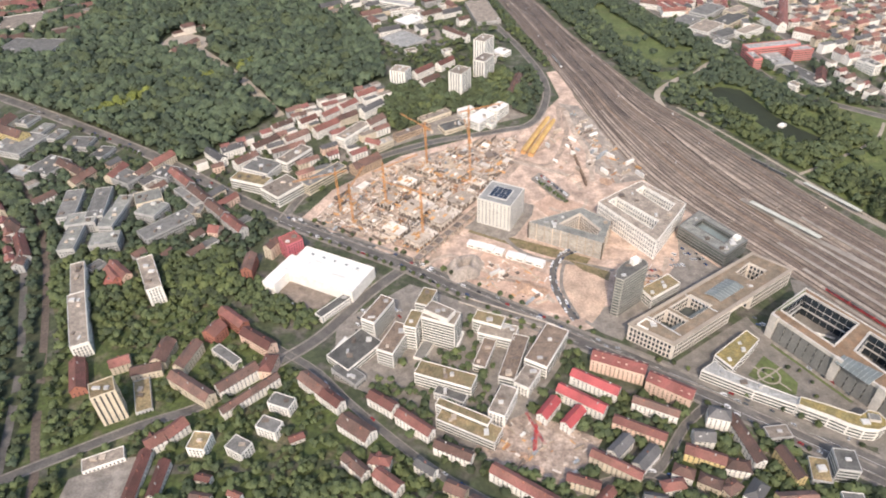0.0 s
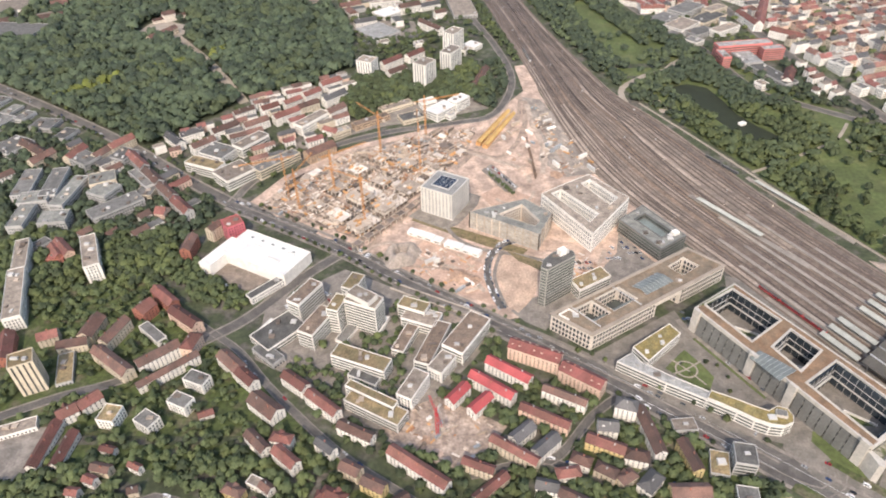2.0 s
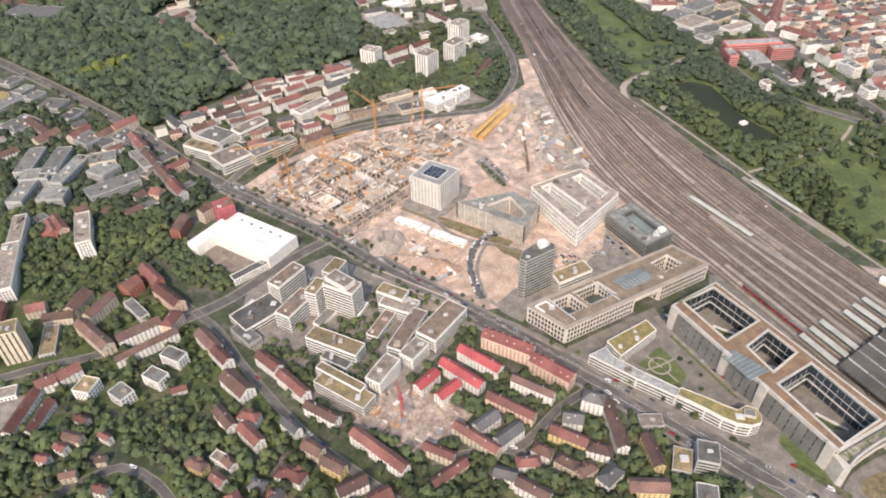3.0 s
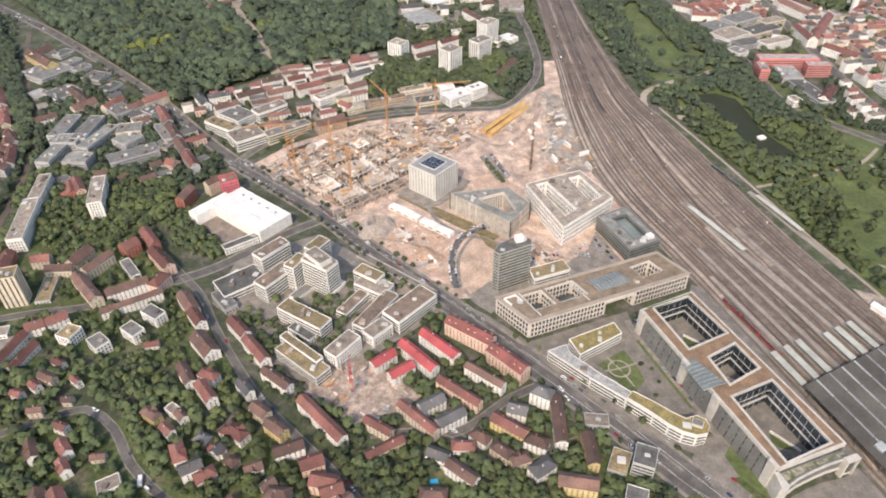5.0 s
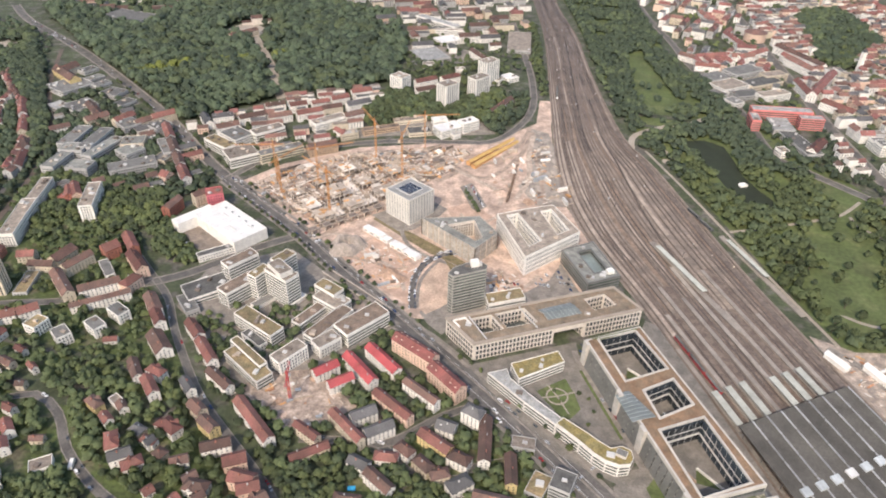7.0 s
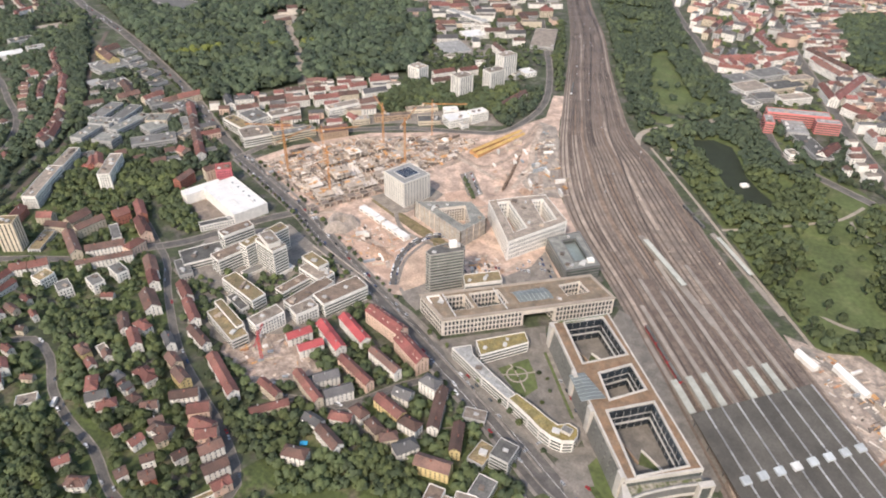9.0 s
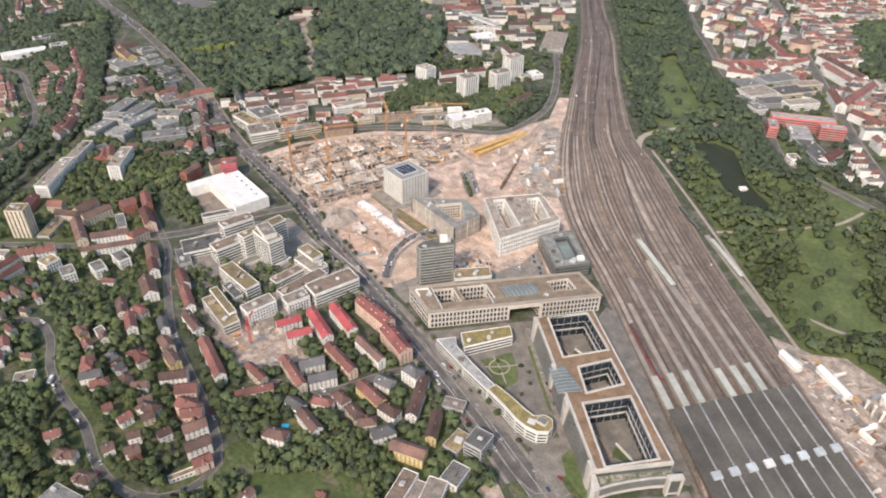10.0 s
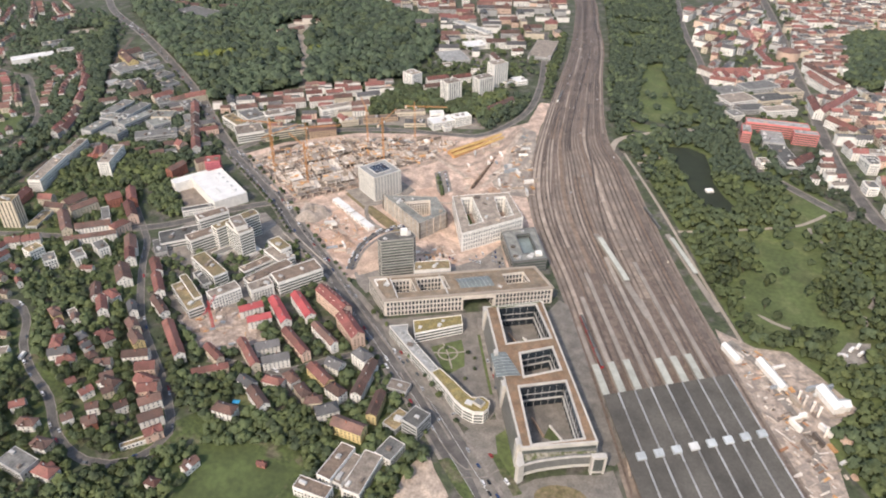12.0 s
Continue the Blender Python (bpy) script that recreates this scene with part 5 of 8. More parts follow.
# foreground left houses (ridge clicks)
house(-169.7, 287.6, 12.0, 5.8, -14, 6.1, 'red', 'white')
house(-166.8, 269.9, 15.2, 7.2, -12, 7.3, 'brown', 'cream')
house(-170.8, 260.1, 9.4, 6.5, -19, 7.3, 'red', 'white')
house(-178.7, 249.8, 8.9, 6.5, -7, 7.3, 'red', 'white')
house(-142.3, 271.7, 10.6, 5.0, -24, 7.3, 'red', 'white')
house(-153.3, 237.7, 10.5, 6.5, 19, 7.3, 'brown', 'cream')
house(-136.4, 252.7, 7.2, 6.5, 13, 6.1, 'brown', 'cream')
house(-131.2, 203.9, 16.5, 7.9, -46, 8.5, 'brown', 'white')
house(-124.3, 227.8, 11.4, 6.5, -10, 7.3, 'red', 'white')
house(-109.8, 211.1, 14.5, 7.9, -37, 8.5, 'red', 'white')
house(-100.0, 196.4, 12.3, 7.2, -39, 8.5, 'red', 'white')
house(-82.3, 210.3, 10.0, 5.8, 18, 4.9, 'brown', 'cream')
block(-61.0, 190.5, 15.6, 11.8, 41, 7, 'gravel', 'white')
house(-100.2, 168.3, 16.2, 9.4, -57, 9.8, 'brown', 'white')
house(-85.9, 171.3, 18.8, 10.1, -41, 9.8, 'red', 'white')
house(-62.9, 250.7, 15.8, 7.9, -21, 8.5, 'brown', 'yellow', hip=True)
house(-43.3, 239.6, 11.3, 7.2, -29, 8.5, 'red', 'white')
house(-25.1, 222.2, 17.5, 9.4, -51, 8.5, 'red', 'white', hip=True)
house(-9.0, 211.5, 15.5, 10.1, 41, 11.0, 'slate', 'white')
house(2.7, 208.8, 14.6, 9.4, 47, 8.5, 'red', 'white', hip=True)
house(-40.3, 254.5, 10.0, 7.2, -35, 7.3, 'brown', 'white')
house(-14.5, 238.2, 11.7, 8.6, -15, 6.1, 'slate', 'cream', hip=True)
house(-0.2, 231.5, 12.7, 6.5, -5, 6.1, 'red', 'white', hip=True)
house(15.3, 223.8, 9.4, 7.9, -17, 6.1, 'brown', 'cream', hip=True)
house(-30.9, 277.7, 23.3, 9.4, -39, 11.0, 'red', 'white')
house(-56.4, 292.8, 23.7, 8.6, -43, 9.8, 'brown', 'white')
house(-38.1, 295.9, 16.7, 8.6, -12, 9.8, 'red', 'white', hip=True)
house(-58.5, 328.6, 30.3, 14.4, -38, 10.0, 'brown', 'white')
house(-106.4, 323.9, 11.6, 6.5, 25, 4.9, 'red', 'white')
block(-180.5, 318.6, 16, 15, 81, 12, 'sedum', 'white')
block(-148.4, 313, 13, 17, 60, 12, 'felt', 'white')
block(-128.6, 332.8, 12.2, 18.6, 66, 12, 'felt', 'white')
block(-123.4, 357.6, 12.2, 20.4, 68, 12, 'felt', 'white')
house(-204.0, 288.2, 30.8, 8.6, 89, 6.1, 'red', 'white')
block(-254, 309, 31, 12, 22.7, 5, 'gravel', 'white')
house(-221.5, 292, 42, 9.4, 90, 6.1, 'red', 'white')
house(-217, 322, 15, 12, 38, 9.5, 'red', 'white')
house(-204.5, 334, 18, 12, 48, 9.8, 'red', 'white')
house(-152.6, 369.2, 54.6, 7.9, 43, 10.0, 'brown', 'white')
house(-204.5, 378, 49, 11.5, -35, 12.0, 'brown', 'cream')
house(-167, 386, 38, 11.5, 42, 12.5, 'brown', 'white')
house(-143.0, 401.9, 20.0, 11.9, 80, 12.0, 'red', 'peach', hip=True)
house(-158.8, 433.3, 37.7, 11.9, -36, 12.0, 'red', 'peach')
house(-188.2, 462.7, 34.1, 11.0, -41, 12.0, 'red', 'brick')
house(-202.2, 447.1, 16.9, 15.3, 62, 12.0, 'red', 'brick')
block(-185.1, 418.2, 9.5, 32.0, 51, 8, 'felt', 'white')
house(-218.5, 416, 32, 11, 73, 12.0, 'brown', 'cream')
house(-252, 403, 26, 11, 14, 9.0, 'brown', 'cream')
house(-243.5, 423, 27, 14.5, 85, 10.0, 'brown', 'cream')
house(-279, 412, 17.1, 11.9, 23, 10.0, 'red', 'cream')
block(-264.4, 357.3, 19.2, 17.2, 27, 36, 'sedum', 'cream', 'tower')
block(-361.7, 525.3, 52, 14, 113, 16, 'gravel', 'white')
block(-335.5, 463, 78, 16.5, 114.5, 17.5, 'gravel', 'white')
block(-285.6, 522.7, 57, 15.5, 117.5, 22, 'gravel', 'white')
block(-247, 375.5, 37, 13.5, 112, 5, 'sedum', 'grey')
block(-329.1, 533.4, 18.7, 18.3, 95, 8, 'brick', 'brick')
house(-332.5, 537.0, 25.8, 8.5, -48, 9.8, 'red', 'brick')
house(-311.5, 398, 38, 13, 113, 9, 'red', 'brick')
# left district north: walls set grey and roofs darker to imitate cloud shade
block(-560.5, 814.7, 53.5, 53.9, -20, 8, 'felt', 'grey')
house(-603.1, 863.9, 34.8, 18.0, 81, 11.0, 'brown', 'cream')
block(-578.8, 879.9, 20.8, 26.5, -18, 6, 'felt', 'grey')
block(-545.3, 853.8, 17.6, 27.3, -17, 6, 'sage', 'grey')
block(-518.0, 836.2, 17.0, 26.4, -17, 6, 'felt', 'grey')
block(-476.4, 812.3, 33.4, 28.1, -8, 7, 'felt', 'grey')
block(-435.4, 785.5, 19.9, 28.6, -15, 7, 'felt', 'grey')
house(-458.5, 745.3, 58.3, 13.0, -36, 10.0, 'brown', 'cream')
house(-438.0, 723.5, 33.8, 14.0, 63, 10.0, 'brown', 'cream')
block(-496.0, 758.4, 37.5, 40.6, -25, 7, 'felt', 'grey')
block(-529.0, 749.6, 29.6, 22.8, -19, 6, 'pale_felt', 'grey')
house(-397.0, 731.2, 32.9, 14.0, 76, 11.0, 'red', 'cream')
house(-363.2, 730.1, 24.3, 13.0, 65, 11.0, 'brown', 'cream')
house(-346.7, 755.4, 34.6, 14.0, 58, 11.0, 'red', 'cream')
block(-378.7, 717.3, 31.4, 25.0, -31, 13, 'felt', 'grey')
block(-332.8, 726.6, 25.4, 26.9, -23, 12, 'felt', 'grey')
house(-309.1, 712.1, 47.9, 12.0, -47, 12.0, 'red', 'grey')
house(-277.1, 676.6, 41.3, 12.0, -47, 12.0, 'brown', 'grey')
house(-249.2, 645.6, 36.4, 12.0, -46, 12.0, 'brown', 'grey')
house(-222.0, 616.2, 38.0, 12.0, -46, 12.0, 'red', 'grey')
block(-338.1, 673.5, 26.7, 30.8, 115, 13, 'sage', 'cream')
block(-326.2, 649.4, 27.6, 28.5, -21, 13, 'sage', 'grey')
block(-292.3, 676.0, 49.6, 10.3, -45, 10, 'felt', 'grey')
block(-277.5, 652.8, 21.6, 22.6, -6, 8, 'felt', 'cream')
house(-241.8, 607.0, 12.7, 14.0, -13, 11.0, 'red', 'peach')
block(-300.5, 618.3, 25.0, 59.1, -46, 12, 'felt', 'grey')
block(-428.5, 665.9, 59.6, 20.9, 101, 12, 'felt', 'grey')
block(-393.7, 665.6, 63.1, 19.5, 100, 13, 'felt', 'grey')
block(-367.3, 646.7, 64.4, 17.3, 87, 13, 'sage', 'grey')
block(-399.5, 597.1, 44.6, 18.0, 97, 14, 'sage', 'grey')
block(-360.4, 593.8, 23.8, 30.4, 99, 14, 'sage', 'grey')
block(-402.3, 632.8, 33.0, 24.0, 12, 14, 'sage', 'grey')
block(-358.0, 555.6, 13.6, 16.7, -32, 7, 'felt', 'grey')
house(-327.2, 543.2, 33.8, 11.0, -44, 9.8, 'red', 'peach')
house(-571.2, 724.0, 65.0, 12.0, -47, 9.8, 'red', 'grey')
house(-524.5, 672.9, 49.4, 12.0, -50, 9.8, 'red', 'cream')
house(-477.3, 627.2, 32.6, 12.0, -39, 9.8, 'brown', 'grey')
house(-452.2, 588.8, 48.6, 12.0, -57, 9.8, 'red', 'grey')
house(-442.8, 564.9, 22.1, 12.0, 101, 9.8, 'brown', 'grey')
house(-589.3, 842.3, 76.4, 18.0, -29, 11.0, 'brown', 'yellow')
# supermarket and neighbours
block(-104.8, 528.2, 85.4, 42.7, -28, 14, 'sheet', 'white', 'blank')
block(-152.1, 530.3, 15.0, 48.4, -28, 13, 'sheet', 'white', 'blank')
claim(-126.7, 506.5, 56.9, 32.3, -40)
drape("store_yard", [(-158, 512.5), (-137, 537), (-94.5, 500.5), (-115, 476)], surface("yard_brown", (0.235, 0.19, 0.15), second=(0.19, 0.155, 0.125), stain_size=9, grain=0.2, grain_size=2), 0.25, "brown paved delivery yard of the store", "yard")
block(-94.6, 479.3, 39.0, 9.6, 47, 8, 'felt', 'white')
block(-149.5, 571.4, 19.4, 19.0, 37, 22, 'brick', 'pink')
house(-190.1, 543.5, 27.2, 11.0, 89, 14.0, 'brown', 'brick')
house(-170.8, 572.2, 17.9, 10.2, 62, 15.0, 'brown', 'cream')
# office complex
block(-32.3, 421.2, 16.1, 37.2, -25, 20, 'rust', 'white', 'ribbon')
block(-48.7, 455.2, 14.5, 35.4, -29, 24, 'rust', 'white', 'ribbon')
block(-14.6, 434.6, 11.5, 21.8, -18, 29, 'sedum', 'white', 'ribbon')
block(10.5, 433.8, 32.1, 16.8, -23, 34, 'gravel', 'white', 'ribbon')
block(9.2, 434.9, 25.3, 13.6, -34, 39, 'gravel', 'white', 'cap')
block(-3.2, 464.0, 13.7, 22.9, -21, 29, 'sedum', 'white', 'ribbon')
block(13.1, 378.1, 51.5, 15.5, -22, 16, 'sedum', 'white', 'ribbon')
block(62.3, 433.5, 34.0, 19.0, -21, 13, 'gravel', 'white', 'ribbon')
block(54.6, 444.7, 27.9, 13.7, -23, 17, 'sedum', 'white', 'ribbon')
block(48.5, 409.4, 11.6, 34.8, -21, 9, 'rust', 'white', 'ribbon')
block(73.6, 399.8, 14.5, 52.7, -20, 13, 'rust', 'white', 'ribbon')
block(103.4, 408.9, 21.2, 49.4, -31, 17, 'rust', 'white', 'ribbon')
block(82.2, 374.7, 14.3, 23.5, -32, 14, 'gravel', 'white')
block(59.2, 347.2, 14.4, 30.3, -26, 16, 'gravel', 'white')
block(30.6, 326.9, 51.7, 15.9, -29, 12, 'sedum', 'white', 'ribbon')
block(26.4, 336.4, 46.7, 7.6, -29, 16, 'sedum', 'white', 'ribbon')
block(16.8, 361.7, 27.5, 9.0, -26, 9, 'felt', 'white')
block(22.0, 432.4, 12.7, 22.3, -18, 4, 'sheet', 'white', 'blank')
block(-6.3, 419.9, 10.5, 22.9, -24, 4, 'felt', 'white', 'blank')
block(-72.0, 392.2, 30.1, 13.2, -40, 7, 'felt', 'grey')
block(-80.6, 425.8, 10.5, 21.9, -29, 6, 'sheet', 'grey')
# rows along the street
house(-39.5, 354.8, 26.2, 10.1, -37, 11.0, 'red', 'white')
house(-12.5, 330.8, 34.6, 9.4, -39, 11.0, 'red', 'white')
house(17.7, 302.9, 30.8, 8.6, -27, 10.0, 'brown', 'white')
house(67.5, 269.7, 52.7, 9.4, -35, 11.0, 'red', 'white')
house(-99.8, 377.4, 29.1, 11.9, -42, 11.0, 'brown', 'white')
house(-81.8, 359.4, 22.0, 10.1, -41, 11.0, 'red', 'white')
house(-3.3, 288.6, 17.4, 7.9, -36, 9.8, 'slate', 'white')
house(18.4, 268.8, 16.1, 9.4, -27, 9.8, 'brown', 'cream')
house(36.5, 255.7, 18.2, 9.4, -26, 9.8, 'brown', 'yellow')
house(52.7, 239.8, 21.6, 10.1, 34, 9.8, 'brown', 'white')
house(73.6, 231.2, 16.4, 11.5, 33, 11.0, 'red', 'peach')
house(87.1, 218.4, 18.7, 11.5, -0, 11.0, 'red', 'peach')
house(94.4, 213.0, 15.6, 10.8, 33, 11.0, 'red', 'peach')
house(33.3, 221.4, 12.6, 8.6, 34, 7.3, 'brown', 'white')
house(58.2, 204.8, 17.7, 10.1, 3, 8.5, 'brown', 'white', hip=True)
house(8.7, 246.9, 18.7, 10.1, -23, 8.5, 'red', 'white', hip=True)
# red new roofs
house(124.1, 351.0, 42.1, 10.1, -36, 11.0, 'bright', 'white')
house(138.9, 368.7, 41.8, 10.1, -34, 11.0, 'bright', 'white')
house(95.9, 342.3, 22.7, 9.4, 51, 10.0, 'bright', 'white')
house(113.9, 332.2, 22.1, 9.4, 47, 10.0, 'bright', 'white')
house(162.6, 387.3, 46.1, 13.0, -25, 15.0, 'crimson', 'peach')
house(199.1, 359.5, 37.8, 13.0, -35, 15.0, 'crimson', 'peach')
house(164.3, 320.6, 41.3, 8.6, -28, 10.0, 'red', 'peach')
house(182.4, 340.9, 36.7, 7.9, -27, 11.0, 'brown', 'white')
house(138.1, 286.5, 39.5, 7.9, -33, 11.0, 'red', 'cream')
house(111.1, 272.5, 24.2, 7.2, -22, 9.8, 'red', 'cream')
house(119.7, 257.4, 30.4, 7.9, 42, 6.1, 'red', 'cream')
house(145.3, 303.9, 21.1, 10.1, 43, 9.8, 'slate', 'white')
house(162.5, 293.2, 23.5, 10.1, 43, 9.8, 'slate', 'white')
house(159.7, 257.8, 16.1, 9.4, -13, 9.8, 'slate', 'white')
house(179.3, 247.3, 25.3, 9.4, -28, 11.0, 'brown', 'white')
house(176.4, 270.4, 17.7, 8.6, 8, 8.5, 'red', 'white', hip=True)
house(187.4, 281.7, 15.1, 9.4, -26, 8.5, 'brown', 'white', hip=True)
house(207.9, 295.6, 29.3, 10.1, -24, 10.0, 'red', 'yellow')
house(229.3, 286.5, 17.8, 10.1, -14, 9.8, 'brown', 'white', hip=True)
house(204.7, 273.6, 16.3, 9.4, -30, 8.5, 'brown', 'cream', hip=True)
house(218.9, 268.7, 14.1, 8.6, 32, 8.5, 'brown', 'cream', hip=True)
house(234.9, 264.6, 18.5, 11.5, 46, 9.8, 'slate', 'white', hip=True)
house(162.8, 225.5, 18.8, 10.1, 7, 9.8, 'brown', 'white', hip=True)
house(244.2, 309.3, 43.3, 9.4, -80, 10.0, 'brown', 'white')
house(229.7, 330.4, 16.9, 11.5, -18, 14.0, 'slate', 'white', hip=True)
house(212.2, 312.6, 15.5, 11.5, -7, 10.0, 'slate', 'white')
house(268.8, 286.5, 27.4, 8.6, -78, 11.0, 'brown', 'yellow')
house(260.7, 256.9, 27.5, 11.5, 1, 11.0, 'brown', 'yellow')
block(273.3, 317.9, 18.7, 11.7, 5, 6, 'gravel', 'grey')
block(307.3, 284.2, 15.8, 18.4, -11, 16, 'felt', 'grey', 'ribbon')
block(290.4, 283.4, 13.9, 20.8, -14, 6, 'sedum', 'grey')
# north strip
block(-178.7, 684.0, 33.6, 39.7, -42, 14, 'gravel', 'white', 'ribbon')
block(-219.8, 701.9, 49.3, 18.6, -23, 14, 'sedum', 'white', 'ribbon')
block(-212.2, 732.5, 39.6, 30.8, -26, 12, 'felt', 'white')
block(-174.3, 753.7, 19.1, 45.6, -36, 14, 'gravel', 'white', 'ribbon')
block(-131.7, 708.7, 16.8, 61.1, -42, 12, 'felt', 'cream', 'ribbon')
house(-81.3, 734.0, 40.5, 16.0, 42, 11.0, 'brown', 'ochre')
block(-103.2, 806.5, 16.5, 51.5, -36, 14, 'gravel', 'white')
house(-278.9, 763.4, 38.2, 12.0, -45, 10.0, 'slate', 'white')
house(-260.0, 776.9, 29.3, 12.0, 35, 11.0, 'slate', 'white')
house(-237.2, 751.3, 32.9, 13.0, 47, 11.0, 'brown', 'white')
house(-218.3, 788.6, 37.7, 13.0, 44, 11.0, 'brown', 'white')
house(-179.1, 801.4, 35.1, 13.0, 40, 11.0, 'brown', 'white')
house(-141.9, 824.5, 39.5, 13.0, 43, 11.0, 'red', 'white')
house(-169.0, 842.7, 26.1, 12.0, 40, 11.0, 'red', 'white')
house(-115.9, 848.4, 30.7, 12.0, 39, 11.0, 'brown', 'cream')
house(-116.8, 882.7, 28.2, 12.0, 45, 11.0, 'red', 'white')
house(-94.0, 916.0, 32.4, 13.0, 38, 11.0, 'red', 'white')
house(-82.4, 873.1, 38.5, 13.0, 47, 11.0, 'slate', 'white')
house(-75.3, 834.8, 29.8, 14.0, 47, 11.0, 'brown', 'white')
house(-203.8, 834.7, 30.1, 11.0, 40, 9.8, 'brown', 'white')
house(-140.9, 862.0, 27.5, 11.0, 44, 9.8, 'red', 'white')
house(-73.5, 781.0, 23.3, 10.0, -32, 9.8, 'red', 'white')
block(71.0, 836.0, 24.3, 39.1, -41, 11, 'sheet', 'white')
block(96.1, 853.8, 16.9, 27.7, -41, 15, 'sheet', 'white')
block(30.7, 823.6, 21.7, 33.2, -62, 6, 'felt', 'cream')
block(6.7, 853.4, 13.8, 48.4, -57, 6, 'gravel', 'cream')
house(127.2, 936.4, 69.0, 11.0, 73, 6.1, 'brown', 'white')
# towers and beyond
block(-43.3, 959.8, 25.1, 22.3, -23, 26, 'gravel', 'white', 'tower')
block(45.5, 926.2, 22.3, 27.5, -33, 36, 'gravel', 'white', 'tower')
block(83.9, 972.6, 19.0, 31.4, -33, 34, 'gravel', 'white', 'tower')
block(87.2, 1029.3, 20.6, 28.9, -34, 42, 'gravel', 'white', 'tower')
house(-9.4, 989.2, 39.5, 12.0, 46, 11.0, 'red', 'white')
house(1.1, 952.6, 33.5, 12.0, 43, 11.0, 'brown', 'white')
house(25.3, 1015.6, 34.3, 12.0, 48, 11.0, 'red', 'white')
block(-45.2, 1133.7, 64, 52, -49, 6, 'pale_felt', 'grey')
block(-35.6, 1222.9, 36.6, 43.6, -46, 8, 'sheet', 'white')
house(46.8, 1139.4, 57.6, 12.0, -49, 12.0, 'brown', 'white')
house(61.5, 1207.1, 22.1, 12.0, 29, 11.0, 'brown', 'white')
block(99.5, 1257.8, 44.4, 114.4, 9, 7, 'gravel', 'grey')
block(118.1, 1058.6, 24, 22, -41, 8, 'sheet', 'white')
drape("works_yard", [(-150, 706), (-100, 757), (-10, 803), (80, 828), (138, 850), (126, 884), (60, 876), (-45, 818), (-78, 796), (-125, 762)], PAVING, 0.24, "grey paved yard behind the building site", "paving")
block(-24, 812, 54, 12, 35, 8, 'rust', 'ochre')
block(-62, 782, 26, 13, 38, 10, 'pale_felt', 'cream')
block(52, 858, 22, 14, 30, 10, 'sheet', 'white')
block(84, 826, 12, 12, -41, 7, 'pale_felt', 'white')
block(-45, 1270, 56, 12, 15, 12, 'gravel', 'white')
block(-16, 1252, 14, 22, 15, 12, 'gravel', 'white')
block(-82, 1320, 112, 20, -29, 13, 'pale_felt', 'white', 'ribbon')
block(29, 1290, 20, 12, 20, 12, 'gravel', 'white')
block(-30, 1075, 20, 14, 25, 9, 'gravel', 'white')
block(30, 1068, 16, 13, 25, 9, 'gravel', 'white')
block(103, 1036, 13, 16, -20, 10, 'gravel', 'white')
drape("car_park", [(-112, 1172), (-84, 1130), (-20, 1082), (34, 1108), (14, 1190), (-50, 1204), (-92, 1196)], PAVING, 0.22, "grey car park round a low hall", "car park")
# south edge houses
house(88.7, 119.5, 16.9, 10.1, 3, 8.5, 'red', 'white', hip=True)
house(10.5, 155.9, 10.9, 7.9, 49, 7.3, 'red', 'white')
house(34.5, 145.9, 15.0, 7.9, 19, 7.3, 'brown', 'white', hip=True)
house(62.7, 136.6, 14.9, 7.9, 9, 7.3, 'brown', 'cream', hip=True)
house(59.0, 162.4, 8.1, 8.6, 57, 8.5, 'brown', 'white')
house(67.7, 179.5, 9.1, 7.9, 45, 8.5, 'brown', 'white')
house(78.5, 168.1, 8.1, 8.6, 52, 7.3, 'brown', 'brick')
house(86.9, 190.3, 9.6, 7.9, 62, 8.5, 'brown', 'white')
house(104.1, 204.4, 17.3, 10.1, 53, 9.8, 'brown', 'white')
house(117.2, 192.1, 18.1, 10.1, 53, 9.8, 'brown', 'white')
house(128.8, 182.3, 13.4, 8.6, 58, 8.5, 'red', 'peach')
block(120.4, 169.1, 18.5, 4.9, 52, 4, 'sedum', 'white')
house(48.8, 210.6, 10.2, 7.9, 54, 7.3, 'brown', 'cream')
house(63.3, 198.3, 8.7, 7.9, 57, 7.3, 'brown', 'cream')
house(27.4, 192.3, 7.0, 7.9, 63, 7.3, 'red', 'white')
house(47.8, 189.8, 10.3, 7.9, 74, 7.3, 'red', 'white')
house(160.6, 148.6, 9.8, 6.5, 7, 6.1, 'red', 'white', hip=True)
house(173.1, 173.2, 12.5, 7.2, 82, 6.1, 'brown', 'white')
house(218.2, 199.8, 7.0, 3.6, 8, 3.7, 'red', 'brick')
block(270.1, 223.7, 12.4, 33.9, -2, 10, 'rust', 'white')
block(293.2, 223.4, 15.1, 38.4, 3, 10, 'gravel', 'white')
block(279.1, 223.1, 11.2, 29.3, -3, 7, 'gravel', 'white')
block(267.5, 196.3, 27.4, 11.2, 3, 10, 'rust', 'white')
block(300.9, 252.3, 15.0, 19.5, -9, 9, 'felt', 'white')
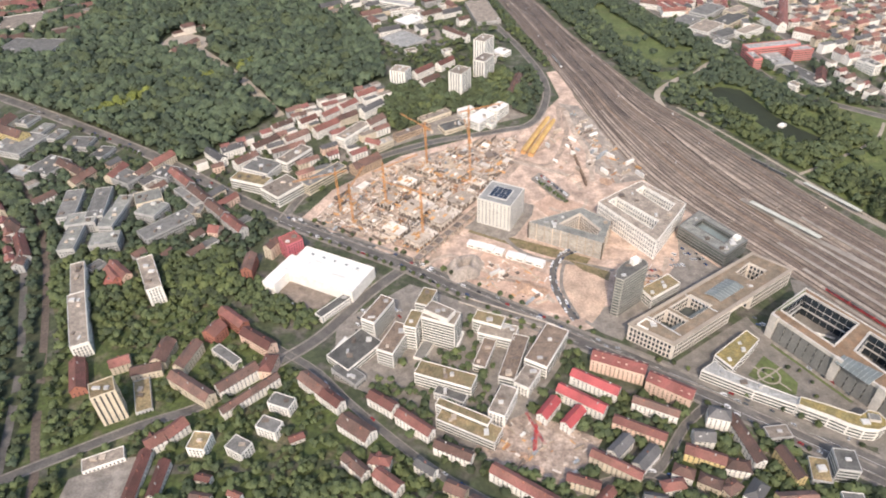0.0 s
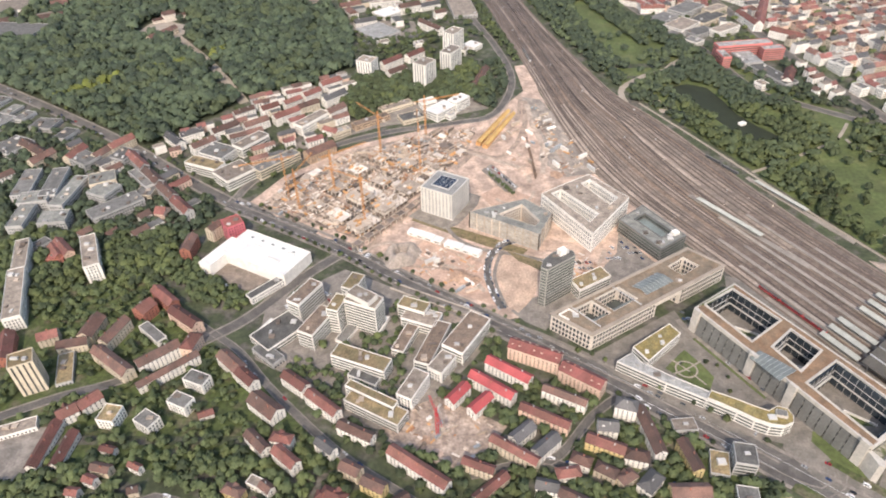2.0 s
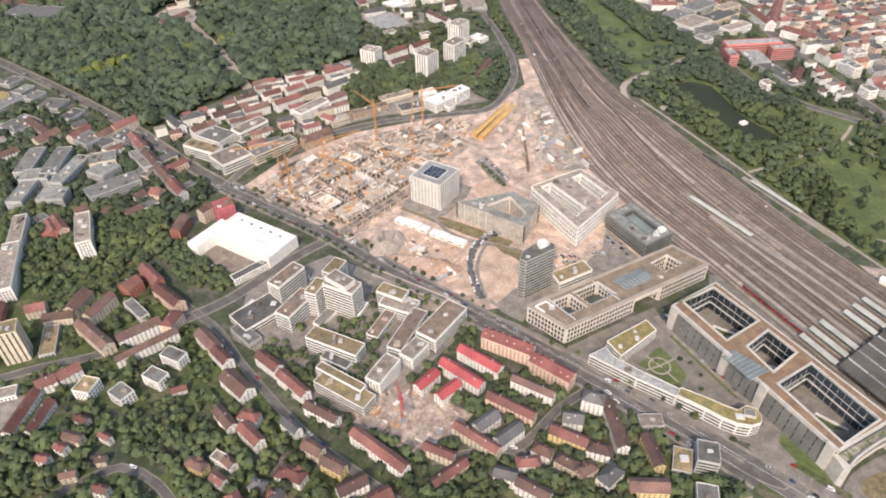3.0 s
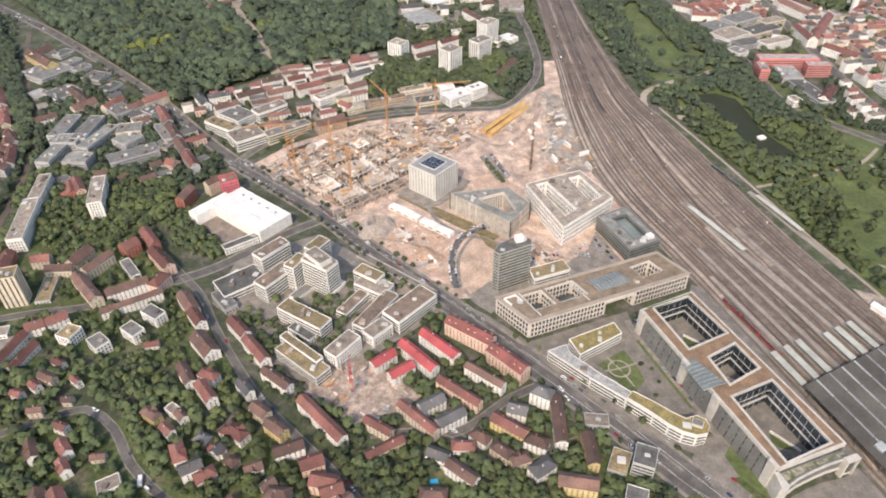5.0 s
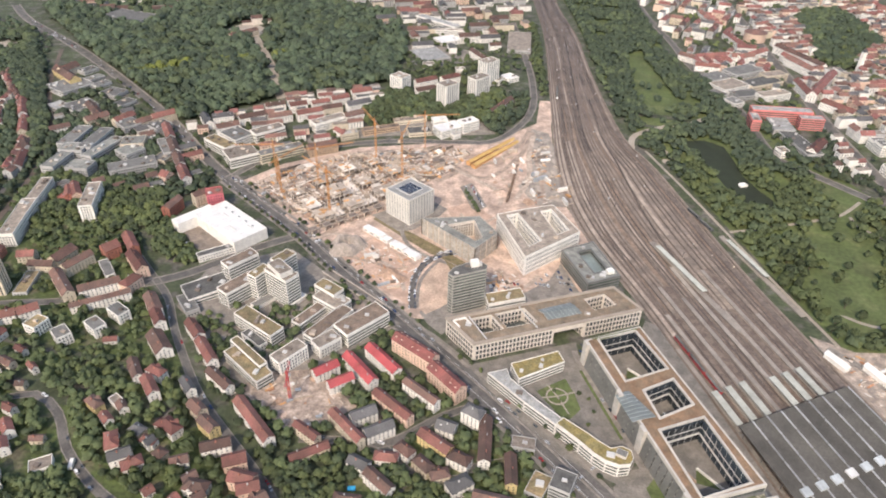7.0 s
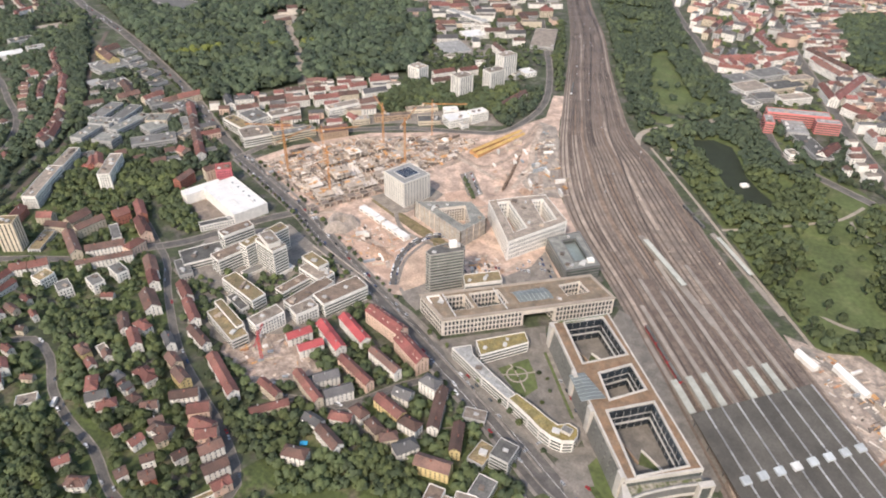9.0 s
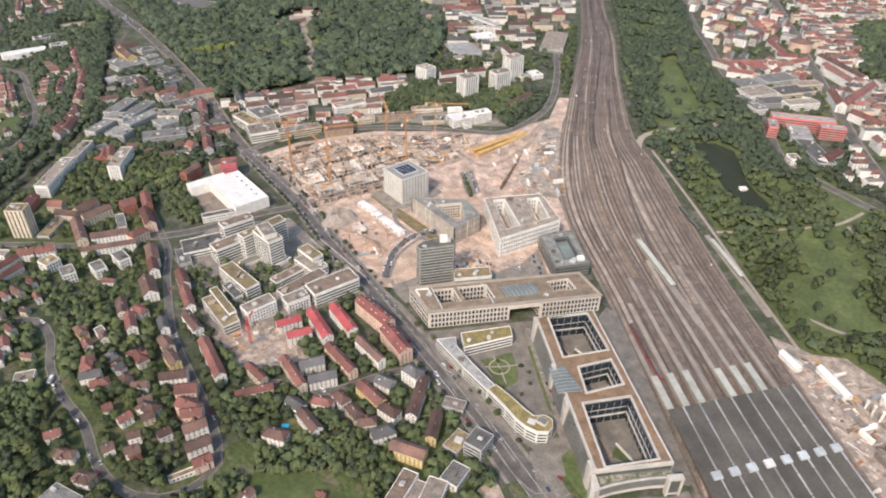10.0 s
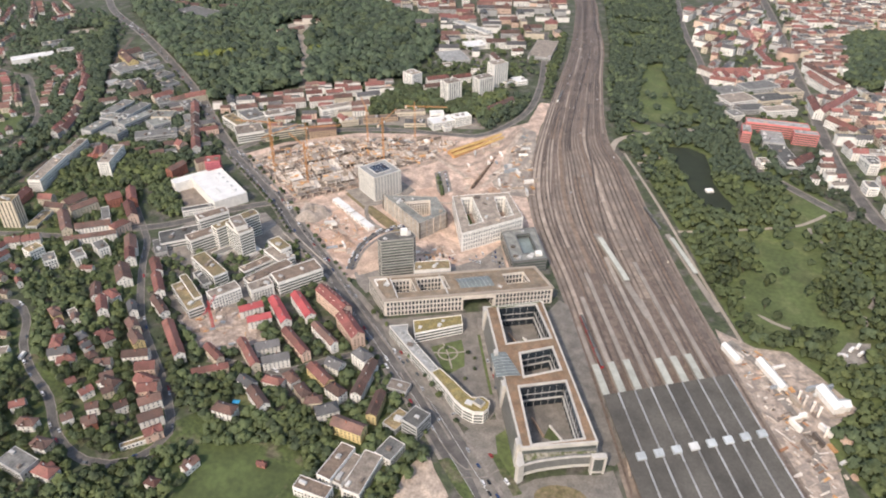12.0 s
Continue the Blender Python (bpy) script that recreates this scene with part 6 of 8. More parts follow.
# tents and sheds
house(531.6, 491.5, 22.6, 6.5, -49, 5.0, 'sheet', 'white', windows=False)
house(566.8, 477.8, 36.7, 7.2, -53, 5.0, 'sheet', 'white', windows=False)
house(614.0, 465.6, 26.6, 10.2, -57, 6.0, 'sheet', 'white', windows=False)
house(622.5, 462.0, 12, 9, 33, 6.0, 'sheet', 'white', windows=False)
for k in range(8):
    tx, ty = 46 + 9.4 * k + (3 if k > 3 else 0), 575.5 - 5.0 * k - (2 if k > 3 else 0)
    claim(tx, ty, 10, 10, -28)
    cabin = thing("site_cabin", pose(tx, ty, ground(tx, ty), 0, 0, -28), "white flat-roofed site cabin in a row", "site cabin", "row of site cabins")
    part("wall", Shape().box(-4.9, -4.2, -1, 4.9, 4.2, 4.2 + 0.4 * (k % 3)), WALL["white"], cabin)
    part("roof", Shape().box(-5.1, -4.4, 4.2 + 0.4 * (k % 3), 5.1, 4.4, 4.6 + 0.4 * (k % 3)), ROOF["sheet"], cabin)
    part("window", Shape().box(-3, -4.3, 1.5, 3, -4.15, 2.8), GLASS_BAND, cabin)
# coral school and its wings
block(541.0, 1017.9, 18, 88, -81, 20, 'pale_felt', 'coral', 'ribbon')
block(538, 985, 44, 30, -81, 10, 'pale_felt', 'grey')
block(558, 930, 76, 24, -68, 9, 'felt', 'grey')
block(581, 1003, 34, 15, 9, 18, 'pale_felt', 'coral', 'ribbon')
block(501, 984, 30, 13, -84, 17, 'pale_felt', 'coral', 'ribbon')
block(531, 899, 16, 13, -63, 10, 'gravel', 'white')
house(577.7, 921.5, 47.3, 14.0, 63, 10.0, 'red', 'white')
# bank courtyard blocks
block(64.3, 116.4, 15.0, 26.4, 88, 10, 'felt', 'grey')
house(527.6, 1305.7, 86.1, 14.0, 52, 12.0, 'red', 'white')
house(605.7, 1281.7, 94.3, 13.0, -63, 12.0, 'red', 'white')
house(594.2, 1149.2, 66.4, 14.0, -80, 12.0, 'red', 'white')
house(630.4, 1190.5, 100.8, 13.0, 65, 12.0, 'red', 'white')
house(633.2, 1076.1, 54.6, 14.0, -44, 12.0, 'red', 'white')
house(-420.8, 1125.8, 61.3, 12.0, 62, 9.8, 'brown', 'cream')
block(-771.3, 1273.2, 79.5, 72.5, 111, 14, 'gravel', 'white')
block(-698.6, 1154.1, 63.8, 101.7, 82, 10, 'felt', 'grey')
block(453.8, 1169.2, 31.6, 47.4, -49, 9, 'felt', 'grey')
block(476.3, 1130.9, 37.0, 56.1, -47, 11, 'gravel', 'white')
block(504.3, 1210.6, 35.2, 65.2, -47, 12, 'felt', 'grey')
block(530.0, 1165.6, 32.4, 68.7, -50, 10, 'felt', 'cream')
block(541.5, 1107.3, 20.7, 54.8, -54, 12, 'gravel', 'white')
block(500.9, 1104.9, 26.3, 44.8, -59, 8, 'felt', 'grey')
block(479.2, 1062.8, 24.9, 20.7, -51, 9, 'felt', 'white')
block(553.6, 1205.1, 21.1, 44.3, -55, 12, 'gravel', 'cream')
block(457.1, 1095.4, 26.3, 21.0, -52, 7, 'felt', 'grey')
house(445.1, 1216.9, 42.0, 13.0, 1, 10.0, 'red', 'white')
house(456.3, 1264.8, 46.4, 13.0, -7, 10.0, 'red', 'white')
house(413.1, 1259.8, 33.3, 13.0, -32, 10.0, 'brown', 'white')
block(-68.5, 419.2, 27.9, 43.5, -41, 9, 'felt', 'white', 'ribbon')
block(-49.7, 259.4, 11.6, 7.7, -24, 7, 'gravel', 'white')
house(4.0, 247.0, 16.1, 7.9, -10, 7.3, 'red', 'white', hip=True)
house(1.6, 230.4, 7.7, 7.2, 68, 7.3, 'slate', 'white')
house(36.1, 145.0, 10.6, 7.2, 25, 7.3, 'brown', 'white', hip=True)
house(64.7, 134.9, 11.0, 7.2, 10, 7.3, 'brown', 'white', hip=True)
house(75.6, 168.9, 10.0, 7.2, 46, 7.3, 'brown', 'white')
house(173.6, 173.9, 8.8, 5.8, 92, 6.1, 'sheet', 'white')

# ---- building site ----
def lattice(s, p, q, width, step, thick):
    """A square lattice boom from p to q."""
    p, q = Vector(p), Vector(q)
    way = (q - p).normalized()
    side = way.cross(Vector((0, 0, 1)) if abs(way.z) < 0.9 else Vector((1, 0, 0))).normalized() * width / 2
    up = side.cross(way).normalized() * width / 2
    corner = [side + up, side - up, -side - up, up - side]
    for c in corner:
        s.bar(p + c, q + c, thick)
    n = max(2, int((q - p).length / step))
    for i in range(n):
        a, b = p.lerp(q, i / n), p.lerp(q, (i + 1) / n)
        for j in range(4):
            c, d = (corner[j], corner[(j + 1) % 4]) if i % 2 else (corner[(j + 1) % 4], corner[j])
            s.bar(a + c, b + d, thick * 0.7)


def tower_crane(x, y, height, turn, reach=48.0, paint=None, colour="yellow"):
    paint = paint or CRANE_YELLOW
    ob = thing("tower_crane", pose(x, y, ground(x, y), 0, 0, turn), colour + " lattice tower crane standing on the building site", "crane", "tower cranes")
    part("base", Shape().box(-3, -3, -0.5, 3, 3, 1.0), CONCRETE, ob)
    s = Shape()
    lattice(s, (0, 0, 0.8), (0, 0, height), 1.8, 3.0, 0.30)
    part("mast", s, paint, ob)
    part("slewing_ring", Shape().box(-1.4, -1.4, height, 1.4, 1.4, height + 1.2), paint, ob)
    s = Shape()
    lattice(s, (0, 0, height + 2), (reach, 0, height + 2.6), 1.3, 3.2, 0.2)
    part("jib", s, paint, ob)
    s = Shape()
    lattice(s, (0, 0, height + 2), (-14, 0, height + 2), 1.3, 3.2, 0.2)
    part("counter_jib", s, paint, ob)
    part("counterweight", Shape().box(-14.5, -1.2, height - 1.2, -11.5, 1.2, height + 2.2), CONCRETE, ob)
    part("cab", Shape().box(0.8, -2.6, height + 0.2, 3.0, -0.9, height + 2.4), FRAME, ob)
    s = Shape()
    lattice(s, (0, 0, height + 1), (0, 0, height + 9), 1.2, 2.5, 0.26)
    part("apex", s, paint, ob)
    part("tie", Shape().bar((0, 0, height + 9), (reach * 0.7, 0, height + 3), 0.16), STEEL, ob)
    part("tie", Shape().bar((0, 0, height + 9), (-12, 0, height + 2.6), 0.16), STEEL, ob)
    return ob


for cx, cy, ch, ct in ((-105, 645, 52, 200), (-52, 655, 50, 35), (-8, 590, 60, 150), (49, 692, 62, 95), (-4, 738, 52, 130), (52, 782, 48, 20), (-88, 622, 46, 75)):
    tower_crane(cx, cy, ch, ct)
tower_crane(80, 306, 25, 110, 17, CRANE_RED, "red")


def slab_thing(name, x, y, length, width, low, high, turn, material, label, category, group=""):
    """A cast or stacked block with a chipped upper edge."""
    ob_mesh = Shape()
    a, b, e = length / 2, width / 2, min(0.25, width * 0.2)
    r0 = [(-a, -b), (a, -b), (a, b), (-a, b)]
    r1 = [(-a + e, -b + e), (a - e, -b + e), (a - e, b - e), (-a + e, b - e)]
    ob_mesh.v = [(p, q, low) for p, q in r0] + [(p, q, high - e) for p, q in r0] + [(p, q, high) for p, q in r1]
    for k in (0, 4):
        ob_mesh.f += [(k + i, k + (i + 1) % 4, k + 4 + (i + 1) % 4, k + 4 + i) for i in range(4)]
    ob_mesh.f.append((8, 9, 10, 11))
    ob = new(name, ob_mesh.mesh(name))
    ob.data.materials.append(material)
    ob.matrix_world = SIZE @ pose(x, y, ground(x, y), 0, 0, turn)
    return tagged(ob, label, category, group)


def heap(x, y, radius, height, material, label, seed, stretch=1.0, hollow=0.0):
    rng = random.Random(seed)
    s = Shape()
    rings, spokes = 9, 26
    ph = [rng.uniform(0, 6.3) for _ in range(4)]
    for i in range(rings + 1):
        for j in range(spokes):
            a = j / spokes * 2 * math.pi
            k = i / rings
            r = radius * k * (1 + 0.12 * math.sin(2 * a + ph[0]) + 0.08 * math.sin(5 * a + ph[1]))
            prof = smooth(1 - k) if not hollow else max(0.0, math.sin(math.pi * min(1, k * 1.05))) ** 1.3 * (1 if k > 0.3 else 1) - hollow * smooth(1 - k * 2)
            z = height * prof * (1 + 0.2 * math.sin(3 * a + ph[2])) + (rng.uniform(-0.25, 0.25) if i < rings else -0.6)
            s.v.append((r * math.cos(a) * stretch, r * math.sin(a), z))
    s.f = [(i * spokes + j, (i + 1) * spokes + j, (i + 1) * spokes + (j + 1) % spokes, i * spokes + (j + 1) % spokes) for i in range(rings) for j in range(spokes)]
    ob = new("soil_mound", s.mesh("soil_mound"))
    ob.data.materials.append(material)
    ob.matrix_world = SIZE @ pose(x, y, ground(x, y), 0, 0, rng.uniform(0, 180))
    return tagged(ob, label, "soil heap", "soil heaps")


def building_pit():
    rng = random.Random(21)
    pit = [(-138, 628), (-105, 688), (-38, 748), (60, 788), (120, 800), (105, 735), (60, 668), (28, 640), (-5, 562)]
    drape("pit_floor", pit, surface("pit_floor", (0.42, 0.325, 0.25), second=(0.22, 0.17, 0.13), amount=0.52, stain_size=12, grain=0.35, grain_size=2), 0.2,
          "churned pale floor of the building pit", "building pit")
    drape("pit_floor", [(-60, 605), (-15, 640), (25, 640), (-5, 575)], surface("wet_slab", (0.20, 0.19, 0.18), second=(0.30, 0.26, 0.21), amount=0.52, stain_size=9, grain=0.3, grain_size=2), 0.3,
          "grey fresh concrete slab in the pit", "building pit")
    placed = 0
    while placed < 190:
        x, y = rng.uniform(-140, 125), rng.uniform(560, 800)
        if not inside(x, y, pit):
            continue
        placed += 1
        turn = 52 + rng.choice((0, 90)) + (rng.uniform(-4, 4) if rng.random() < 0.7 else rng.uniform(-40, 40))
        k = rng.random()
        if k < 0.42:
            slab_thing("concrete_wall", x, y, rng.uniform(7, 26), rng.uniform(0.5, 1.0), -1, rng.uniform(1.5, 4.6), turn, rng.choice((CONCRETE, CONCRETE, CONCRETE_DARK)),
                       "raw concrete wall of a shell under construction", "concrete wall", "walls of the shell")
        elif k < 0.62:
            slab_thing("concrete_slab", x, y, rng.uniform(7, 17), rng.uniform(5, 11), -1, rng.uniform(0.6, 3.4), turn, rng.choice((CONCRETE, CONCRETE_DARK, SITE_PALE)),
                       "raw concrete floor slab of a shell", "concrete slab", "slabs of the shell")
        elif k < 0.84:
            slab_thing("formwork_panel", x, y, rng.uniform(4, 13), rng.uniform(1.2, 4.5), -0.3, rng.uniform(0.9, 2.4), turn, TIMBER,
                       "yellow-brown timber formwork panel lying on the site", "formwork", "formwork on the site")
        elif k < 0.92:
            slab_thing("site_container", x, y, 6.6, 2.7, -0.2, 2.8, turn, rng.choice((WALL["white"], FRAME, TARP_BLUE, WALL["ochre"])), "steel site container standing on the building site",
                       "container", "site containers")
        else:
            heap(x, y, rng.uniform(4, 9), rng.uniform(1, 2.6), rng.choice((SOIL, SAND)), "low heap of excavated soil", rng.randrange(999))


SITE_PALE = surface("screed_pale", (0.70, 0.62, 0.53), grain=0.12, stain=0.2, vary=0.2)
building_pit()


def concrete_shell(x, y, length, width, turn, storeys, seed):
    """A raw storey frame: ground slab, columns, part of a deck, upstanding walls and timber on top."""
    rng = random.Random(seed)
    ob = thing("concrete_shell", pose(x, y, ground(x, y), 0, 0, turn), "raw concrete storey frame with columns and timber decks", "building shell", "shells on the site")
    a, b = length / 2, width / 2
    part("ground_slab", Shape().box(-a - 1, -b - 1, -1, a + 1, b + 1, 0.7), CONCRETE_DARK, ob)
    nx, ny = max(2, round(length / 7)), max(2, round(width / 7))
    for k in range(storeys):
        z = 0.7 + k * 4.2
        reach = a * (1.0 if k + 1 < storeys else rng.uniform(0.1, 0.6))
        for i in range(nx + 1):
            for j in range(ny + 1):
                px, py = -a + 0.5 + (length - 1) * i / nx, -b + 0.5 + (width - 1) * j / ny
                if i in (0, nx) or j in (0, ny) or px > reach:
                    part("column", Shape().bar((px, py, z), (px, py, z + 3.8), 0.8), rng.choice((CONCRETE, SITE_PALE)), ob)
        part("deck", Shape().box(-a, -b, z + 3.8, reach, b, z + 4.2), rng.choice((CONCRETE, SITE_PALE, CONCRETE)), ob)
    top = 0.7 + storeys * 4.2
    for k in range(5):
        px, py = rng.uniform(-a, a * 0.4), rng.uniform(-b, b)
        if k % 2:
            part("wall", Shape().box(px, py, top - 4.2, px + rng.uniform(4, 9), py + 0.6, top + rng.uniform(0.6, 2.6)), rng.choice((CONCRETE, SITE_PALE)), ob)
        else:
            part("wall", Shape().box(px, py, top - 4.2, px + 0.6, min(b, py + rng.uniform(4, 9)), top + rng.uniform(0.6, 2.6)), rng.choice((CONCRETE, CONCRETE_DARK)), ob)
    for k in range(4):
        px, py = rng.uniform(-a, a * 0.1 - 5), rng.uniform(-b, b - 3)
        part("formwork", Shape().box(px, py, top - 0.1, px + rng.uniform(3, 8), py + rng.uniform(1.5, 4), top + rng.uniform(0.2, 0.9)), rng.choice((TIMBER, TIMBER, SITE_PALE)), ob)


for k, (u, v, long, wide, up) in enumerate(((18, 20, 34, 22, 2), (62, 22, 40, 22, 2), (106, 26, 36, 24, 1), (18, 54, 28, 26, 1), (58, 58, 36, 26, 2), (100, 62, 34, 24, 1), (14, 90, 26, 22, 1), (54, 96, 32, 20, 1),
                                            (94, 98, 30, 20, 2), (142, 62, 28, 22, 1), (146, 30, 26, 20, 1), (132, 96, 26, 18, 1))):
    concrete_shell(-5 + 0.616 * u - 0.788 * v, 562 + 0.788 * u + 0.616 * v, long, wide, 52, up, 400 + k)


def round_shell(x, y, radius, seed):
    """Curved walls of a round core."""
    ob = thing("round_shell", pose(x, y, ground(x, y), 0, 0, seed * 40), "curved raw concrete walls of a round core", "building shell", "shells on the site")
    for r, high, sweep in ((radius, 4.5, 4.6), (radius * 0.72, 3.2, 5.4), (radius * 0.4, 5.2, 6.0)):
        n = 18
        ring = [(math.cos(sweep * i / n), math.sin(sweep * i / n)) for i in range(n + 1)]
        w = Shape()
        for c, d in ring:
            w.v += [(c * r, d * r, -0.5), (c * r, d * r, high), (c * (r - 0.9), d * (r - 0.9), high), (c * (r - 0.9), d * (r - 0.9), -0.5)]
        for i in range(n):
            w.f += [(4 * i + k, 4 * i + 4 + k, 4 * i + 5 + k, 4 * i + 1 + k) for k in range(3)]
        w.f += [(0, 1, 2, 3), (4 * n + 3, 4 * n + 2, 4 * n + 1, 4 * n)]
        part("curved_wall", w, CONCRETE, ob)


round_shell(-25, 724, 15, 1)
round_shell(26, 738, 12, 2)


def trench_wall():
    """A row of dark soldier piles beside a soil cut."""
    ob = thing("sheet_pile_wall", pose(187, 732, ground(187, 732), 0, 0, 92.5), "brown sheet-pile wall along a soil cut", "pile wall")
    for i in range(27):
        part("pile", Shape().box(-54 + i * 4, -1.6 if i % 2 else -0.6, -1, -50.2 + i * 4, 1.2, 2.4 + 0.5 * (i % 3)), PILE, ob)


PILE = surface("rusty_pile", (0.17, 0.115, 0.08), grain=0.2, stain=0.25, vary=0.25)
trench_wall()


def frame_gallery():
    """The open concrete frame along the edge of the pit."""
    a, b = Vector((-11, 545)), Vector((58, 634))
    way = (b - a).normalized()
    side = Vector((-way.y, way.x)) * 4.0
    ob = thing("open_gallery", pose(a.x, a.y, 0, 0, 0, math.degrees(math.atan2(way.y, way.x))), "open raw concrete frame with columns and beams", "concrete frame")
    n, length = 13, (b - a).length
    for i in range(n):
        for y in (0, 8):
            part("column", Shape().box(length * i / n, y, -1, length * i / n + 1.0, y + 1.0, 5.4), CONCRETE, ob)
        part("beam", Shape().box(length * i / n, 0, 5.4, length * i / n + 1.0, 9, 6.3), CONCRETE, ob)
    for y in (0, 8):
        part("beam", Shape().box(0, y, 6.3, length, y + 1.2, 7.2), CONCRETE, ob)
    for i in range(0, n - 1, 2):
        part("floor_slab", Shape().box(length * i / n, 1.2, 6.4, length * (i + 1) / n, 8, 6.8), CONCRETE_DARK, ob)


frame_gallery()


def conveyor(ax, ay, bx, by, width):
    a, b = Vector((ax, ay)), Vector((bx, by))
    ob = thing("yellow_hall", pose(ax, ay, ground(ax, ay), 0, 0, math.degrees(math.atan2(by - ay, bx - ax))), "long yellow covered conveyor hall on the site", "site hall", "conveyor halls")
    n = (b - a).length
    w = width / 2
    part("wall", Shape().box(0, -w + 0.3, -1, n, w - 0.3, 5), TIMBER, ob)
    s = Shape()
    for lo, hi in (((-w, 5), (0, 6.6)), ((0, 6.6), (w, 5))):
        s.face((0, lo[0], lo[1]), (n, lo[0], lo[1]), (n, hi[0], hi[1]), (0, hi[0], hi[1]))
    s.face((0, -w, 4.9), (0, w, 4.9), (n, w, 4.9), (n, -w, 4.9))
    part("roof", s, surface("sheet_yellow", (0.52, 0.34, 0.12), rough=0.6, grain=0.1, stain=0.15), ob)
    for i in range(int(n / 6)):
        part("rib", Shape().box(i * 6, -0.3, 6.5, i * 6 + 4.4, 0.3, 6.95), CRANE_YELLOW, ob)


conveyor(121, 755, 166, 846, 7.6)
conveyor(129.5, 748.5, 173, 839, 7.6)
# stand-in for a crater: a raised rim, since the ground sheet isn't carved
heap(36, 536, 21, 11, surface("gravel_heap", (0.33, 0.28, 0.235), grain=0.25, grain_size=2, stain=0.2), "round grey heap with a hollow top", 3, hollow=0.9)
heap(98, 503, 14, 4.5, SOIL, "reddish heap of excavated soil", 4)
heap(112, 497, 9, 3, SOIL, "reddish heap of excavated soil", 5)
heap(70, 530, 9, 2.5, SAND, "pale heap of sand", 6)
heap(180, 700, 12, 3, SAND, "pale heap of sand", 7)
heap(215, 690, 9, 2.5, SOIL, "reddish heap of excavated soil", 8)
heap(195, 535, 13, 3.5, SAND, "pale heap of rubble", 9)
heap(212, 528, 8, 2.5, SOIL, "reddish heap of rubble", 10)
FIELD = surface("bare_field", (0.50, 0.36, 0.265), second=(0.44, 0.325, 0.24), stain_size=16, grain=0.2, grain_size=2)
PINK_SOIL = surface("pink_soil", (0.50, 0.345, 0.255), second=(0.45, 0.315, 0.235), stain_size=14, grain=0.2, grain_size=2)
drape("soil_field", [(145, 543), (139, 527), (134.5, 505), (136.5, 486), (143, 459), (153, 450), (162, 461), (169, 472), (176, 490), (182, 512), (160, 532)], FIELD, 0.25, "bare brown field with a rounded edge", "bare ground")
drape("verge", [(147, 544), (153, 541), (186, 523), (181, 509), (170, 519), (158, 527)], DRY_GRASS, 0.36, "dry grass verge of a bare field", "verge")
street("road", [(143, 545), (136.5, 527), (132.5, 505), (134.5, 486), (142, 457)], 3.6, "pale grey lane round a bare field", lift=0.34, material=PAVING, pavement=0)
drape("soil_field", [(122, 648), (131, 656), (140, 664), (150, 665), (168, 652), (185, 640), (180, 624), (172, 612), (155, 615), (140, 618), (130, 632)], PINK_SOIL, 0.22, "bare reddish field beside the cube", "bare ground")
drape("soil_field", [(70, 490), (30, 520), (60, 566), (84, 545), (128, 520), (120, 500), (136, 458), (110, 470)], PINK_SOIL, 0.2, "churned reddish ground by the tents", "bare ground")
drape("works_yard", [(184, 883), (212, 874), (249, 765), (275, 694), (262, 690), (226, 683), (196, 720), (206, 770), (192, 830)], surface("yard_gravel", (0.33, 0.28, 0.23), second=(0.25, 0.215, 0.18), stain_size=14, grain=0.25, grain_size=2), 0.22, "grey gravel works yard beside the tracks", "works yard")
street("road", [(60, 640), (100, 560), (165, 535), (205, 520)], 5, "site road along the tents", lift=0.3, material=PAVING, pavement=0)
street("road", [(160, 562), (144, 555), (133, 542), (126.5, 524), (125.5, 501), (131, 476), (138, 455)], 7, "curved asphalt site road lined with cars", lift=0.32, pavement=0)
drape("car_park", [(124, 699), (128, 693), (150, 655), (158, 650), (168, 664), (142, 706), (136, 712)], PAVING, 0.3, "grey car park beside bare ground", "car park")
street("road", [(108, 745), (150, 728), (182, 790), (190, 870)], 7, "rutted dirt track across the site", lift=0.28, material=DIRT, pavement=0)
for k, (track, wide) in enumerate((([(-10, 540), (22, 560), (60, 530), (100, 512), (122, 480)], 5), ([(40, 520), (80, 516), (118, 500)], 4), ([(105, 740), (140, 722), (176, 700), (182, 672)], 6),
                                   ([(120, 748), (150, 770), (176, 820), (184, 880)], 6), ([(198, 690), (206, 740), (196, 800), (192, 860)], 7), ([(236, 690), (222, 740), (205, 800)], 5),
                                   ([(186, 520), (208, 530), (238, 520), (250, 545)], 5), ([(-130, 625), (-80, 640), (-20, 630), (30, 650), (70, 690), (105, 745)], 6), ([(140, 640), (150, 632), (176, 634), (186, 655)], 4))):
    tagged(part("dirt_track", ribbon(spline(track), wide, 0.34 + 0.004 * k, 0.1), DIRT if k % 2 else PINK_PALE), "rutted earth track across the building site", "dirt track", kind="structure")
drape("green_strip", [(42, 600), (48, 608), (134, 566), (170, 546), (164, 538), (126, 552)], DRY_GRASS, 0.26, "narrow planted green strip", "planting")
drape("plaza", [(215, 478), (262, 540), (270, 575), (300, 520), (320, 530), (330, 527), (262, 484)], PAVING, 0.28, "pale paved plaza", "plaza")
drape("red_site", [(30, 306), (52, 332), (80, 346), (135, 316), (108, 276), (86, 276), (60, 290)], surface("site_pale", (0.42, 0.33, 0.26), second=(0.3, 0.23, 0.18), stain_size=9, grain=0.3, grain_size=2), 0.3,
      "small churned building site", "building site")


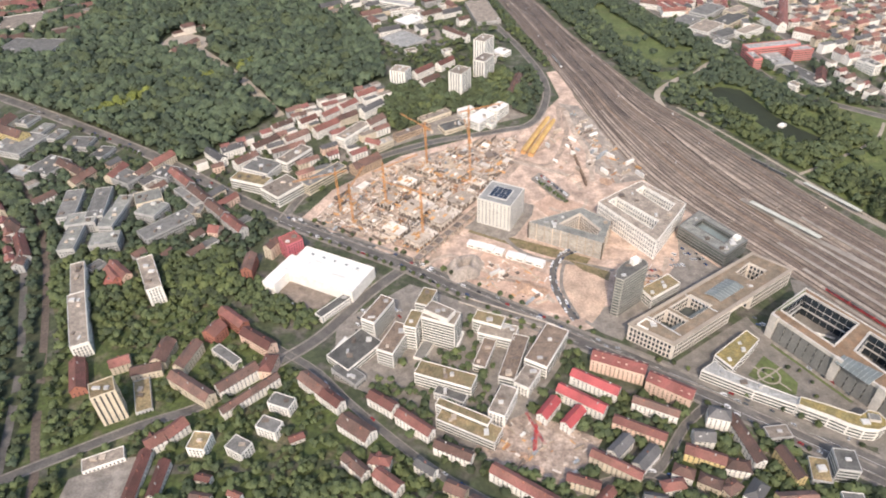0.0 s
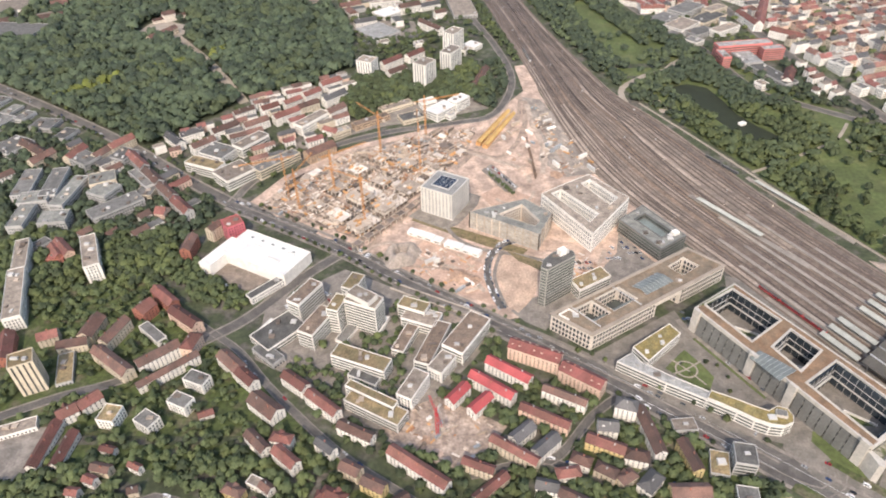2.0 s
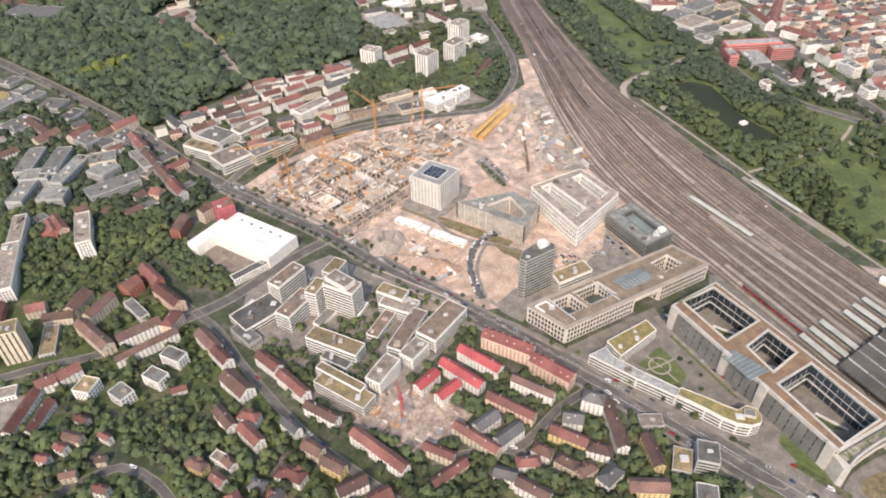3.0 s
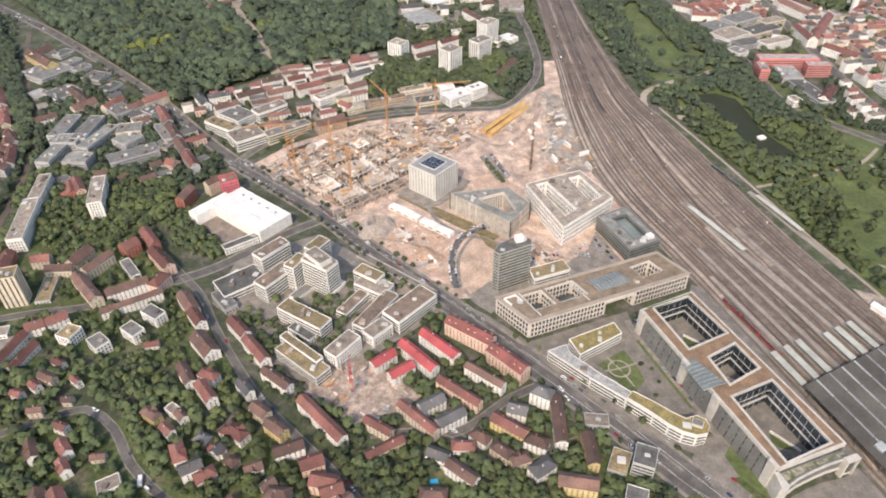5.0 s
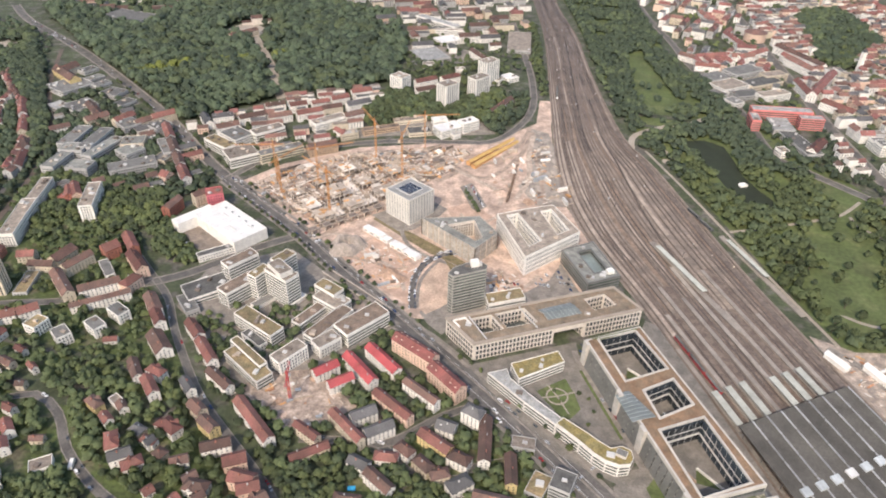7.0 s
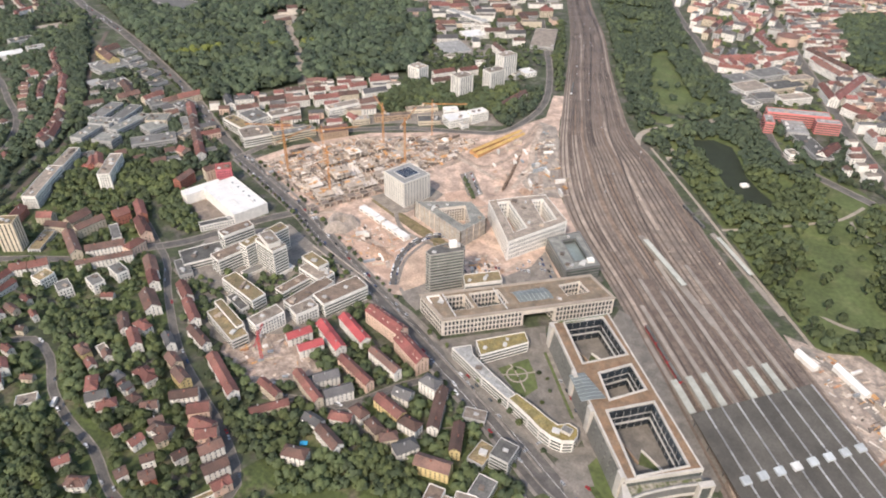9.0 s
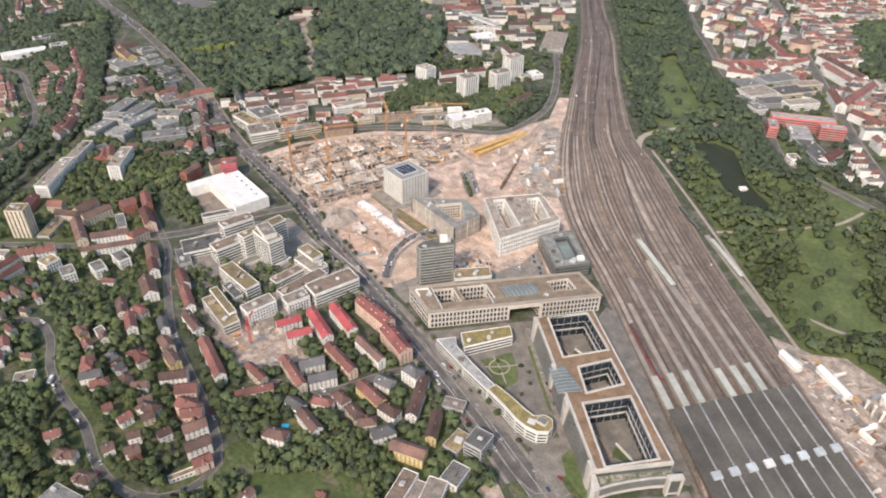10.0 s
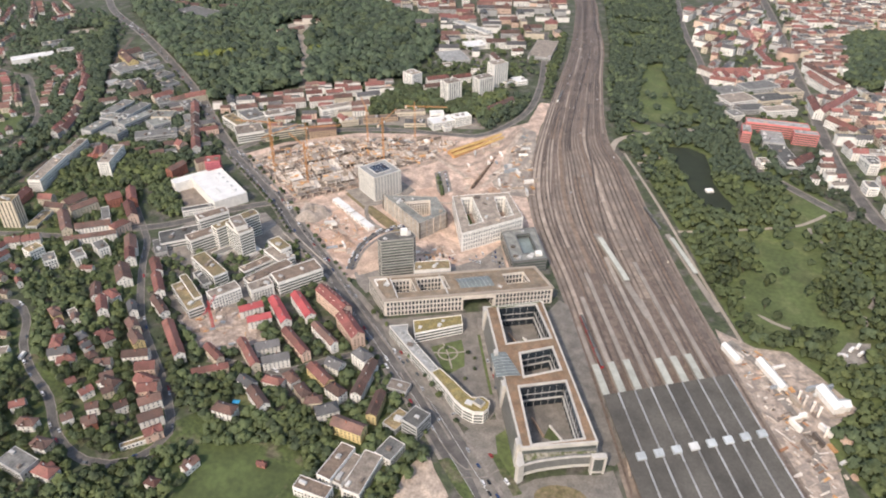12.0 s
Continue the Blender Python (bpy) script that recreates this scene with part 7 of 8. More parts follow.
def scattered_site():
    rng = random.Random(33)
    zones = [([(196, 720), (206, 770), (192, 830), (200, 860), (245, 760), (268, 696), (226, 685)], 26), ([(120, 730), (190, 850), (200, 780), (190, 690)], 16), ([(56, 520), (64, 552), (108, 532), (113, 472), (66, 500)], 22),
             ([(60, 290), (52, 328), (80, 342), (125, 315), (105, 280)], 14), ([(548, 490), (590, 505), (628, 465), (625, 440), (640, 400), (612, 360)], 40), ([(185, 520), (215, 545), (240, 520), (215, 500)], 14)]
    for zone, count in zones:
        xs, ys = [p[0] for p in zone], [p[1] for p in zone]
        done = 0
        while done < count:
            x, y = rng.uniform(min(xs), max(xs)), rng.uniform(min(ys), max(ys))
            if not inside(x, y, zone):
                continue
            done += 1
            turn = rng.choice((36, 126)) + rng.uniform(-10, 10)
            k = rng.random()
            if k < 0.4:
                slab_thing("site_container", x, y, rng.choice((6.6, 13)) if count > 15 else 5.0, 2.4, -0.3, rng.choice((2.8, 5.4)) if count > 15 else 2.4, turn, rng.choice((WALL["white"], WALL["white"], FRAME, CONCRETE, TARP_BLUE, CONCRETE_DARK)),
                           "steel site container standing on the building site", "container", "site containers")
            elif k < 0.7:
                slab_thing("material_block", x, y, rng.uniform(3, 9), rng.uniform(1.5, 4), -0.3, rng.uniform(0.7, 2), turn, rng.choice((TIMBER, CONCRETE, CONCRETE, CONCRETE_DARK)),
                           "block of building material lying on the site", "building material", "building material on the site")
            elif k < 0.85:
                heap(x, y, rng.uniform(3, 6), rng.uniform(0.8, 2), rng.choice((SOIL, SAND)), "low heap of excavated soil", rng.randrange(999))
            else:
                slab_thing("concrete_wall", x, y, rng.uniform(6, 16), 0.7, -1, rng.uniform(1, 3), turn, CONCRETE, "raw concrete wall of a shell under construction", "concrete wall", "walls of the shell")


scattered_site()


def site_debris():
    """Boards, bars, kerbs and small stacks too many to count, lying over the building site."""
    rng = random.Random(55)
    pit = [(-134, 630), (-105, 684), (-38, 744), (60, 784), (116, 795), (102, 735), (58, 668), (26, 640), (-5, 566)]
    yard = [(196, 720), (206, 770), (192, 830), (200, 870), (245, 770), (272, 696), (226, 685)]
    near = [(30, 522), (60, 564), (128, 520), (112, 480), (70, 496)]
    plots = [(pit, 2300), (yard, 200), (near, 70), ([(185, 520), (215, 548), (240, 522), (215, 500)], 70), ([(530, 500), (560, 508), (600, 440), (628, 350), (602, 345), (570, 410)], 420), ([(34, 306), (54, 330), (80, 343), (130, 315), (106, 280), (86, 280)], 60)]
    shade = [SITE_PALE, CONCRETE, CONCRETE_DARK, TIMBER, surface("rust_bar", (0.30, 0.15, 0.08), vary=0.2, island=0.4), surface("tarp_teal", (0.26, 0.31, 0.32), rough=0.6, island=0.3)]
    lots = [Shape() for _ in shade]
    for outline, count in plots:
        xs, ys = [p[0] for p in outline], [p[1] for p in outline]
        for _ in range(count):
            x, y = rng.uniform(min(xs), max(xs)), rng.uniform(min(ys), max(ys))
            if not inside(x, y, outline):
                continue
            a = radians(52 + rng.choice((0, 90)) + rng.gauss(0, 9))
            long = rng.uniform(1.5, 9)
            k = rng.choices(range(6), (32, 26, 14, 11, 11, 4))[0]
            tall = rng.choice((0.2, 0.3, 0.5, 0.8, 1.3))
            u = Vector((math.cos(a), math.sin(a), 0)) * long / 2
            g = Vector((x, y, ground(x, y) + 0.3 + tall / 2))
            tip = Vector((0, 0, rng.uniform(0, 1.2) if rng.random() < 0.2 else 0))
            lots[k].bar(tuple(g - u), tuple(g + u + tip), rng.uniform(0.4, 2.2), tall)
    for lot, m, word in zip(lots, shade, ("pale", "grey", "dark", "yellow-brown timber", "rusty steel", "blue-grey covered")):
        tagged(part("site_debris", lot, m), word + " boards, bars and rubble strewn over the site", "site debris", kind="stuff")


site_debris()

for px, py in ((589, 456), (594, 452), (600, 447), (605, 443), (610, 421)):
    ob = thing("concrete_column", pose(px, py, ground(px, py)), "free-standing pale concrete column on a building yard", "column", "concrete columns")
    part("shaft", Shape().bar((0, 0, -0.5), (0, 0, 11), 1.7), SITE_PALE, ob)
    part("head", Shape().box(-1.2, -1.2, 11, 1.2, 1.2, 11.8), SITE_PALE, ob)

# ---- districts beyond ----
HILL = [(650, 1330), (720, 1350), (800, 1500), (760, 1740), (660, 1680), (640, 1590)]


def district(outline, turn, seed, cell=(64, 46), depth=12.5, windows=True, plot=(18, 28), skip=0.06, eaves=(11, 16), far=None, palette=("rosy", "rosy", "faded", "faded", "brown", "slate")):
    """Closed town blocks: rows of gabled houses round small courts, between streets."""
    rng = random.Random(seed)
    c, s = math.cos(radians(turn)), math.sin(radians(turn))
    xs, ys = [p[0] for p in outline], [p[1] for p in outline]
    ox, oy = sum(xs) / len(xs), sum(ys) / len(ys)
    reach = int(max(max(xs) - min(xs), max(ys) - min(ys)) / min(cell)) + 1
    for i in range(-reach, reach + 1):
        for j in range(-reach, reach + 1):
            u0, v0 = i * (cell[0] + 11) + rng.uniform(-5, 5), j * (cell[1] + 11) + rng.uniform(-4, 4)
            if far and rng.random() < 0.06:
                continue
            rows = [(u0, v0 - cell[1] / 2 + depth / 2, cell[0], 0), (u0, v0 + cell[1] / 2 - depth / 2, cell[0], 0),
                    (u0 - cell[0] / 2 + depth / 2, v0, cell[1] - 2 * depth - 2, 90), (u0 + cell[0] / 2 - depth / 2, v0, cell[1] - 2 * depth - 2, 90)]
            for u, v, length, extra in rows:
                n = max(1, round(length / rng.uniform(*plot)))
                for k in range(n):
                    off = -length / 2 + (k + 0.5) * length / n
                    pu, pv = (u + off, v) if not extra else (u, v + off)
                    x, y = ox + pu * c - pv * s, oy + pu * s + pv * c
                    if not inside(x, y, outline) or inside(x, y, HILL) or not is_free(x, y, 5) or rng.random() < skip:
                        continue
                    e = rng.uniform(*eaves)
                    wide, colour = depth + rng.uniform(-0.8, 0.8), rng.choice(("white", "white", "white", "cream", "grey", "peach"))
                    flat = rng.random() < 0.36
                    if far:
                        far.house(x, y, length / n - 0.08, wide, turn + extra + rng.uniform(-4, 4), e, rng.choice(("gravel", "felt")) if flat else rng.choice(palette), colour, flat=flat)
                    elif flat:
                        block(x, y, length / n - 0.1, wide + 1, turn + extra, round(e + 2), rng.choice(("gravel", "felt")), rng.choice(("white", "grey", "cream")))
                    else:
                        house(x, y, length / n - 0.08, wide, turn + extra, e, rng.choice(palette), colour, group="houses of the old town", rng=rng)


street("road", [(760, 640), (677, 791), (625, 952), (595, 1145), (554, 1419), (526, 1627), (473, 1956), (430, 2200)], 14, "long straight city street", pavement=3)
street("road", [(640, 800), (560, 860), (518, 905), (480, 1075), (420, 1230), (384, 1372), (330, 1560), (270, 1850)], 10, "asphalt street along the park", pavement=2)
district([(640, 860), (700, 800), (860, 730), (800, 1010), (615, 1010), (632, 960)], 20, 5, eaves=(10, 15), plot=(18, 30))
# larger buildings of the old town
for k in range(4):
    house(432 + 17 * k, 1236 + 9 * k, 40, 10, 110, 11, "rosy", "white")
house(455, 1273, 70, 11, 28, 12, "rosy", "white")
house(508, 1284, 44, 14, 20, 13, "faded", "white")
house(506, 1390, 92, 14, -70, 11, "rosy", "white")
house(520, 1344, 36, 13, 12, 12, "rosy", "white")
house(461, 1528, 120, 13, -74, 12, "faded", "white")
for k in range(4):
    house(474 - 6 * k, 1492 + 24 * k, 24, 11, 15, 11, "rosy", "white")
house(611, 1318, 122, 13, -56.5, 14, "brown", "white")
house(606, 1270, 72, 13, -60, 13, "faded", "white")
house(627, 1177, 136, 14, 67, 14, "rosy", "white")
rotunda = thing("rotunda", pose(546, 1436, ground(546, 1436)), "peach round building with a shallow tiled roof", "rotunda")
claim(546, 1436, 46, 46, 0)
part("wall", Shape().prism([(21 * math.cos(k * math.pi / 12), 21 * math.sin(k * math.pi / 12)) for k in range(24)], -3, 17, top=False), WALL["peach"], rotunda)
cone = Shape()
for k in range(24):
    p, q = [(22 * math.cos(m * math.pi / 12), 22 * math.sin(m * math.pi / 12)) for m in (k, k + 1)]
    cone.face((*p, 16.8), (*q, 16.8), (0, 0, 23))
part("roof", cone, ROOF["faded"], rotunda)
old_town = FarHouses()
district([(615, 1010), (800, 1010), (860, 740), (920, 1000), (900, 1330), (600, 1330), (604, 1150)], 20, 5, eaves=(11, 16), far=old_town, cell=(50, 38), depth=11, plot=(12, 21), palette=("faded", "rosy", "faded", "brown", "slate"))
district([(400, 1360), (425, 1245), (490, 1130), (580, 1150), (552, 1330)], 78, 6, eaves=(8, 13), cell=(48, 36), depth=11, plot=(12, 22), skip=0.2, far=old_town, palette=("faded", "rosy", "brown", "slate"))
district([(570, 1335), (900, 1335), (860, 1700), (520, 1800), (540, 1600)], 25, 7, cell=(54, 40), depth=11.5, plot=(13, 24), far=old_town, palette=("faded", "rosy", "faded", "brown", "slate"))
district([(300, 1700), (380, 1400), (540, 1420), (500, 1700), (450, 1950)], 75, 8, cell=(72, 52), skip=0.2, far=old_town)
district([(520, 1800), (860, 1710), (820, 2300), (440, 2300)], 20, 9, cell=(54, 40), depth=11.5, plot=(13, 24), far=old_town, palette=("faded", "rosy", "faded", "brown", "slate"))
district([(585, 870), (628, 850), (640, 900), (622, 960), (600, 1000), (606, 960), (600, 900)], 25, 51, cell=(40, 30), depth=10, plot=(12, 20), far=old_town, palette=("faded", "rosy", "brown", "slate"))
district([(660, 790), (700, 720), (780, 680), (800, 740), (700, 800)], 25, 52, cell=(46, 34), depth=11, plot=(12, 20), far=old_town, palette=("faded", "rosy", "brown", "slate"))
old_town.finish("far_houses", "dense white houses with red roofs of a far district")
north_town = FarHouses()
district([(-230, 1345), (-90, 1180), (-40, 1150), (110, 1290), (60, 1540), (0, 1700), (-160, 1560)], 25, 10, cell=(80, 60), depth=15, skip=0.35, eaves=(8, 14), far=north_town, plot=(24, 50))
district([(-470, 1520), (-250, 1370), (-160, 1580), (-60, 1800), (-350, 1800)], 35, 12, cell=(70, 50), skip=0.25, far=north_town)
district([(-720, 1130), (-660, 1190), (-680, 1390), (-900, 1460), (-1000, 1240)], 30, 13, cell=(90, 60), depth=18, skip=0.4, eaves=(7, 12), far=north_town, plot=(30, 60))
north_town.finish("far_houses", "mixed pale blocks and houses of a northern district")


def suburb(far, outline, turn, seed, gap=24, palette=("red", "brown", "brown")):
    """Detached houses in gardens."""
    rng = random.Random(seed)
    xs, ys = [p[0] for p in outline], [p[1] for p in outline]
    x = min(xs)
    while x < max(xs):
        y = min(ys)
        while y < max(ys):
            px, py = x + rng.uniform(-5, 5), y + rng.uniform(-5, 5)
            if inside(px, py, outline) and is_free(px, py, 9) and rng.random() < 0.8:
                far.house(px, py, rng.uniform(9, 15), rng.uniform(7.5, 10), turn + rng.choice((0, 90)) + rng.uniform(-10, 10), rng.uniform(5.5, 8), rng.choice(palette),
                          rng.choice(("white", "white", "cream")), hip=rng.random() < 0.4)
            y += gap
        x += gap


terrace = FarHouses()
district([(-300, 752), (-225, 858), (-75, 960), (-60, 905), (-120, 860), (-40, 800), (-130, 690), (-175, 650)], 32, 41, cell=(44, 28), depth=9.5, plot=(12, 20), eaves=(8, 11), skip=0.1, far=terrace)
district([(-520, 800), (-400, 790), (-190, 640), (-205, 570), (-330, 560), (-420, 610), (-560, 720)], 52, 42, cell=(54, 36), depth=11, plot=(14, 28), eaves=(6, 10), skip=0.55, far=terrace, palette=("brown", "slate", "red", "brown"))
terrace.finish("terrace_houses", "closely set white terraces with red and brown roofs")
slope = FarHouses()


def house_row(far, points, gap, seed, palette=("faded", "rosy", "brown"), across_row=False):
    """Small houses along a bent street."""
    rng = random.Random(seed)
    line = spline(points, gap)
    for p, q in zip(line, line[1:]):
        way = math.degrees(math.atan2(q.y - p.y, q.x - p.x)) + (90 if across_row else 0)
        far.house(p.x + rng.uniform(-1.5, 1.5), p.y + rng.uniform(-1.5, 1.5), rng.uniform(10, 14), rng.uniform(8, 9.5), way + rng.uniform(-5, 5), rng.uniform(7.5, 9.5), rng.choice(palette), rng.choice(("white", "white", "cream")))


SLOPE_ROAD = [(-800, 720), (-764, 714.6), (-702.4, 711.6), (-620.4, 658.2), (-551, 612), (-495.7, 550), (-470, 500)]
street("road", SLOPE_ROAD, 7, "residential street on a green slope", pavement=1.5)
MEADOW_SLOPE = [(-640, 600), (-607, 592), (-560, 600), (-500, 548), (-534, 500), (-620, 520)]
drape("meadow", MEADOW_SLOPE, MEADOW, 0.14, "green meadow on a far slope", "meadow")
for k, row in enumerate(([(-560, 633), (-589, 661), (-625, 700), (-646, 734), (-700, 760)], [(-570, 675), (-603, 710), (-622, 744), (-632, 769), (-672, 804), (-711, 847)],
                         [(-540, 695), (-616, 761), (-709, 831)], [(-600, 592), (-674, 650), (-754, 702)], [(-604, 618), (-683, 675)], [(-930, 960), (-943, 974), (-936, 998), (-947, 1038)],
                         [(-953, 903), (-944, 934)], [(-902, 808), (-911, 834), (-920, 860)], [(-989, 946), (-1050, 1000), (-1115, 1052)], [(-1007, 989), (-1104, 1058)], [(-975, 1046), (-1069, 1096)],
                         [(-456, 569), (-485, 620), (-510, 658)], [(-1000, 860), (-1080, 930), (-1150, 980)], [(-1020, 900), (-1130, 1010)], [(-960, 1000), (-1060, 1060)], [(-840, 760), (-880, 790)],
                         [(-1180, 900), (-1220, 960)], [(-690, 640), (-760, 670)])):
    house_row(slope, row, 16, 60 + k, across_row=k % 3 == 0)
block(-770, 778, 74, 26, 62, 9, "sheet", "white", "blank")
block(-800, 850, 40, 20, 68, 9, "felt", "grey")
block(-745, 832, 30, 18, 60, 8, "pale_felt", "white")
drape("sports_ground", [(-850, 930), (-784, 908), (-775, 935), (-826, 968)], GRAVEL_PATH, 0.15, "pale sandy sports ground", "sports ground")
claim(-812, 938, 70, 50, 30)
suburb(slope, [(-530, 640), (-440, 500), (-400, 380), (-440, 300), (-560, 420), (-620, 560)], 60, 15, gap=24)
suburb(slope, [(-330, 250), (-430, 250), (-460, 80), (-300, 60)], 70, 16, gap=24)
slope.finish("slope_houses", "white detached houses with red roofs on a green slope")

# ---- trees ----
def crown(seed, clumps, sprays, radius=4.6, height=8.0, base=2.6, size=1.0):
    """Leaf clumps spread over a few uneven lobes: vertices, triangles and normals."""
    rng = np.random.RandomState(seed)
    octa = np.array([(1, 0, 0), (0, 1, 0), (-1, 0, 0), (0, -1, 0), (0, 0, 0.75), (0, 0, -0.6)], float)
    tri = np.array([(0, 1, 4), (1, 2, 4), (2, 3, 4), (3, 0, 4), (1, 0, 5), (2, 1, 5), (3, 2, 5), (0, 3, 5)])
    lobes = [(0, 0, base + height * 0.55, radius * 0.78, height * 0.46)]
    for k in range(5):
        a = k * 1.26 + rng.uniform(-0.4, 0.4)
        lobes.append((radius * 0.48 * math.cos(a), radius * 0.48 * math.sin(a), base + height * rng.uniform(0.32, 0.62), radius * rng.uniform(0.42, 0.58), height * rng.uniform(0.24, 0.36)))
    vs, fs, ns, n = [], [], [], 0
    heart = np.array((0, 0, base + height * 0.3))
    card = np.array([(-1, -0.6, 0), (0.9, -0.7, 0.1), (1, 0.6, -0.1), (-0.8, 0.7, 0.05)], float)
    two = np.array([(0, 1, 2), (0, 2, 3)])
    for i in range(clumps + sprays):
        lx, ly, lz, lr, lh = lobes[rng.randint(len(lobes)) if i % 3 else 0]
        d = rng.normal(size=3)
        d /= np.linalg.norm(d)
        d[2] = abs(d[2]) if rng.rand() < 0.72 else d[2]
        q, _ = np.linalg.qr(rng.normal(size=(3, 3)))
        inner = i < clumps
        r = rng.uniform(0.48, 0.8) if inner else rng.uniform(0.8, 1.08)
        centre = np.array((lx, ly, lz)) + d * np.array((lr, lr, lh)) * r
        if inner:
            k = size * radius * rng.uniform(0.21, 0.34)
            blob = (octa * rng.uniform(0.65, 1.35, size=(6, 1)) * k) @ q.T
            vs.append(blob + centre)
            fs.append(tri + n if np.linalg.det(q) > 0 else tri[:, ::-1] + n)
            own = blob / k
        else:
            k = size * radius * rng.uniform(0.09, 0.17)
            leafy = (card * rng.uniform(0.7, 1.3, size=(4, 1)) * k) @ q.T
            vs.append(leafy + centre)
            face = np.cross(leafy[1] - leafy[0], leafy[2] - leafy[0])
            fs.append(two + n if face @ d > 0 else two[:, ::-1] + n)
            own = np.repeat(d[None], 4, 0)
        # rounded shading: each clump leans towards the outside of the crown
        outward = vs[-1] - heart
        outward /= np.linalg.norm(outward, axis=1, keepdims=True)
        bent = outward * 0.42 + own * 0.2 + (0, 0, 0.34) + rng.normal(size=(1, 3)) * 0.13
        ns.append(bent / np.linalg.norm(bent, axis=1, keepdims=True))
        n += len(vs[-1])
    return np.concatenate(vs), np.concatenate(fs), np.concatenate(ns)


def quick_mesh(name, verts, tris, material, normals):
    me = bpy.data.meshes.new(name)
    me.vertices.add(len(verts))
    me.vertices.foreach_set("co", np.asarray(verts, np.float32).ravel())
    me.loops.add(len(tris) * 3)
    me.loops.foreach_set("vertex_index", np.asarray(tris, np.int32).ravel())
    me.polygons.add(len(tris))
    me.polygons.foreach_set("loop_start", np.arange(0, len(tris) * 3, 3, dtype=np.int32))
    me.update(calc_edges=True)
    me.normals_split_custom_set_from_vertices(normals)
    me.materials.append(material)
    return me


FINE = [crown(s, 62, 260, r, h) for s, r, h in ((1, 4.4, 8.5), (2, 5.0, 8.0), (3, 3.8, 9.5), (4, 5.4, 9.0))]
COARSE = [crown(s, 17, 30, 5.5, 8.5, size=1.7) for s in range(10, 18)]
SPARSE = [crown(s, 12, 10, 5.6, 8.5, size=2.0) for s in range(20, 28)]


def trunk():
    """A tapered trunk with four limbs."""
    s = Shape()
    k = 7
    rings = [(0, 0.42), (0.6, 0.30), (3.0, 0.24), (6.5, 0.12)]
    for z, r in rings:
        s.v += [(r * math.cos(i / k * 6.283), r * math.sin(i / k * 6.283), z) for i in range(k)]
    for j in range(3):
        s.f += [(j * k + i, j * k + (i + 1) % k, (j + 1) * k + (i + 1) % k, (j + 1) * k + i) for i in range(k)]
    for a in (0.3, 1.9, 3.4, 5.0):
        s.bar((0, 0, 2.6), (2.0 * math.cos(a), 2.0 * math.sin(a), 5.6), 0.18)
    return s.mesh("trunk")


TRUNK = trunk()
TRUNK.materials.append(BARK)
CROWN = [[quick_mesh("crown", v, f, m, k) for m in LEAF] for v, f, k in FINE]
STANDING = {}


def tree(x, y, scale, rng, leaf=None, label="broad leafy tree", group="trees"):
    kind, shade = rng.randrange(len(FINE)), rng.choice((0, 0, 1, 2)) if leaf is None else leaf
    m = spot(x, y, ground(x, y) - 0.1, rng.uniform(0, 360))
    words = ("mid-green", "dark green", "light green")[shade] + " " + label
    if (kind, shade, label) not in STANDING:
        ob = thing("tree", pose(0, 0, 0), words, "tree", group)
        part("trunk", TRUNK, BARK, ob)
        part("crown", CROWN[kind][shade], LEAF[shade], ob)
        STANDING[kind, shade, label] = ob
        ob.matrix_world = m @ Matrix.Scale(UNIT * scale, 4)
        return ob
    ob = copy_thing(STANDING[kind, shade, label], m)
    ob.scale = [UNIT * scale * rng.uniform(0.92, 1.08) for _ in range(3)]
    return ob


def wood(name, spots, material, label, seed):
    """Many crowns that nobody could count, in one mesh."""
    if not spots:
        return None
    rng = np.random.RandomState(seed)
    vs, fs, ns, n = [], [], [], 0
    for x, y, scale in spots:
        v, f, bent = (COARSE if y < 860 and x > -450 else SPARSE)[rng.randint(8)]
        a = rng.uniform(0, 6.283)
        c, s = math.cos(a), math.sin(a)
        turn = np.array(((c, -s, 0), (s, c, 0), (0, 0, 1)))
        vs.append((v * scale * rng.uniform(0.85, 1.15, size=3)) @ turn.T + (x, y, ground(x, y) - 0.8 * scale))
        fs.append(f + n)
        ns.append(bent @ turn.T)
        n += len(v)
    ob = new(name, quick_mesh(name, np.concatenate(vs), np.concatenate(fs), material, np.concatenate(ns)))
    ob.matrix_world = SIZE
    return tagged(ob, label, "trees", kind="stuff")


def scatter(outline, gap, seed, chance=1.0, clear=3.0, size=(0.8, 1.25), patchy=0.0, check=True):
    rng = random.Random(seed)
    xs, ys = [p[0] for p in outline], [p[1] for p in outline]
    spots = []
    y, row = min(ys), 0
    while y < max(ys):
        x = min(xs) + (row % 2) * gap / 2
        while x < max(xs):
            px, py = x + rng.uniform(-0.4, 0.4) * gap, y + rng.uniform(-0.4, 0.4) * gap
            ok = inside(px, py, outline) and rng.random() < chance
            if ok and patchy:
                ok = noise.noise((px / 55, py / 55, seed)) > patchy - 0.5
            if ok and (not check or is_free(px, py, clear)):
                spots.append((px, py, rng.uniform(*size)))
            x += gap
        y += gap * 0.87
        row += 1
    return spots


def by_shade(name, spots, label, seed, shares=(0.45, 0.35, 0.2), leaves=LEAF):
    rng = random.Random(seed)
    lots = ([], [], [])
    for s in spots:
        k = noise.noise((s[0] / 70, s[1] / 70, seed * 1.7)) * 0.9 + rng.uniform(0, 1)
        lots[0 if k < shares[0] else (1 if k < shares[0] + shares[1] else 2)].append(s)
    for lot, m, word in zip(lots, leaves, ("mid-green", "dark green", "light green")):
        wood(name, lot, m, word + " " + label, seed)


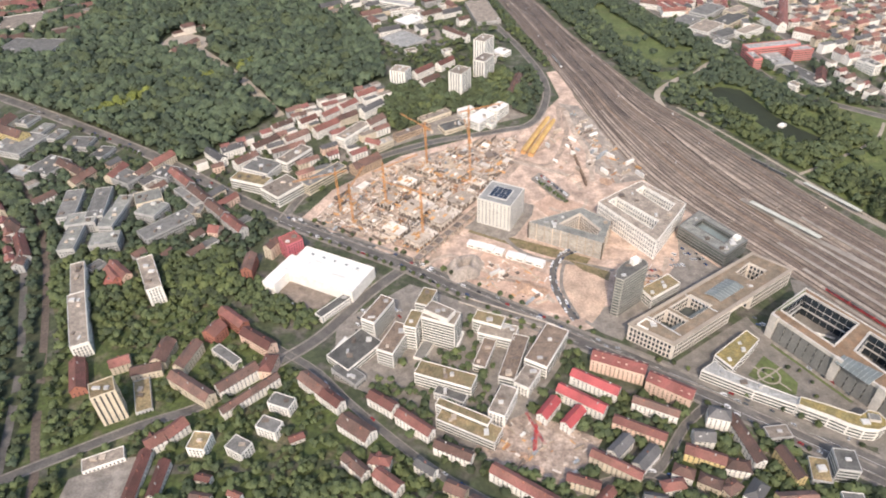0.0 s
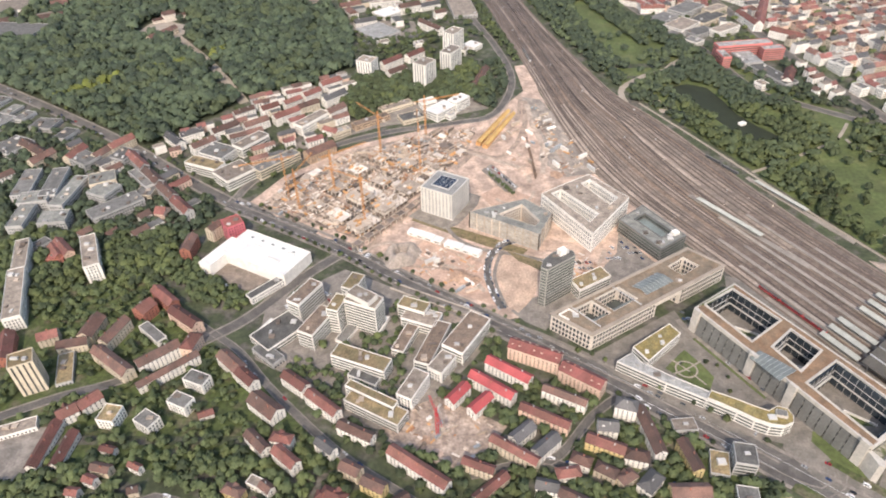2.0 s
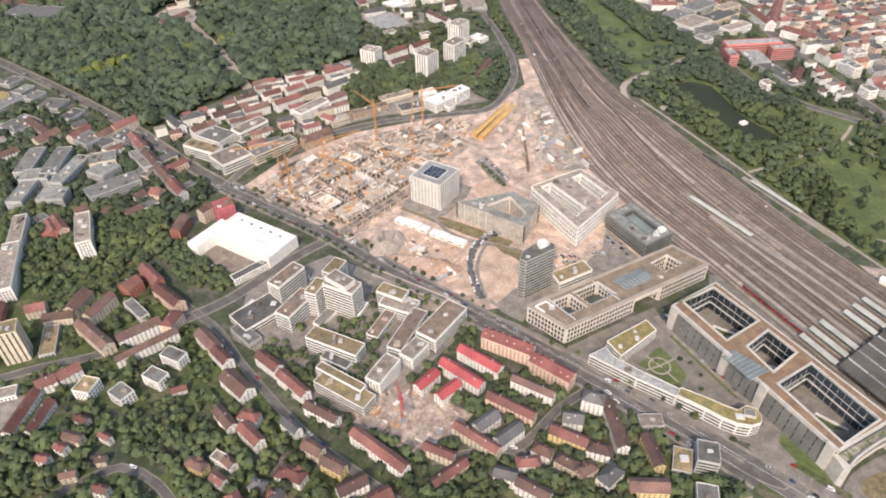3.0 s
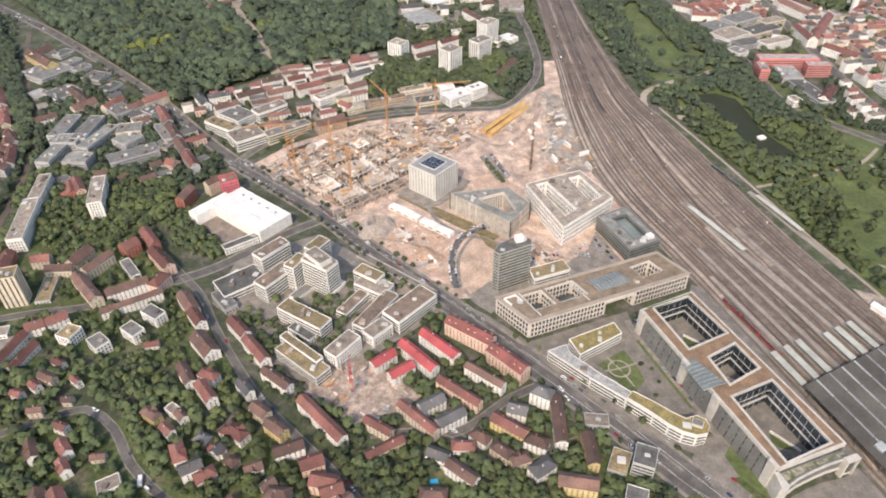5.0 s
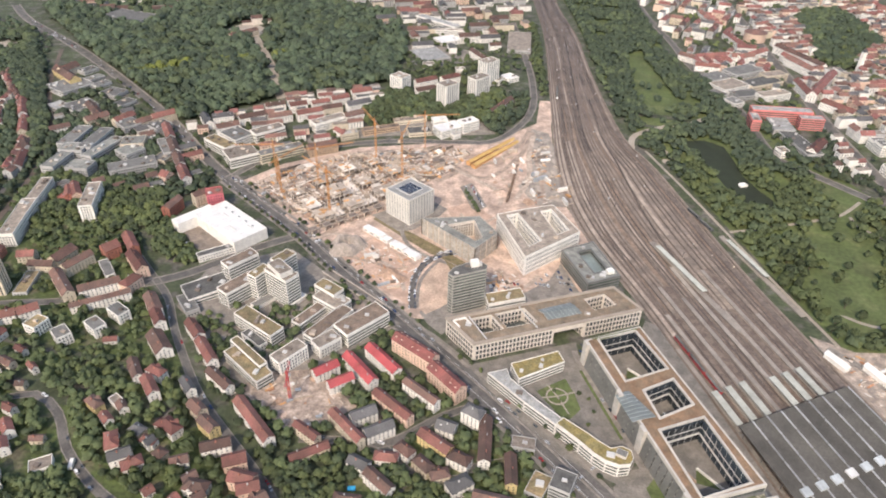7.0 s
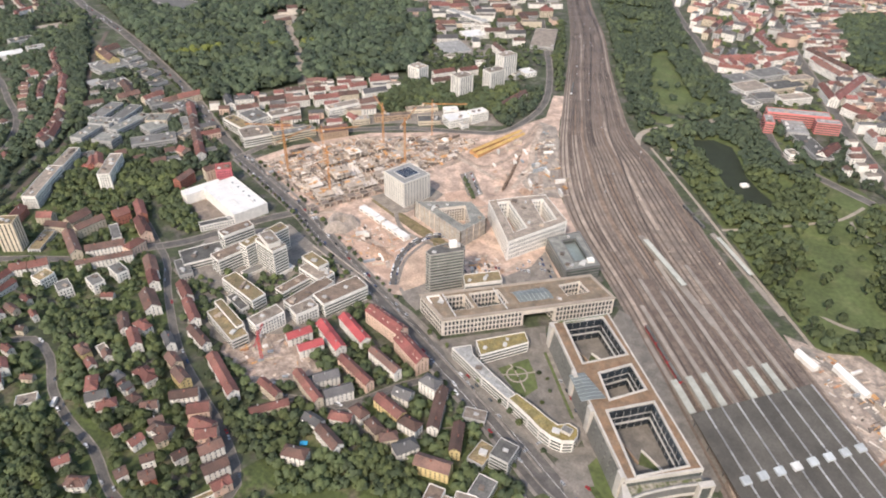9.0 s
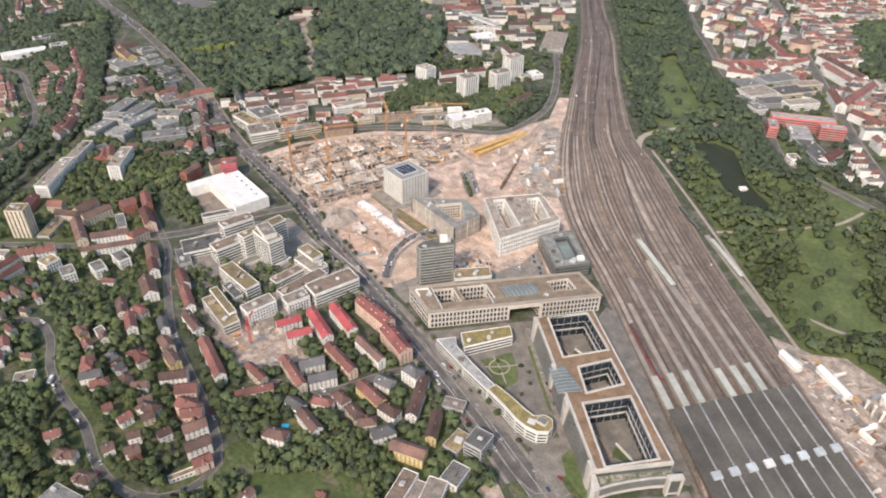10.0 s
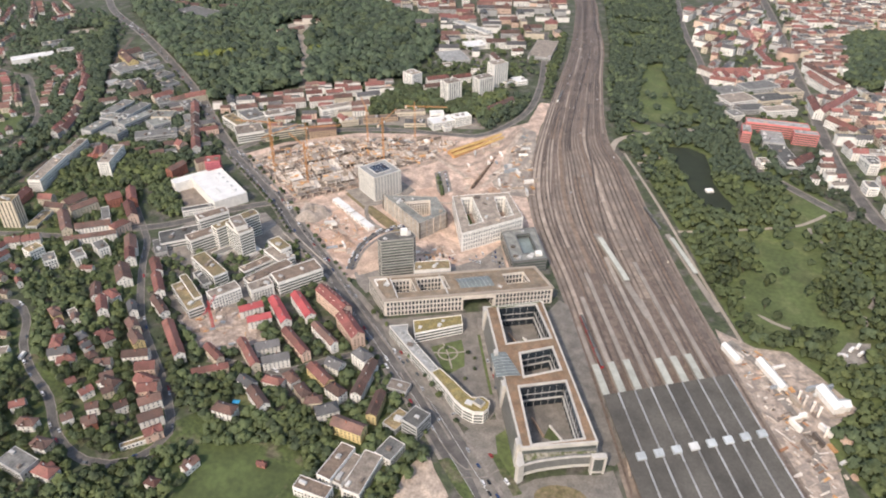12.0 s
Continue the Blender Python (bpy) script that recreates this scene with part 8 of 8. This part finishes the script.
by_shade("woodland", scatter(CEMETERY, 12.2, 1, chance=0.96, clear=2, size=(1.1, 1.9)), "tree crowns of a wooded cemetery", 1, (0.4, 0.48, 0.12), LEAF_WOOD_HAZED)


def undergrowth(outline, seed, cell=5.0):
    """A bumpy sheet of bushes added to lighten dark gaps between woodland trunks."""
    rng = random.Random(seed)
    xs, ys = [p[0] for p in outline], [p[1] for p in outline]
    nx, ny = int((max(xs) - min(xs)) / cell), int((max(ys) - min(ys)) / cell)
    points, index, faces = [], {}, []
    for j in range(ny):
        for i in range(nx):
            x, y = min(xs) + i * cell, min(ys) + j * cell
            if inside(x, y, outline) and is_free(x, y, 4):
                index[i, j] = len(points)
                x, y = x + rng.uniform(-1.6, 1.6), y + rng.uniform(-1.6, 1.6)
                points.append((x, y, ground(x, y) + 5.5 + 2.2 * noise.noise((x / 14, y / 14, seed)) + rng.uniform(-1.3, 1.3)))
    for (i, j), k in index.items():
        ring = [index.get(q) for q in ((i, j), (i + 1, j), (i + 1, j + 1), (i, j + 1))]
        if None not in ring:
            faces.append(tuple(ring))
    sheet = Shape()
    sheet.v, sheet.f = points, faces
    tagged(part("undergrowth", sheet, LEAF_WOOD_HAZED[0]), "dense green undergrowth between woodland trees", "undergrowth", kind="stuff")


undergrowth(CEMETERY, 5)
wood("woodland", [(x, y, 1.5 + 0.25 * math.sin(x * 3)) for k in range(78) for x, y in [(-490 + k * 2.8 + 3 * math.sin(k * 2.1), 884 + k * 2.23 + 3.5 * math.sin(k * 1.3))] if not 26 < k < 34 and not 58 < k < 66], LEAF_YELLOW, "yellow-green row of lime trees", 2)

# park: open lawns and a lake between groves
LAWNS = [[(536, 722), (575, 750), (606, 726), (613, 690), (611, 652), (600, 595), (592, 565), (577, 545), (550, 530), (533, 570), (532, 623), (535, 661)], [(555, 850), (597, 884), (624, 807), (587, 745)], [(522, 530), (556, 515), (585, 523), (612, 500), (642, 468), (628, 447), (617, 428), (630, 380), (652, 300), (660, 240), (580, 405)], [(304, 1250), (326, 1290), (357, 1180), (376, 1100), (404, 1034), (382, 955), (350, 986), (326, 1075), (312, 1150)],
         [(398, 906), (430, 918), (459, 904), (471, 863), (479, 826), (497, 795), (515, 770), (504, 747), (474, 749), (449, 793), (431, 835), (409, 873)], [(353, 875), (379, 889), (410, 844), (390, 808), (362, 827)]]
park_spots = [s for s in scatter(PARK, 9.0, 3, chance=0.95, clear=2.0, size=(0.72, 1.25), patchy=0.14)
              if not any(inside(s[0], s[1], q) for q in LAWNS) or random.Random(int(s[0] * 7 + s[1])).random() < 0.09]
park_spots = [s for s in park_spots if not any(inside(s[0], s[1], q) for q in (LAWNS[2], LAWNS[4])) and not (inside(s[0], s[1], LAWNS[3]) and (s[0] * 13 + s[1] * 7) % 1 < 0.5)]
rng_park = random.Random(5)
near_park = sorted(park_spots, key=lambda s: (s[0] - 560) ** 2 + (s[1] - 600) ** 2)[:95]
for sx, sy, sz in near_park:
    tree(sx, sy, sz * 1.05, rng_park, label="park tree on a lawn", group="park trees")
chosen = set(near_park)
by_shade("park_trees", [s for s in park_spots if s not in chosen and s[1] < 840], "crowns of park trees", 5, (0.45, 0.25, 0.3))
by_shade("park_trees", [s for s in park_spots if s not in chosen and s[1] >= 840], "crowns of far park trees", 6, (0.5, 0.3, 0.2), LEAF_WOOD_HAZED)

claim(160, 240, 11, 9, 20)
claim(160, 231, 8, 10, 20)
garden_spots = scatter(GARDENS, 6.9, 7, chance=0.92, clear=3.1, size=(0.5, 1.1), patchy=0.08)
MEADOW_EDGE = [(182, 90), (176, 150), (180, 168), (164, 190), (200, 214), (240, 226), (268, 190), (268, 90)]
garden_spots = [s for s in garden_spots if not inside(s[0], s[1], MEADOW_EDGE)]
# the flats by the railway stand among smaller, looser trees
FLATS = [(-345, 440), (-330, 280), (-60, 280), (-60, 350), (-145, 425), (-200, 490), (-300, 490)]
garden_spots = [(a, b, c * 0.8) if inside(a, b, FLATS) else (a, b, c) for a, b, c in garden_spots if not inside(a, b, FLATS) or (a * 17 + b * 29) % 1 < 0.72]
rng_garden = random.Random(8)
near_garden = sorted(garden_spots, key=lambda s: (s[0] - 60) ** 2 + (s[1] - 200) ** 2)[:150]
for sx, sy, sz in near_garden:
    tree(sx, sy, sz, rng_garden, label="garden tree between houses", group="garden trees")
chosen = set(near_garden)
by_shade("garden_trees", [s for s in garden_spots if s not in chosen], "garden trees between houses", 9, (0.5, 0.25, 0.25))
ROWS_GARDEN = [(45, 300), (95, 362), (215, 362), (262, 318), (322, 262), (262, 225), (130, 212)]
SITE_GAP = [(30, 306), (52, 332), (80, 346), (135, 316), (108, 276), (86, 276), (60, 290)]
by_shade("garden_trees", [s for s in scatter(ROWS_GARDEN, 7.2, 31, chance=0.8, clear=2.2, size=(0.5, 1.0)) if not inside(s[0], s[1], SITE_GAP)], "garden trees between terraces", 31)
by_shade("garden_trees", scatter([(-60, 360), (0, 440), (60, 470), (130, 420), (200, 372), (120, 370), (60, 345), (10, 300)], 7.5, 32, chance=0.55, clear=2.5, size=(0.5, 0.9)), "trees between office blocks", 32)
EMBANKMENT = [(-300, 200), (-330, 350), (-375, 480), (-440, 600), (-520, 720), (-640, 830), (-800, 960), (-900, 900), (-700, 740), (-560, 600), (-470, 500), (-410, 380), (-360, 200)]
by_shade("embankment_trees", scatter(EMBANKMENT, 8.5, 10, chance=0.8, size=(0.6, 1.1)), "trees on the railway embankment", 10, leaves=LEAF_WOOD_HAZED)
by_shade("grove", scatter([(-72, 870), (-62, 945), (20, 955), (60, 985), (120, 1000), (138, 930), (128, 880), (55, 872), (-45, 812)], 7.5, 11, clear=2, size=(0.8, 1.2)), "grove below the towers", 11)
by_shade("grove", scatter([(-195, 500), (-185, 533), (-110, 484), (-106, 463), (-158, 460)], 7, 12, clear=1.5, size=(0.6, 1.0)), "bushy trees beside the store", 12)
by_shade("grove", scatter([(-150, 462), (-118, 446), (-74, 506), (-84, 512), (-112, 480)], 7, 33, chance=0.7, clear=1.5, size=(0.5, 0.8)), "small trees beside a side street", 33)
by_shade("grove", scatter([(-312, 583), (-217, 578), (-190, 508), (-229, 489), (-261, 500)], 8, 13, clear=2, size=(0.8, 1.3)), "dense trees beside the apartment slabs", 13)
by_shade("slope_trees", scatter([(-824, 1030), (-650, 862), (-532, 734), (-405, 600), (-425, 585), (-556, 706), (-690, 830), (-830, 985)], 8.5, 24, clear=2, size=(0.9, 1.4)), "trees in a green valley", 24, leaves=LEAF_WOOD_HAZED)
by_shade("slope_trees", scatter([(-816, 998), (-904, 962), (-935, 880), (-845, 837), (-722, 860)], 10, 25, chance=0.8, clear=3, size=(0.8, 1.3)), "wooded slope between houses", 25, leaves=LEAF_WOOD_HAZED)
by_shade("slope_trees", [s for s in scatter([(-1230, 1040), (-930, 1080), (-760, 1010), (-640, 850), (-540, 720), (-430, 500), (-390, 300), (-470, 60), (-640, 300), (-900, 650)], 11, 14, chance=0.7, clear=5.5, size=(0.5, 0.95))
                         if not inside(s[0], s[1], MEADOW_SLOPE)],
         "trees between houses of a far slope", 14, leaves=LEAF_WOOD_HAZED)
by_shade("town_trees", scatter([(400, 1400), (430, 1200), (640, 850), (900, 700), (960, 1100), (860, 1800), (460, 2100)], 17, 15, chance=0.6, clear=2, size=(0.6, 1.15)), "trees in courtyards of the old town", 15)
by_shade("town_trees", scatter([(-150, 1340), (-90, 1000), (-60, 960), (120, 1020), (160, 1100), (100, 1400)], 14, 16, chance=0.5, clear=3, size=(0.7, 1.1)), "trees between commercial buildings", 16)
by_shade("town_trees", scatter([(-380, 760), (-320, 740), (-175, 640), (-200, 560), (-420, 560), (-560, 720), (-520, 830)], 8.5, 17, chance=0.85, clear=2.0, size=(0.6, 1.1)), "trees between industrial buildings", 17, leaves=LEAF_WOOD_HAZED)
by_shade("town_trees", scatter([(-310, 750), (-215, 860), (-75, 960), (-40, 800), (-150, 660)], 12, 18, chance=0.5, clear=3, size=(0.5, 0.9)), "trees between terraced houses", 18)
by_shade("town_trees", scatter([(182, 1000), (196, 985), (172, 1120), (150, 1225), (120, 1380), (100, 1400), (128, 1240), (150, 1120)], 8, 26, chance=0.85, clear=1.5, size=(0.6, 1.0)), "trees between street and tracks", 26)
by_shade("town_trees", scatter([(-60, 1010), (120, 1010), (140, 1070), (60, 1110), (-50, 1090)], 11, 27, chance=0.6, clear=3, size=(0.7, 1.1)), "trees round the apartment towers", 27)
by_shade("town_trees", scatter([(118, 862), (148, 846), (172, 930), (160, 1010), (128, 1000), (140, 940)], 7.5, 29, chance=0.85, clear=1.5, size=(0.6, 1.0)), "trees along a street behind the site", 29, leaves=LEAF_WOOD_HAZED)
by_shade("town_trees", scatter([(500, 900), (640, 820), (660, 780), (640, 900), (600, 1010), (560, 870)], 9.5, 34, chance=0.65, clear=2, size=(0.6, 1.05)), "trees round a school", 34, leaves=LEAF_WOOD_HAZED)
by_shade("hill_wood", scatter(HILL, 9.5, 28, chance=0.8, clear=2, size=(0.9, 1.4)), "wooded hill in the old town", 28, leaves=LEAF_WOOD_HAZED)
by_shade("hill_wood", scatter([(640, 1200), (760, 1180), (880, 1330), (880, 1480), (720, 1460)], 10, 19, chance=0.6, clear=3, size=(0.9, 1.4)), "wooded gardens in the old town", 19)
rng_row = random.Random(20)
for i, p in enumerate(north_line):
    q = north_line[min(i + 1, len(north_line) - 1)]
    if q == p or p.x < -520:
        continue
    way = (q - p).normalized()
    for side in (-1, 1):
        if rng_row.random() < 0.6:
            c = p + Vector((-way.y, way.x)) * side * 10.0
            tree(c.x, c.y, rng_row.uniform(0.55, 0.8), rng_row, label="small street tree on the footway", group="street trees")
avenue = main_line + [p for p in south_line[1:] if p.x < 345]
for i, p in enumerate(avenue):
    q = avenue[min(i + 1, len(avenue) - 1)]
    if q == p or not (-160 < p.x < 380):
        continue
    way = (q - p).normalized()
    for side in (-1, 1):
        if rng_row.random() < 0.75:
            c = p + Vector((-way.y, way.x)) * side * (11.6 if p.x < 205 else 14.0)
            tree(c.x, c.y, rng_row.uniform(0.45, 0.7), rng_row, label="small street tree on the footway", group="street trees")
for sx, sy, sz in scatter([(285, 380), (300, 398), (330, 375), (345, 345), (310, 355)], 13, 21, chance=0.5, size=(0.35, 0.5), check=False) + scatter([(380, 262), (395, 300), (380, 320), (345, 335), (370, 300)], 12, 22, chance=0.5, size=(0.4, 0.6)):
    tree(sx, sy, sz, rng_row, label="small tree in an office garden", group="office garden trees")

# bushes and trees along the edge of the track field
edge_spots = []
rng_edge = random.Random(91)
for p, q in zip(RIGHT, RIGHT[1:]):
    if not (770 < p.y < 1500):
        continue
    way = (q - p).normalized()
    for k in range(7):
        c = p.lerp(q, rng_edge.random()) + Vector((way.y, -way.x)) * (7 + 30 * rng_edge.random())
        if is_free(c.x, c.y, 1.5):
            edge_spots.append((c.x, c.y, rng_edge.uniform(0.6, 1.15)))
by_shade("park_trees", edge_spots, "bushes and trees along the railway", 92, leaves=LEAF_WOOD_HAZED)

by_shade("bushes", scatter([(131, 690), (159, 646), (163, 648), (135, 694)], 3.6, 93, clear=0.5, size=(0.28, 0.45), check=False), "low bushes beside a car park", 93)
rng_front = random.Random(94)
for sx, sy, sz in scatter([(306, 428), (312, 432), (352, 372), (346, 368)], 7, 95, chance=0.8, size=(0.4, 0.55), check=False) :
    tree(sx, sy, sz, rng_front, label="small tree before the bank", group="office garden trees")
by_shade("garden_trees", scatter([(5, 312), (30, 312), (86, 268), (128, 242), (158, 242), (158, 220), (132, 208), (108, 226), (60, 262), (8, 298)], 6.6, 97, chance=0.75, clear=2, size=(0.5, 0.95)), "garden trees beside the street", 97)
by_shade("garden_trees", scatter([(-60, 372), (-20, 330), (30, 318), (40, 330), (-10, 362), (-40, 392)], 8, 98, chance=0.5, clear=2, size=(0.45, 0.8)), "small trees beside the offices", 98)

# ---- vehicles ----
def car_meshes(length, width, height, boxy):
    s = Shape()
    a, b = length / 2, width / 2
    sill, belt = 0.28, height * (0.62 if not boxy else 0.55)
    prof = [(-a, sill), (a, sill), (a * 0.99, belt * 0.72), (a * 0.55, belt * 0.98), (-a * 0.8, belt), (-a, belt * 0.9)]
    k = len(prof)
    s.v = [(x, -b, z) for x, z in prof] + [(x, b, z) for x, z in prof]
    s.f = [tuple(range(k)), tuple(range(2 * k - 1, k - 1, -1))] + [(i, i + k, (i + 1) % k + k, (i + 1) % k) for i in range(k)]
    body = s.mesh("body")
    s = Shape()
    lo = [(-a * (0.86 if not boxy else 0.96), belt), (a * 0.5, belt), (a * (0.16 if not boxy else 0.42), height), (-a * (0.62 if not boxy else 0.93), height)]
    c, d = b * 0.94, b * 0.78
    ring = [(x, z, c if z == belt else d) for x, z in lo]
    s.v = [(x, -w, z) for x, z, w in ring] + [(x, w, z) for x, z, w in ring]
    s.f = [(0, 1, 2, 3), (7, 6, 5, 4)] + [(i, i + 4, (i + 1) % 4 + 4, (i + 1) % 4) for i in range(4)]
    cabin = s.mesh("cabin")
    s = Shape()
    s.box(lo[3][0] + 0.05, -d * 0.97, height - 0.02, lo[2][0] - 0.05, d * 0.97, height + 0.05)
    roof = s.mesh("roof")
    s = Shape()
    n, r = 8, 0.33
    s.box(-a * 0.9, -b * 0.8, 0.2, a * 0.9, b * 0.8, 0.34)
    for cx in (-length * 0.31, length * 0.31):
        for cy in (-width * 0.44, width * 0.44):
            k = len(s.v)
            s.v += [(cx + r * math.cos(i / n * 6.283), cy + y, 0.33 + r * math.sin(i / n * 6.283)) for y in (-0.11, 0.11) for i in range(n)]
            s.f += [tuple(k + i for i in range(n)), tuple(k + i for i in range(2 * n - 1, n - 1, -1))] + [(k + i, k + i + n, k + (i + 1) % n + n, k + (i + 1) % n) for i in range(n)]
    return body, cabin, roof, s.mesh("undercarriage")


PAINT_WORD = ("white", "silver", "black", "dark grey", "blue", "red")


def car_prototypes():
    out = []
    for i, paint in enumerate(PAINT):
        length, width, height = (4.5, 1.85, 1.5) if i != 0 else (5.6, 2.0, 2.2)
        body, cabin, roof, wheel = car_meshes(length, width, height, i == 0)
        ob = thing("car", pose(0, 0, 0), PAINT_WORD[i] + (" delivery van" if i == 0 else " passenger car") + " standing on the asphalt", "car", "cars")
        part("body", body, paint, ob), part("window_band", cabin, GLASS, ob), part("roof", roof, paint, ob)
        part("undercarriage", wheel, RUBBER, ob, "black underbody with its wheels")
        out.append(ob)
    return out


CARS = car_prototypes()
USED = set()
rng_car = random.Random(77)


def park_car(x, y, turn, lift=0.16):
    k = rng_car.choice((0, 1, 1, 2, 3, 3, 4, 5, 0))
    m = spot(x, y, ground(x, y) + lift, turn)
    if k not in USED:
        USED.add(k)
        CARS[k].matrix_world = m @ SIZE
    else:
        copy_thing(CARS[k], m)


def along(line, offset, chance, lift=0.16, low=-10000, high=10000, back=False):
    for p, q in zip(line, line[1:]):
        if low < p.x < high and rng_car.random() < chance:
            way = (q - p).normalized()
            c = p.lerp(q, rng_car.random()) + Vector((-way.y, way.x)) * offset
            park_car(c.x, c.y, math.degrees(math.atan2(way.y, way.x)) + (180 if back else 0), lift)


for off, back in ((-8, False), (-4.5, False), (4.5, True), (8, True)):
    along(main_line, off, 0.2, 0.2, -700, 460, back)
    along(south_line, off * 1.25, 0.42, 0.2, -900, 460, back)
    along(north_line, off * 0.55, 0.2, 0.2, -900, 460, back)
along(side_line, 2.4, 0.3, 0.18, -140, 140)
along(side_line, -2.4, 0.22, 0.18, -140, 140, True)
for off in (-3, 3):
    along(spline([(160, 562), (144, 555), (133, 542), (126.5, 524), (125.5, 501), (131, 476), (138, 455)], 5.5), off, 0.8, 0.36)
for off in (-4, 4):
    along(spline([(134, 703), (146, 683), (160, 660)], 3.2), off, 0.8, 0.36)
along(spline([(258, 268), (250, 290), (246, 312)], 4.5), 3, 0.7, 0.16)
along(spline([(105, 270), (165, 285), (200, 268)], 6), 2, 0.6, 0.18)
along(spline([(322, 300), (352, 350), (322, 400)], 8), 2.5, 0.5, 0.2)
for i in range(9):
    for j in range(4):
        if rng_car.random() < 0.6:
            park_car(-74 + i * 9, 1096 + i * 1.5 - j * 5.5 + abs(i - 4) * 2, 35, 0.3)


def train(x, y, turn, cars, paint, label, length=24.0):
    for i in range(cars):
        c, s = math.cos(radians(turn)), math.sin(radians(turn))
        px, py = x + i * (length + 1) * c, y + i * (length + 1) * s
        ob = thing("railway_coach", pose(px, py, ground(px, py) + 0.6, 0, 0, turn), label, "railway coach", "coaches")
        a = length / 2
        part("body", Shape().prism([(-a, -1.4), (a, -1.4), (a, 1.4), (-a, 1.4)], 0.9, 3.6), paint, ob)
        st = Shape()
        prof = [(-1.4, 3.6), (1.4, 3.6), (0.9, 4.1), (-0.9, 4.1)]
        st.v = [(e, p, z) for e in (-a, a) for p, z in prof]
        st.f = [(0, 3, 2, 1), (4, 5, 6, 7)] + [(i2, (i2 + 1) % 4, (i2 + 1) % 4 + 4, i2 + 4) for i2 in range(4)]
        part("roof", st, ROOF["felt"], ob)
        for side in (-1.43, 1.41):
            part("window_band", Shape().box(-a + 1, side, 2.1, a - 1, side + 0.03, 3.1), GLASS, ob)
        for e in (-a * 0.7, a * 0.7):
            part("bogie", Shape().box(e - 1.6, -1.1, 0.0, e + 1.6, 1.1, 0.9), STEEL, ob)


train(396, 474, -60, 3, TRAIN_RED, "red regional railway coach on a track")
train(412, 714, -57, 2, STEEL, "black railway coach on a siding")
train(206, 1010, 98, 2, PAINT[0], "white railway coach on a track")


# ---- small things ----
def mast(x, y):
    ob = thing("catenary_mast", pose(x, y, ground(x, y)), "grey steel catenary mast beside the tracks", "mast", "catenary masts")
    part("pole", Shape().bar((0, 0, -0.5), (0, 0, 7.5), 0.28), STEEL, ob)
    part("arm", Shape().bar((0, 0, 6.6), (3.2, 0, 6.8), 0.16), STEEL, ob)
    part("foot", Shape().box(-0.7, -0.7, -0.2, 0.7, 0.7, 0.9), CONCRETE, ob)


rng_mast = random.Random(6)
for k in (0.14, 0.38, 0.62, 0.86):
    ln = across(k)
    for i in range(22, 70, 5):
        mast(ln[i].x + rng_mast.uniform(-1, 1), ln[i].y)
for k in range(22):
    ln = across(rng_mast.uniform(0.05, 0.95))
    p = ln[rng_mast.randrange(18, 70)]
    slab_thing("relay_cabinet", p.x, p.y, rng_mast.uniform(1.2, 3.0), 1.1, 0, rng_mast.uniform(1.6, 2.4), rng_mast.uniform(0, 180), rng_mast.choice((WALL["cream"], FRAME, WALL["grey"])),
               "small pale relay cabinet between the tracks", "cabinet", "relay cabinets")
slab_thing("pool_cover", 160, 241, 6, 4, 0, 0.9, 20, POOL, "bright blue garden pool", "pool")
for tx, ty, tt in ((626, 535, 20), (634, 548, 65), (640, 556, 70), (642, 545, 60)):
    truck = thing("box_truck", pose(tx, ty, ground(tx, ty) + 0.25, 0, 0, tt), "white box truck parked among park trees", "truck", "parked trucks")
    part("box_body", Shape().box(-4.5, -1.3, 1.0, 2.4, 1.3, 3.8), WALL["white"], truck)
    part("cab", Shape().prism([(2.6, -1.2), (4.6, -1.2), (4.6, 1.2), (2.6, 1.2)], 0.6, 2.9), PAINT[0], truck)
    for wx in (-3.2, 3.4):
        part("axle", Shape().bar((wx, -1.25, 0.5), (wx, 1.25, 0.5), 0.95), RUBBER, truck)
slab_thing("kiosk", 474, 800, 9, 7, 0, 3.2, 30, WALL["white"], "white pavilion at the lake", "pavilion")
slab_thing("delivery_truck", -43, 199, 3.0, 8.5, 0.5, 3.6, 25, WALL["white"], "white box truck on the hillside street", "truck")

# cars parked in the office yards
rng_yard = random.Random(77)
for yard, turn, chance in (((-70, 440, -30, 480), 40, 0.8), ((40, 440, 70, 462), -33, 0.8), ((306, 440, 312, 452), 55, 0.8), ((250, 530, 290, 560), 35, 0.6), ((200, 505, 235, 530), 35, 0.6), ((372, 268, 392, 296), 60, 0.7), ((-150, 470, -108, 490), -28, 0.7)):
    x0, y0, x1, y1 = yard
    for i in range(int((x1 - x0) / 4) + 1):
        for j in range(int((y1 - y0) / 9) + 1):
            cx, cy = x0 + i * 4, y0 + j * 9
            if rng_yard.random() < chance * 0.7 and is_free(cx, cy, 2.5):
                park_car(cx, cy, turn + rng_yard.choice((90, 270)), 0.3)
